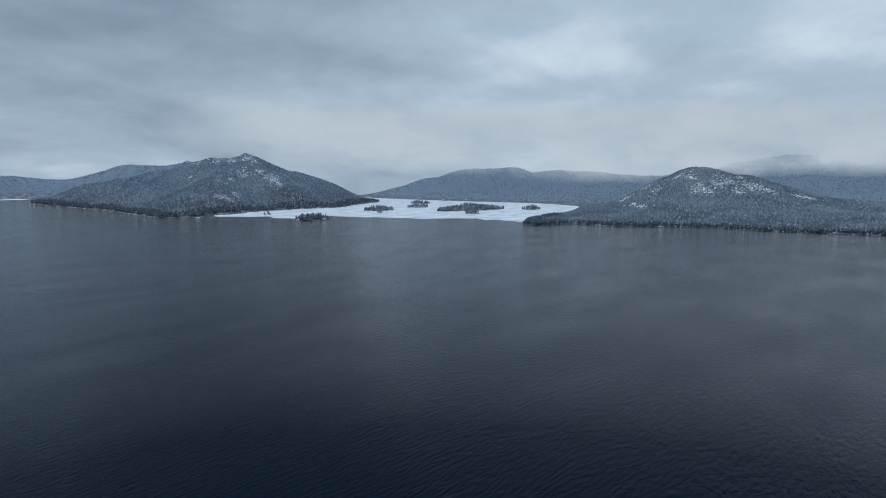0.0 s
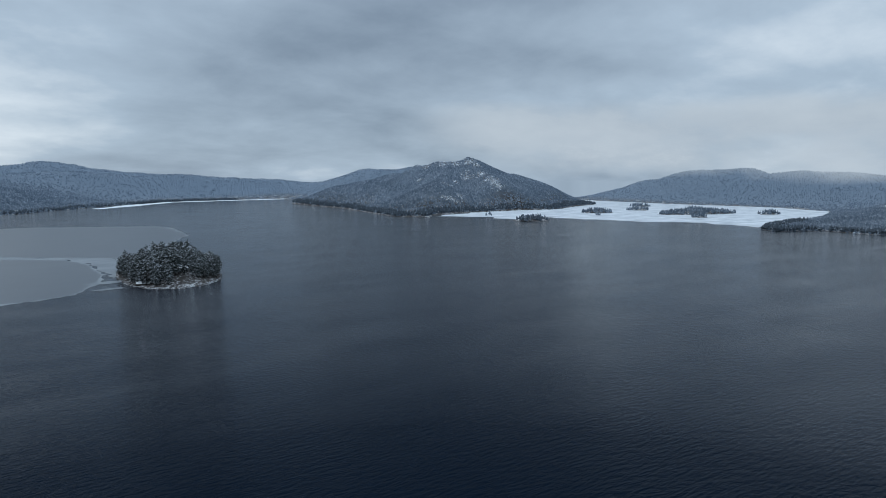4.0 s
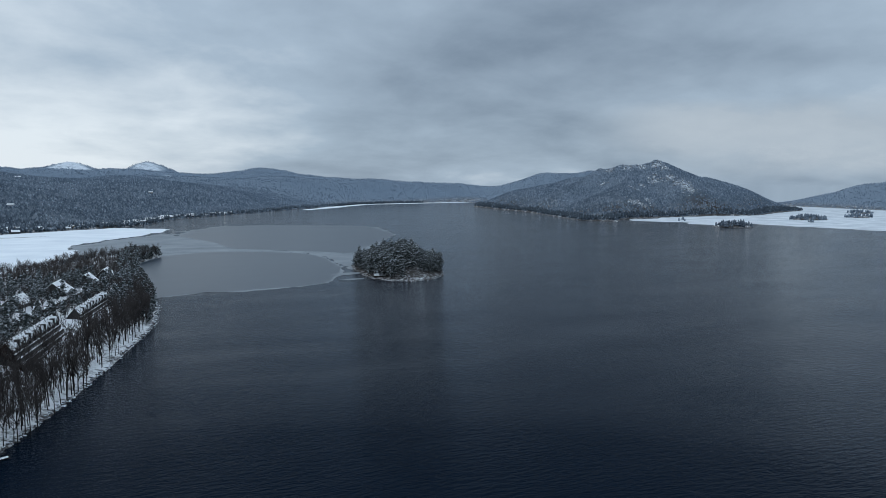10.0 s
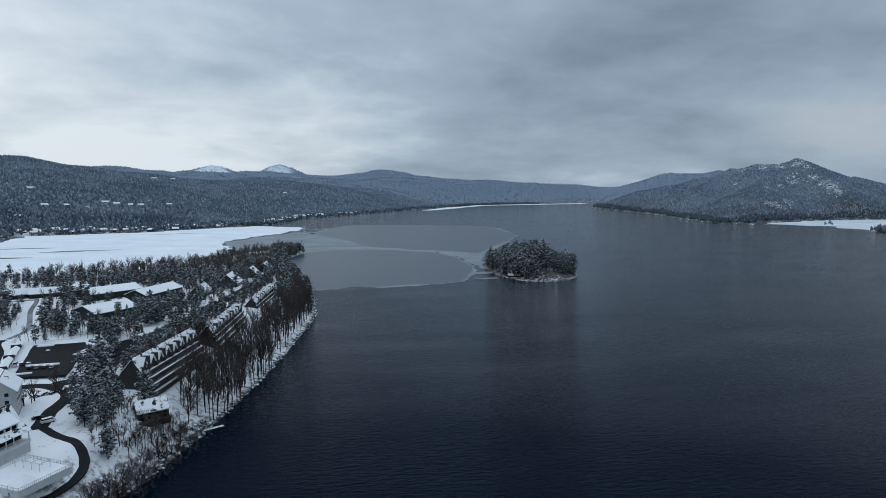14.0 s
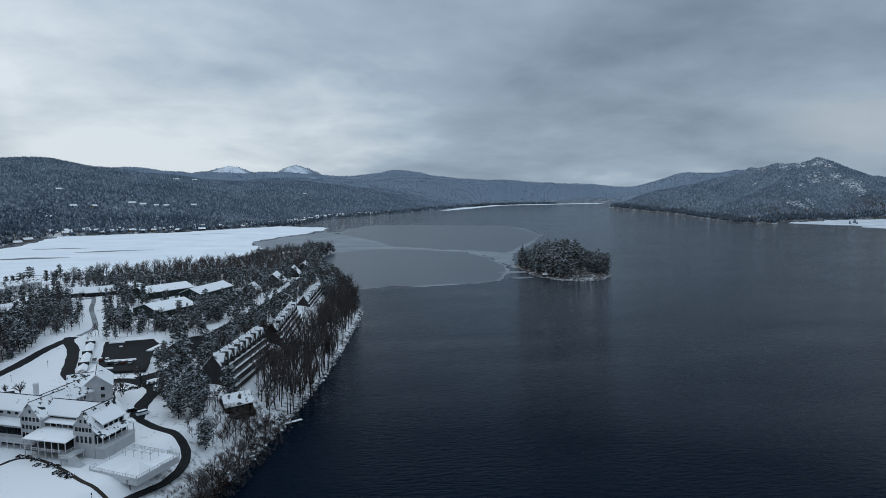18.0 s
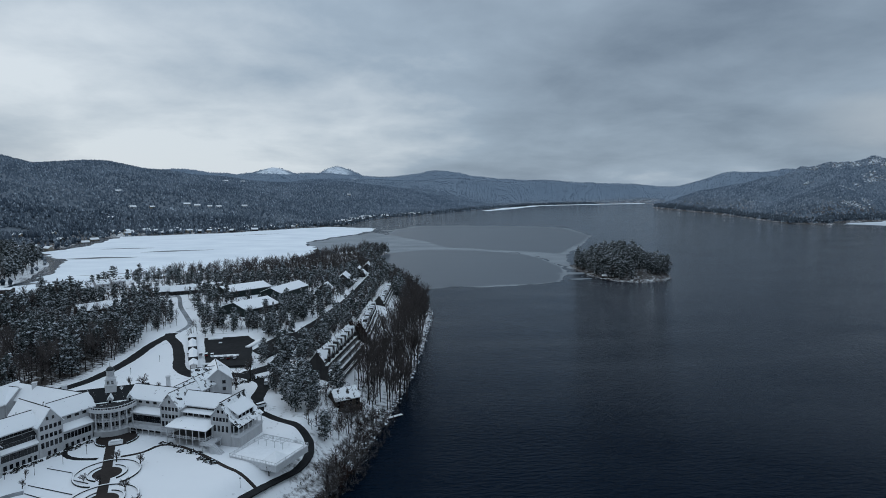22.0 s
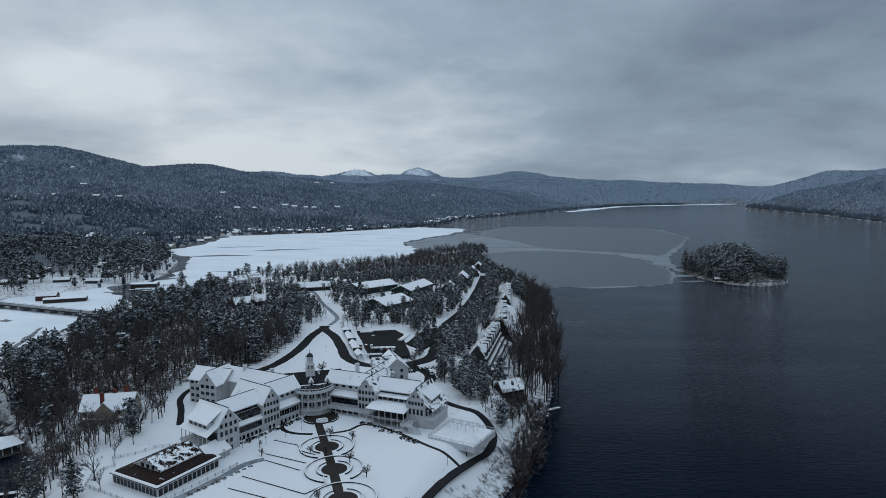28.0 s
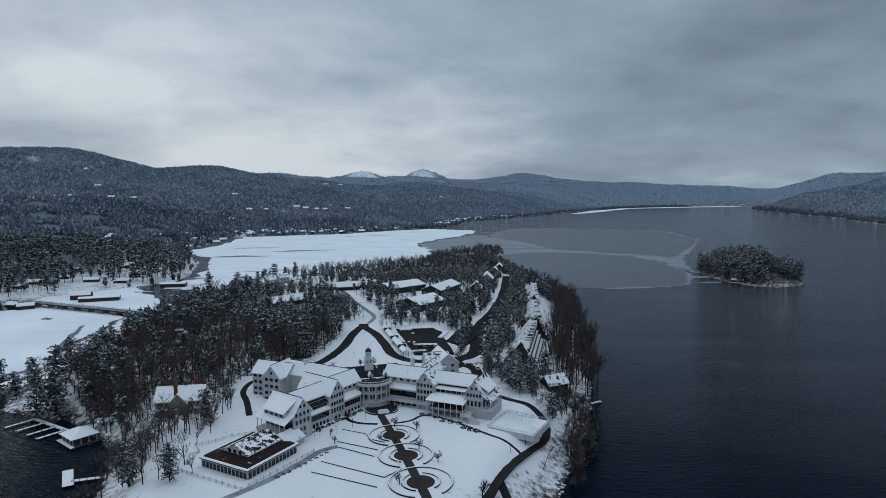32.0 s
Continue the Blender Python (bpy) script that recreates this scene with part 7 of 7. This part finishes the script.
def lodge(x, y, dx, dy, length, width, z0, tall, n_units, label):
    """A long shingled lodge: steep gable roof with dormers and chimneys, three stepped balcony tiers to the lake."""
    L = thing("lodge", flat_frame(x, y, dx, dy, z0), label, "lodge", "shingled lakeside lodges")
    h = width / 2
    tiers = [(0.40, 0.60), (0.58, 0.44), (0.76, 0.28), (0.94, 0.12)]
    prof = [(0, h, -3), (0, h, tall * 0.34), (0, 0, tall)]
    for f, q in tiers:
        prof += [(0, -h * f, tall * (q + 0.10)), (0, -h * f, tall * q)]
    prof += [(0, -h * 1.05, tall * 0.14), (0, -h * 1.05, -3)]
    bm = bmesh.new()
    prism(bm, prof, (length, 0, 0))
    part("wall", bm, M_GREYSHING, L)
    for a, b, za, zb in ((0.02, h + 0.7, tall, tall * 0.30), (-0.02, -h * 0.42, tall, tall * 0.70)):
        bm = bmesh.new()
        prism(bm, [(-0.5, a, za + 0.05), (-0.5, b, zb + 0.05), (-0.5, b, zb + 0.35), (-0.5, a, za + 0.35)], (length + 1.0, 0, 0))
        part("roof", bm, M_LODGEROOF, L)
    unit = length / n_units
    rng = random.Random(int(x * 10) + n_units)
    for i in range(n_units):
        x0 = unit * i
        for f, q in tiers:
            bm = bmesh.new()
            box(bm, x0 + 0.15, x0 + unit - 0.15, -h * f - h * 0.18, -h * f - 0.1, tall * q - 0.1, tall * q + 0.22)
            bmesh.ops.bevel(bm, geom=bm.edges[:], offset=0.06, segments=1, affect="EDGES")
            part("balcony", bm, M_SNOW, L, "snow-covered balcony")
            bm = bmesh.new()
            box(bm, x0 + 0.1, x0 + unit - 0.1, -h * f - h * 0.20, -h * f - h * 0.18, tall * q - 1.5, tall * q + 0.3)
            part("balcony_rail", bm, M_GREYSHING, L)
            bm = bmesh.new()
            box(bm, x0 + 0.7, x0 + unit - 0.7, -h * f - 0.06, -h * f + 0.05, tall * q + 0.3, tall * q + 2.0)
            part("glazing", bm, M_GLASS, L)
        # lakeward dormer with snow on its slopes
        bm = bmesh.new()
        low, wide = rng.uniform(0.0, 0.08), rng.uniform(0.2, 0.32)
        w0, w1, c = x0 + unit * (0.45 - wide), x0 + unit * (0.45 + wide), x0 + unit * 0.45
        prism(bm, [(w0, -h * 0.44, tall * 0.66), (w1, -h * 0.44, tall * 0.66), (w1, -h * 0.44, tall * (0.82 - low)), (c, -h * 0.44, tall * (0.98 - low)), (w0, -h * 0.44, tall * (0.82 - low))], (0, h * 0.44, 0))
        dorm = part("dormer", bm, M_GREYSHING, L, "shingled dormer")
        for s in (-1, 1):
            bm = bmesh.new()
            e = c + s * unit * (wide + 0.06)
            prism(bm, [(c, -h * 0.5, tall * (1.0 - low)), (e, -h * 0.5, tall * (0.79 - low)), (e, -h * 0.5, tall * (0.815 - low)), (c, -h * 0.5, tall * (1.025 - low))], (0, h * 0.62, 0))
            part("roof", bm, rng.choice((M_ROOF, M_ROOF, M_ROOFPATCH)), dorm)
        bm = bmesh.new()
        box(bm, x0 + unit * 0.8, x0 + unit * 1.0, -h * 0.5, -h * 0.2, tall * 0.6, tall * rng.uniform(0.93, 1.0))
        part("chimney", bm, M_GREYSHING, L, "square shingled chimney")
    # entrance porch on the landward side
    for k in range(2):
        bm = bmesh.new()
        xx = length * (0.22 + 0.5 * k)
        prism(bm, [(xx - 3, h - 0.5, 3.2), (xx + 3, h - 0.5, 3.2), (xx + 3, h + 5, 2.6), (xx - 3, h + 5, 2.6)], (0, 0, 0.35))
        part("porch_roof", bm, M_SNOW, L, "flat snowy porch roof")
    return L


lodge(-4.0, 321, 0.22, 0.975, 66, 20, 12.6, 19.0, 8, "long grey shingled lodge with snowy stepped balconies")
lodge(17, 402, 0.10, 0.995, 76, 18, 11.6, 17.6, 9, "long grey shingled lodge among bare trees")
lodge(32, 514, 0.12, 0.993, 74, 17, 9.8, 16.5, 9, "long grey shingled lodge near the point")
simple_house("lodge_cottage", -2, 636, 85, 24, 20, 4.0, 8.5, M_GREYSHING, M_ROOF, "steep-roofed shingled cottage under snow", group="shingled cottages")
simple_house("lodge_cottage", 22, 752, 85, 20, 16, 4.0, 8.0, M_GREYSHING, M_ROOFPATCH, "steep-roofed shingled cottage near the point", group="shingled cottages")
simple_house("lodge_cottage", 12, 700, 85, 18, 16, 4.0, 7.5, M_GREYSHING, M_ROOF, "shingled cottage between snowy pines", group="shingled cottages")
simple_house("lodge_cottage", -18, 575, 80, 22, 13, 4.0, 6.0, M_GREYSHING, M_ROOFPATCH, "shingled cottage beside the lane", group="shingled cottages")

# sports barns
simple_house("sports_barn", -52, 558, 65, 46, 20, 8.0, 4.0, M_GREEN, M_ROOF, "long dark green barn with a snow-covered roof", group="green sports barns", category="barn", wins=False)
simple_house("sports_barn", -94, 579, 42, 44, 28, 6.5, 3.6, M_GREEN, M_ROOF, "broad dark green hall with a snowy roof", group="green sports barns", category="barn", wins=False)
simple_house("sports_barn", -70, 492, 52, 34, 28, 6.0, 4.4, M_GREEN, M_ROOF, "wide pavilion with a smooth snowy roof", group="green sports barns", category="barn", wins=False)
simple_house("carriage_house", -192, 512, 42, 34, 13, 4.5, 4.2, M_WOOD, M_ROOF, "long dark wooden carriage house with snowy roof", category="barn")
for x, y, a, w, d in ((-150, 592, 20, 24, 14), (-128, 606, -10, 18, 13), (-172, 588, 30, 18, 12)):
    simple_house("cottage", x, y, a, w, d, 4.5, 4.0, M_DARK, M_ROOF, "low dark cottage under a snowy roof", group="north cottages")
for k in range(5):
    simple_house("townhouse", -278 + 11 * k, 612 + 11 * k, 38, 12, 12, 8.0, 3.5, M_WHITE, M_ROOFPATCH, "white stepped townhouse with small dark windows", group="white townhouses")


# ---------------------------------------------------------------- waterside
def dock(name, x, y, dx, dy, length, width, label, z=0.9, group="docks"):
    D = thing(name, flat_frame(x, y, dx, dy), label, "dock", group)
    n = max(2, int(length / 3))
    bm = bmesh.new()
    box(bm, 0, length, -width / 2 + 0.1, width / 2 - 0.1, z - 0.3, z - 0.06)
    part("frame", bm, M_WOOD, D)
    bm = bmesh.new()
    box(bm, 0, length, -width / 2, width / 2, z - 0.06, z + 0.08)
    bmesh.ops.bevel(bm, geom=bm.edges[:], offset=0.05, segments=1, affect="EDGES")
    part("snow_cover", bm, M_SNOW, D)
    for i in range(n + 1):
        for s in (-1, 1):
            bm = bmesh.new()
            tube(bm, (0, 0, -2.5), (0, 0, z + 0.7), 0.13, 0.12, 6)
            part("pile", bm, M_WOOD, D, matrix=pose(length * i / n, s * (width / 2 + 0.1), 0))
    return D


dock("dock", -270, 282, 0.86, -0.5, 34, 2.4, "snowy shore dock with finger piers")
for x, y in ((-269, 280), (-260, 275.5), (-251, 270), (-243, 265.5)):
    dock("dock", x, y, -0.55, -0.83, 13, 1.8, "narrow snow-covered finger pier")
dock("dock", -214, 221, 0.52, -0.85, 17, 4.2, "snowy head of the T-shaped pier")
dock("dock", -206, 211, 0.955, 0.3, 30, 2.2, "long walkway of the T-shaped pier")
dock("dock", 30, 300, 0.85, 0.5, 12, 2.0, "short weathered landing stage with leaning rails", 0.8)


def boat_pavilion():
    B = thing("boat_pavilion", flat_frame(-237, 253, 0.79, -0.61), "open white boat pavilion with a snowy hipped roof", "pavilion")
    I = pose(0, 0, 0)
    bm = bmesh.new()
    box(bm, -1.5, 15, -1.5, 13.5, 0.5, 0.95)
    part("deck", bm, M_DECK, B)
    bm = bmesh.new()
    box(bm, -1.5, 15, -1.5, 0.4, 0.95, 1.08)
    part("snow_cover", bm, M_SNOW, B)
    pts = [(0.3 + 12.4 * i / 3, y) for i in range(4) for y in (0.6, 11.4)] + [(0.3, 4.2), (0.3, 7.8), (12.7, 4.2), (12.7, 7.8)]
    posts(B, I, pts, 0.9, 4.4, 0.2)
    bm = bmesh.new()
    low = [bm.verts.new(p) for p in ((-0.9, -0.6, 4.3), (13.9, -0.6, 4.3), (13.9, 12.6, 4.3), (-0.9, 12.6, 4.3))]
    hi = [bm.verts.new(p) for p in ((4.5, 6, 7.0), (8.5, 6, 7.0))]
    for f in ((low[0], low[1], hi[1], hi[0]), (low[1], low[2], hi[1]), (low[2], low[3], hi[0], hi[1]), (low[3], low[0], hi[0]), (low[3], low[2], low[1], low[0])):
        bm.faces.new(f)
    part("roof", bm, M_ROOF, B)
    for y in (0.6, 11.4):
        bm = bmesh.new()
        box(bm, 0, 13, y - 0.12, y + 0.12, 3.7, 4.3)
        part("beam", bm, M_TRIM, B)


boat_pavilion()
simple_house("boat_shed", -222, 268, 20, 8, 5, 2.6, 1.0, M_WHITE, M_ROOF, "small white boat shed by the docks", category="shed")


def build_bridge():
    a, b = Vector((-352, 552)), Vector((-498, 612))
    d = b - a
    L = d.length
    B = thing("bridge", flat_frame(a.x, a.y, d.x, d.y), "low dark road bridge with pale railings over the frozen channel", "bridge")
    I = pose(0, 0, 0)
    bm = bmesh.new()
    box(bm, 0, L, -4.5, 4.5, 3.4, 4.4)
    part("deck", bm, M_DARK, B)
    bm = bmesh.new()
    box(bm, 0, L, -4.0, 4.0, 4.4, 4.5)
    part("roadway", bm, M_WORN, B)
    for s in (-1, 1):
        railing(B, I, [(0, 4.3 * s), (L, 4.3 * s)], 4.4, 1.1, 1.6, M_STONE)
    for i in range(1, 8):
        bm = bmesh.new()
        box(bm, L * i / 8 - 0.6, L * i / 8 + 0.6, -4, 4, -3, 3.45)
        part("pier", bm, M_STONE, B)


build_bridge()
strip("road", [(-350, 551), (-320, 540), (-285, 545), (-240, 560), (-190, 565), (-150, 575)], 5.5, M_WORN, "snowy lane from the bridge")
simple_house("boathouse", -458, 646, 15, 20, 12, 5, 3.5, M_RED, M_ROOF, "barn-red boathouse with snow on the roof", z=0.7, group="village boathouses", category="boathouse")
simple_house("boathouse", -432, 636, 20, 40, 12, 3.6, 1.0, M_WOOD, M_ROOF, "long low boathouse with a flat snowy roof", z=0.6, group="village boathouses", category="boathouse")
simple_house("boathouse", -392, 732, 8, 30, 13, 4.4, 1.2, M_WOOD, M_ROOF, "dark boathouse on the frozen channel", z=0.3, group="village boathouses", category="boathouse")
for x, y, a, L in ((-380, 700, 10, 40), (-400, 708, 12, 36), (-420, 690, 5, 30), (-372, 742, 8, 34)):
    dock("dock", x, y, math.cos(radians(a)), math.sin(radians(a)), L * 0.7, 2.4, "low snowy village dock on piles", group="village docks")

for k, (x, y) in enumerate([(-565, 724), (-550, 733), (-549, 761), (-563, 698), (-506, 750), (-500, 596), (-483, 590), (-465, 748), (-567, 813)]):
    low = inside(MAINLAND, x, y)[0] < 4
    simple_house("boathouse" if low else "house", x, y, (18, -12, 30, 8)[k % 4], (15, 18, 12)[k % 3], 9, 3.6, 2.4, (M_WOOD, M_GREYSHING, M_WOOD)[k % 3], M_ROOF, "low dark %s under snow by the bridge" % ("boathouse" if low else "house"), z=0.6 if low else None, group="houses by the bridge", category="boathouse" if low else "house")

# small island house and its landing
simple_house("island_house", 377, 772, 20, 12, 8, 5, 3, M_WOOD, M_ROOF, "small dark house with a snowy roof among pines")
boat = simple_house("island_boathouse", 331, 752, -25, 14, 9, 2.6, 1.8, M_WOOD, M_ROOF, "low snow-roofed boathouse at the island shore", z=0.7, category="boathouse")
dock("dock", 318, 746, 0.9, -0.42, 16, 2.0, "snowy landing stage on the island")


def rocks(name, line, count, spread, size, label, seed):
    """Snow-capped boulders along a shore, joined."""
    rng = np.random.default_rng(seed)
    vs, ts = [], []
    pts = np.array(line, float)
    seg = np.hypot(*np.diff(pts, axis=0).T)
    cum = np.concatenate([[0], np.cumsum(seg)])
    for k in range(count):
        s = rng.uniform(0, cum[-1])
        i = min(np.searchsorted(cum, s) - 1, len(seg) - 1)
        i = max(i, 0)
        q = (s - cum[i]) / seg[i]
        c = pts[i] + (pts[i + 1] - pts[i]) * q + rng.normal(0, spread, 2)
        r = rng.uniform(*size)
        n = 6
        a = np.linspace(0, 6.283, n, endpoint=False) + rng.uniform(0, 6)
        z0 = max(height(c[0], c[1]), -0.2)
        lo = np.stack([c[0] + r * 1.1 * np.cos(a) * rng.uniform(0.7, 1.2, n), c[1] + r * 1.1 * np.sin(a) * rng.uniform(0.7, 1.2, n), np.full(n, z0 - 0.4)], -1)
        hi = np.stack([c[0] + r * 0.8 * np.cos(a + 0.3) * rng.uniform(0.6, 1.2, n), c[1] + r * 0.8 * np.sin(a + 0.3) * rng.uniform(0.6, 1.2, n), z0 + r * rng.uniform(0.35, 0.7, n)], -1)
        top = np.array([[c[0], c[1], z0 + r * 0.75]])
        b = len(vs) * (2 * n + 1)
        vs.append(np.concatenate([lo, hi, top]))
        for j in range(n):
            j2 = (j + 1) % n
            ts += [(b + j, b + j2, b + n + j2), (b + j, b + n + j2, b + n + j), (b + n + j, b + n + j2, b + 2 * n)]
    me = raw_mesh(name, np.concatenate(vs), np.array(ts), [M_SHORE])
    return tagged(new(name, me), label, "rocks", kind="stuff")


M_SHORE = snowy("shore_rock", (0.05, 0.05, 0.052), (0.16, 0.16, 0.165), 0.8, 0.62, 0.25, grain=1.2)
rocks("shore_rocks", HOTEL_ISLAND[:12], 520, 1.0, (0.4, 1.3), "snow-capped boulders along the island's lake shore", 71)
rocks("shore_rocks", HOTEL_ISLAND[24:33], 160, 1.0, (0.4, 1.2), "snow-capped boulders along the western bay", 72)
rocks("shore_rocks", SMALL_ISLAND[1:9], 110, 0.8, (0.4, 1.1), "snow-capped ledges round the small island", 73)

# ---------------------------------------------------------------- village and hillside houses
VILLAGE = [(-694, 936), (-693, 1152), (-776, 1298), (-733, 1203), (-682, 1467), (-622, 1368), (-718, 1394), (-658, 1723), (-595, 1578), (-567, 1585), (-533, 1614), (-481, 1601), (-470, 1648), (-433, 1619), (-329, 1638), (-281, 1686), (-249, 1755), (-193, 1785), (0, 2150), (22, 2244), (295, 2654), (-767, 1270), (-619, 1199), (-597, 1215), (-572, 1215), (-629, 1103), (-520, 870), (-470, 790), (-577, 1378), (-580, 1428)]
HILLSIDE = [(-1154, 1560), (-1076, 1494), (-1085, 1597), (-1045, 1593), (-968, 1664), (-928, 1705), (-1226, 1998), (-1109, 1851), (-735, 1979), (-643, 1833), (-599, 1858), (-521, 1932), (-494, 1938), (-462, 1955), (-440, 1975), (-377, 2055), (-570, 2664), (-522, 2776), (-63, 2709)]
rng = random.Random(404)
for places, group, up in ((VILLAGE, "village houses", 0.0), (HILLSIDE, "hillside houses", 1.6)):
    for x, y in places:
        w = rng.uniform(11, 18) if up == 0 else rng.uniform(13, 22)
        wall = rng.choice((M_WHITE, M_WOOD, M_TAN, M_GREYSHING) if up == 0 else (M_WHITE, M_TAN))
        name = {M_WHITE: "white", M_WOOD: "brown", M_TAN: "tan", M_GREYSHING: "grey"}[wall]
        simple_house("house", x, y, rng.uniform(-40, 60), w, rng.uniform(8, 11), rng.uniform(4.5, 6.5) * (1 if up == 0 else 0.7), rng.uniform(2.5, 4), wall, M_ROOF, name + " wooden house with snow on its roof", group=group)
for k in range(76):
    # more roofs along the shore road
    q = rng.uniform(0, 1)
    i = rng.randrange(12, 19)
    (ax, ay), (bx, by) = MAINLAND[i], MAINLAND[i + 1]
    x, y = ax + (bx - ax) * q, ay + (by - ay) * q
    d = rng.uniform(14, 60)
    L = math.hypot(bx - ax, by - ay)
    x, y = x - (by - ay) / L * d, y + (bx - ax) / L * d
    if inside(MAINLAND, x, y)[0] < 8:
        continue
    wall = rng.choice((M_WHITE, M_WOOD, M_TAN, M_GREYSHING))
    name = {M_WHITE: "white", M_WOOD: "brown", M_TAN: "tan", M_GREYSHING: "grey"}[wall]
    simple_house("house", x, y, rng.uniform(-40, 60), rng.uniform(9, 15), rng.uniform(7, 9), rng.uniform(3.5, 6), rng.uniform(2, 3.5), wall, M_ROOF, name + " shore house with snow on its roof", group="village houses", wins=k < 38)


# ---------------------------------------------------------------- cars, lamps, posts
CAR_PAINTS = [(plain("car_paint_" + n, a, b, 2.0, 0.3, 0.2), n) for n, a, b in (("white", (0.6, 0.62, 0.64), (0.7, 0.72, 0.74)), ("black", (0.01, 0.01, 0.012), (0.025, 0.025, 0.028)), ("silver", (0.25, 0.26, 0.27), (0.34, 0.35, 0.36)), ("red", (0.16, 0.015, 0.015), (0.22, 0.03, 0.03)))]
M_TYRE = plain("tyre_rubber", (0.01, 0.01, 0.01), (0.025, 0.025, 0.025), 5.0, 0.8)


def car(x, y, turn, k, z=None, van=False):
    paint, name = CAR_PAINTS[k % 4]
    kind = "van" if van else "car"
    C = thing("parked_" + kind, pose(x, y, (height(x, y) + 0.12) if z is None else z, 0, 0, turn), name + " parked " + kind + " with snow on its roof", kind, "parked cars")
    L, W, H = (5.4, 2.0, 1.5) if van else (4.6, 1.85, 0.95)
    bm = bmesh.new()
    box(bm, -L / 2, L / 2, -W / 2, W / 2, 0.3, H)
    bmesh.ops.bevel(bm, geom=bm.edges[:], offset=0.16, segments=2, affect="EDGES")
    part("body", bm, paint, C)
    bm = bmesh.new()
    a, b = (-L * 0.46, L * 0.3) if van else (-L * 0.36, L * 0.22)
    prism(bm, [(a, -W * 0.45, H), (b + 0.5, -W * 0.45, H), (b, -W * 0.42, H + 0.62), (a + 0.3, -W * 0.42, H + 0.62)], (0, W * 0.88, 0))
    part("glazing", bm, M_GLASS, C)
    bm = bmesh.new()
    box(bm, a + 0.28, b + 0.02, -W * 0.43, W * 0.43, H + 0.6, H + 0.72)
    part("roof", bm, M_SNOW, C, "snow on the roof")
    for sx in (-1, 1):
        for sy in (-1, 1):
            bm = bmesh.new()
            tube(bm, (0, -0.11, 0), (0, 0.11, 0), 0.33, 0.33, 12)
            part("wheel", bm, M_TYRE, C, matrix=pose(sx * L * 0.31, sy * (W / 2 - 0.08), 0.33))


PLOT = height(-66, 390) + 0.57
for k in range(9):
    car(-84 + 3.6 * k, 371 - 1.0 * k if k < 5 else 360, 100, k, PLOT)
for k in range(7):
    car(-20 + 1.4 * k, 372 + 13 * k, 5, k + 1)
car(-27, 283, 40, 0, van=True)
car(-30, 316, 95, 0, van=True)
car(-33, 288, 30, 1)
car(-120, 270, 10, 2)
car(-126, 258, 5, 3)


def lamp_post(x, y):
    Lp = thing("lamp_post", pose(x, y, height(x, y)), "dark slim lamp post in the snow", "lamp post", "garden lamp posts")
    bm = bmesh.new()
    tube(bm, (0, 0, -0.3), (0, 0, 3.2), 0.08, 0.06, 6)
    part("pole", bm, M_DARK, Lp)
    bm = bmesh.new()
    tube(bm, (0, 0, 3.2), (0, 0, 3.7), 0.16, 0.22, 6)
    tube(bm, (0, 0, 3.7), (0, 0, 3.95), 0.26, 0.05, 6)
    part("lantern", bm, M_DARK, Lp)


for x, y in ((-102, 232), (-97, 224), (-106, 222), (-91, 232), (-86, 240), (-110, 212), (-116, 300), (-106, 340), (-98, 362), (-124, 380), (-60, 340), (-50, 320), (-14, 226), (-22, 210), (6, 232)):
    lamp_post(x, y)
g = thing("fence", pose(0, 0, 0), "low wooden post fence along the lakeside drive", "fence")
for k in range(16):
    q = k / 15
    x, y = -10 + 12 * q, 212 + 26 * q + 4 * math.sin(q * 3)
    bm = bmesh.new()
    box(bm, -0.1, 0.1, -0.1, 0.1, -0.3, 1.0)
    part("post", bm, M_WOOD, g, matrix=pose(x + 2.2, y, height(x + 2.2, y)))


def covered_walk(ax, ay, bx, by):
    """A long low roofed walk on posts, snow along its ridge."""
    L = math.hypot(bx - ax, by - ay)
    W = thing("covered_walk", flat_frame(ax, ay, bx - ax, by - ay, height((ax + bx) / 2, (ay + by) / 2) - 0.2), "long low covered walk with a snowy gabled roof", "covered walk")
    I = pose(0, 0, 0)
    n = int(L / 5)
    posts(W, I, [(L * i / n, s * 1.6) for i in range(n + 1) for s in (-1, 1)], -0.8, 2.6, 0.14, "post", M_DARK)
    for s in (-1, 1):
        bm = bmesh.new()
        prism(bm, [(0, 0, 3.7), (0, s * 2.3, 2.5), (0, s * 2.3, 2.8), (0, 0, 4.0)], (L, 0, 0))
        part("roof", bm, M_ROOF, W)
    for k in range(3):
        bm = bmesh.new()
        x = L * (k + 0.5) / 3
        prism(bm, [(x - 2.2, -2.6, 2.6), (x + 2.2, -2.6, 2.6), (x, -2.6, 4.4)], (0, 5.2, 0))
        part("cross_gable", bm, M_DARK, W, "small dark cross gable")


covered_walk(-73.5, 342, -94, 414)
rng = random.Random(15)
for k in range(9):
    shrub(-47 + 1.6 * k + rng.uniform(-0.5, 0.5), 318 + 1.0 * k + rng.uniform(-1.5, 1.5), rng.uniform(0.8, 1.5), rng)
for k in range(4):
    hb = thing("clipped_hedge", pose(-37 + 2.4 * k, 326 + 0.8 * k, height(-37 + 2.4 * k, 326 + 0.8 * k), 0, 0, 100 - 8 * k), "short clipped hedge in the snowy forecourt island", "hedge", "forecourt hedges")
    bm = bmesh.new()
    box(bm, -2.6, 2.6, -0.4, 0.4, -0.3, 0.8)
    bmesh.ops.bevel(bm, geom=bm.edges[:], offset=0.15, segments=2, affect="EDGES")
    part("foliage", bm, M_SHRUB, hb)
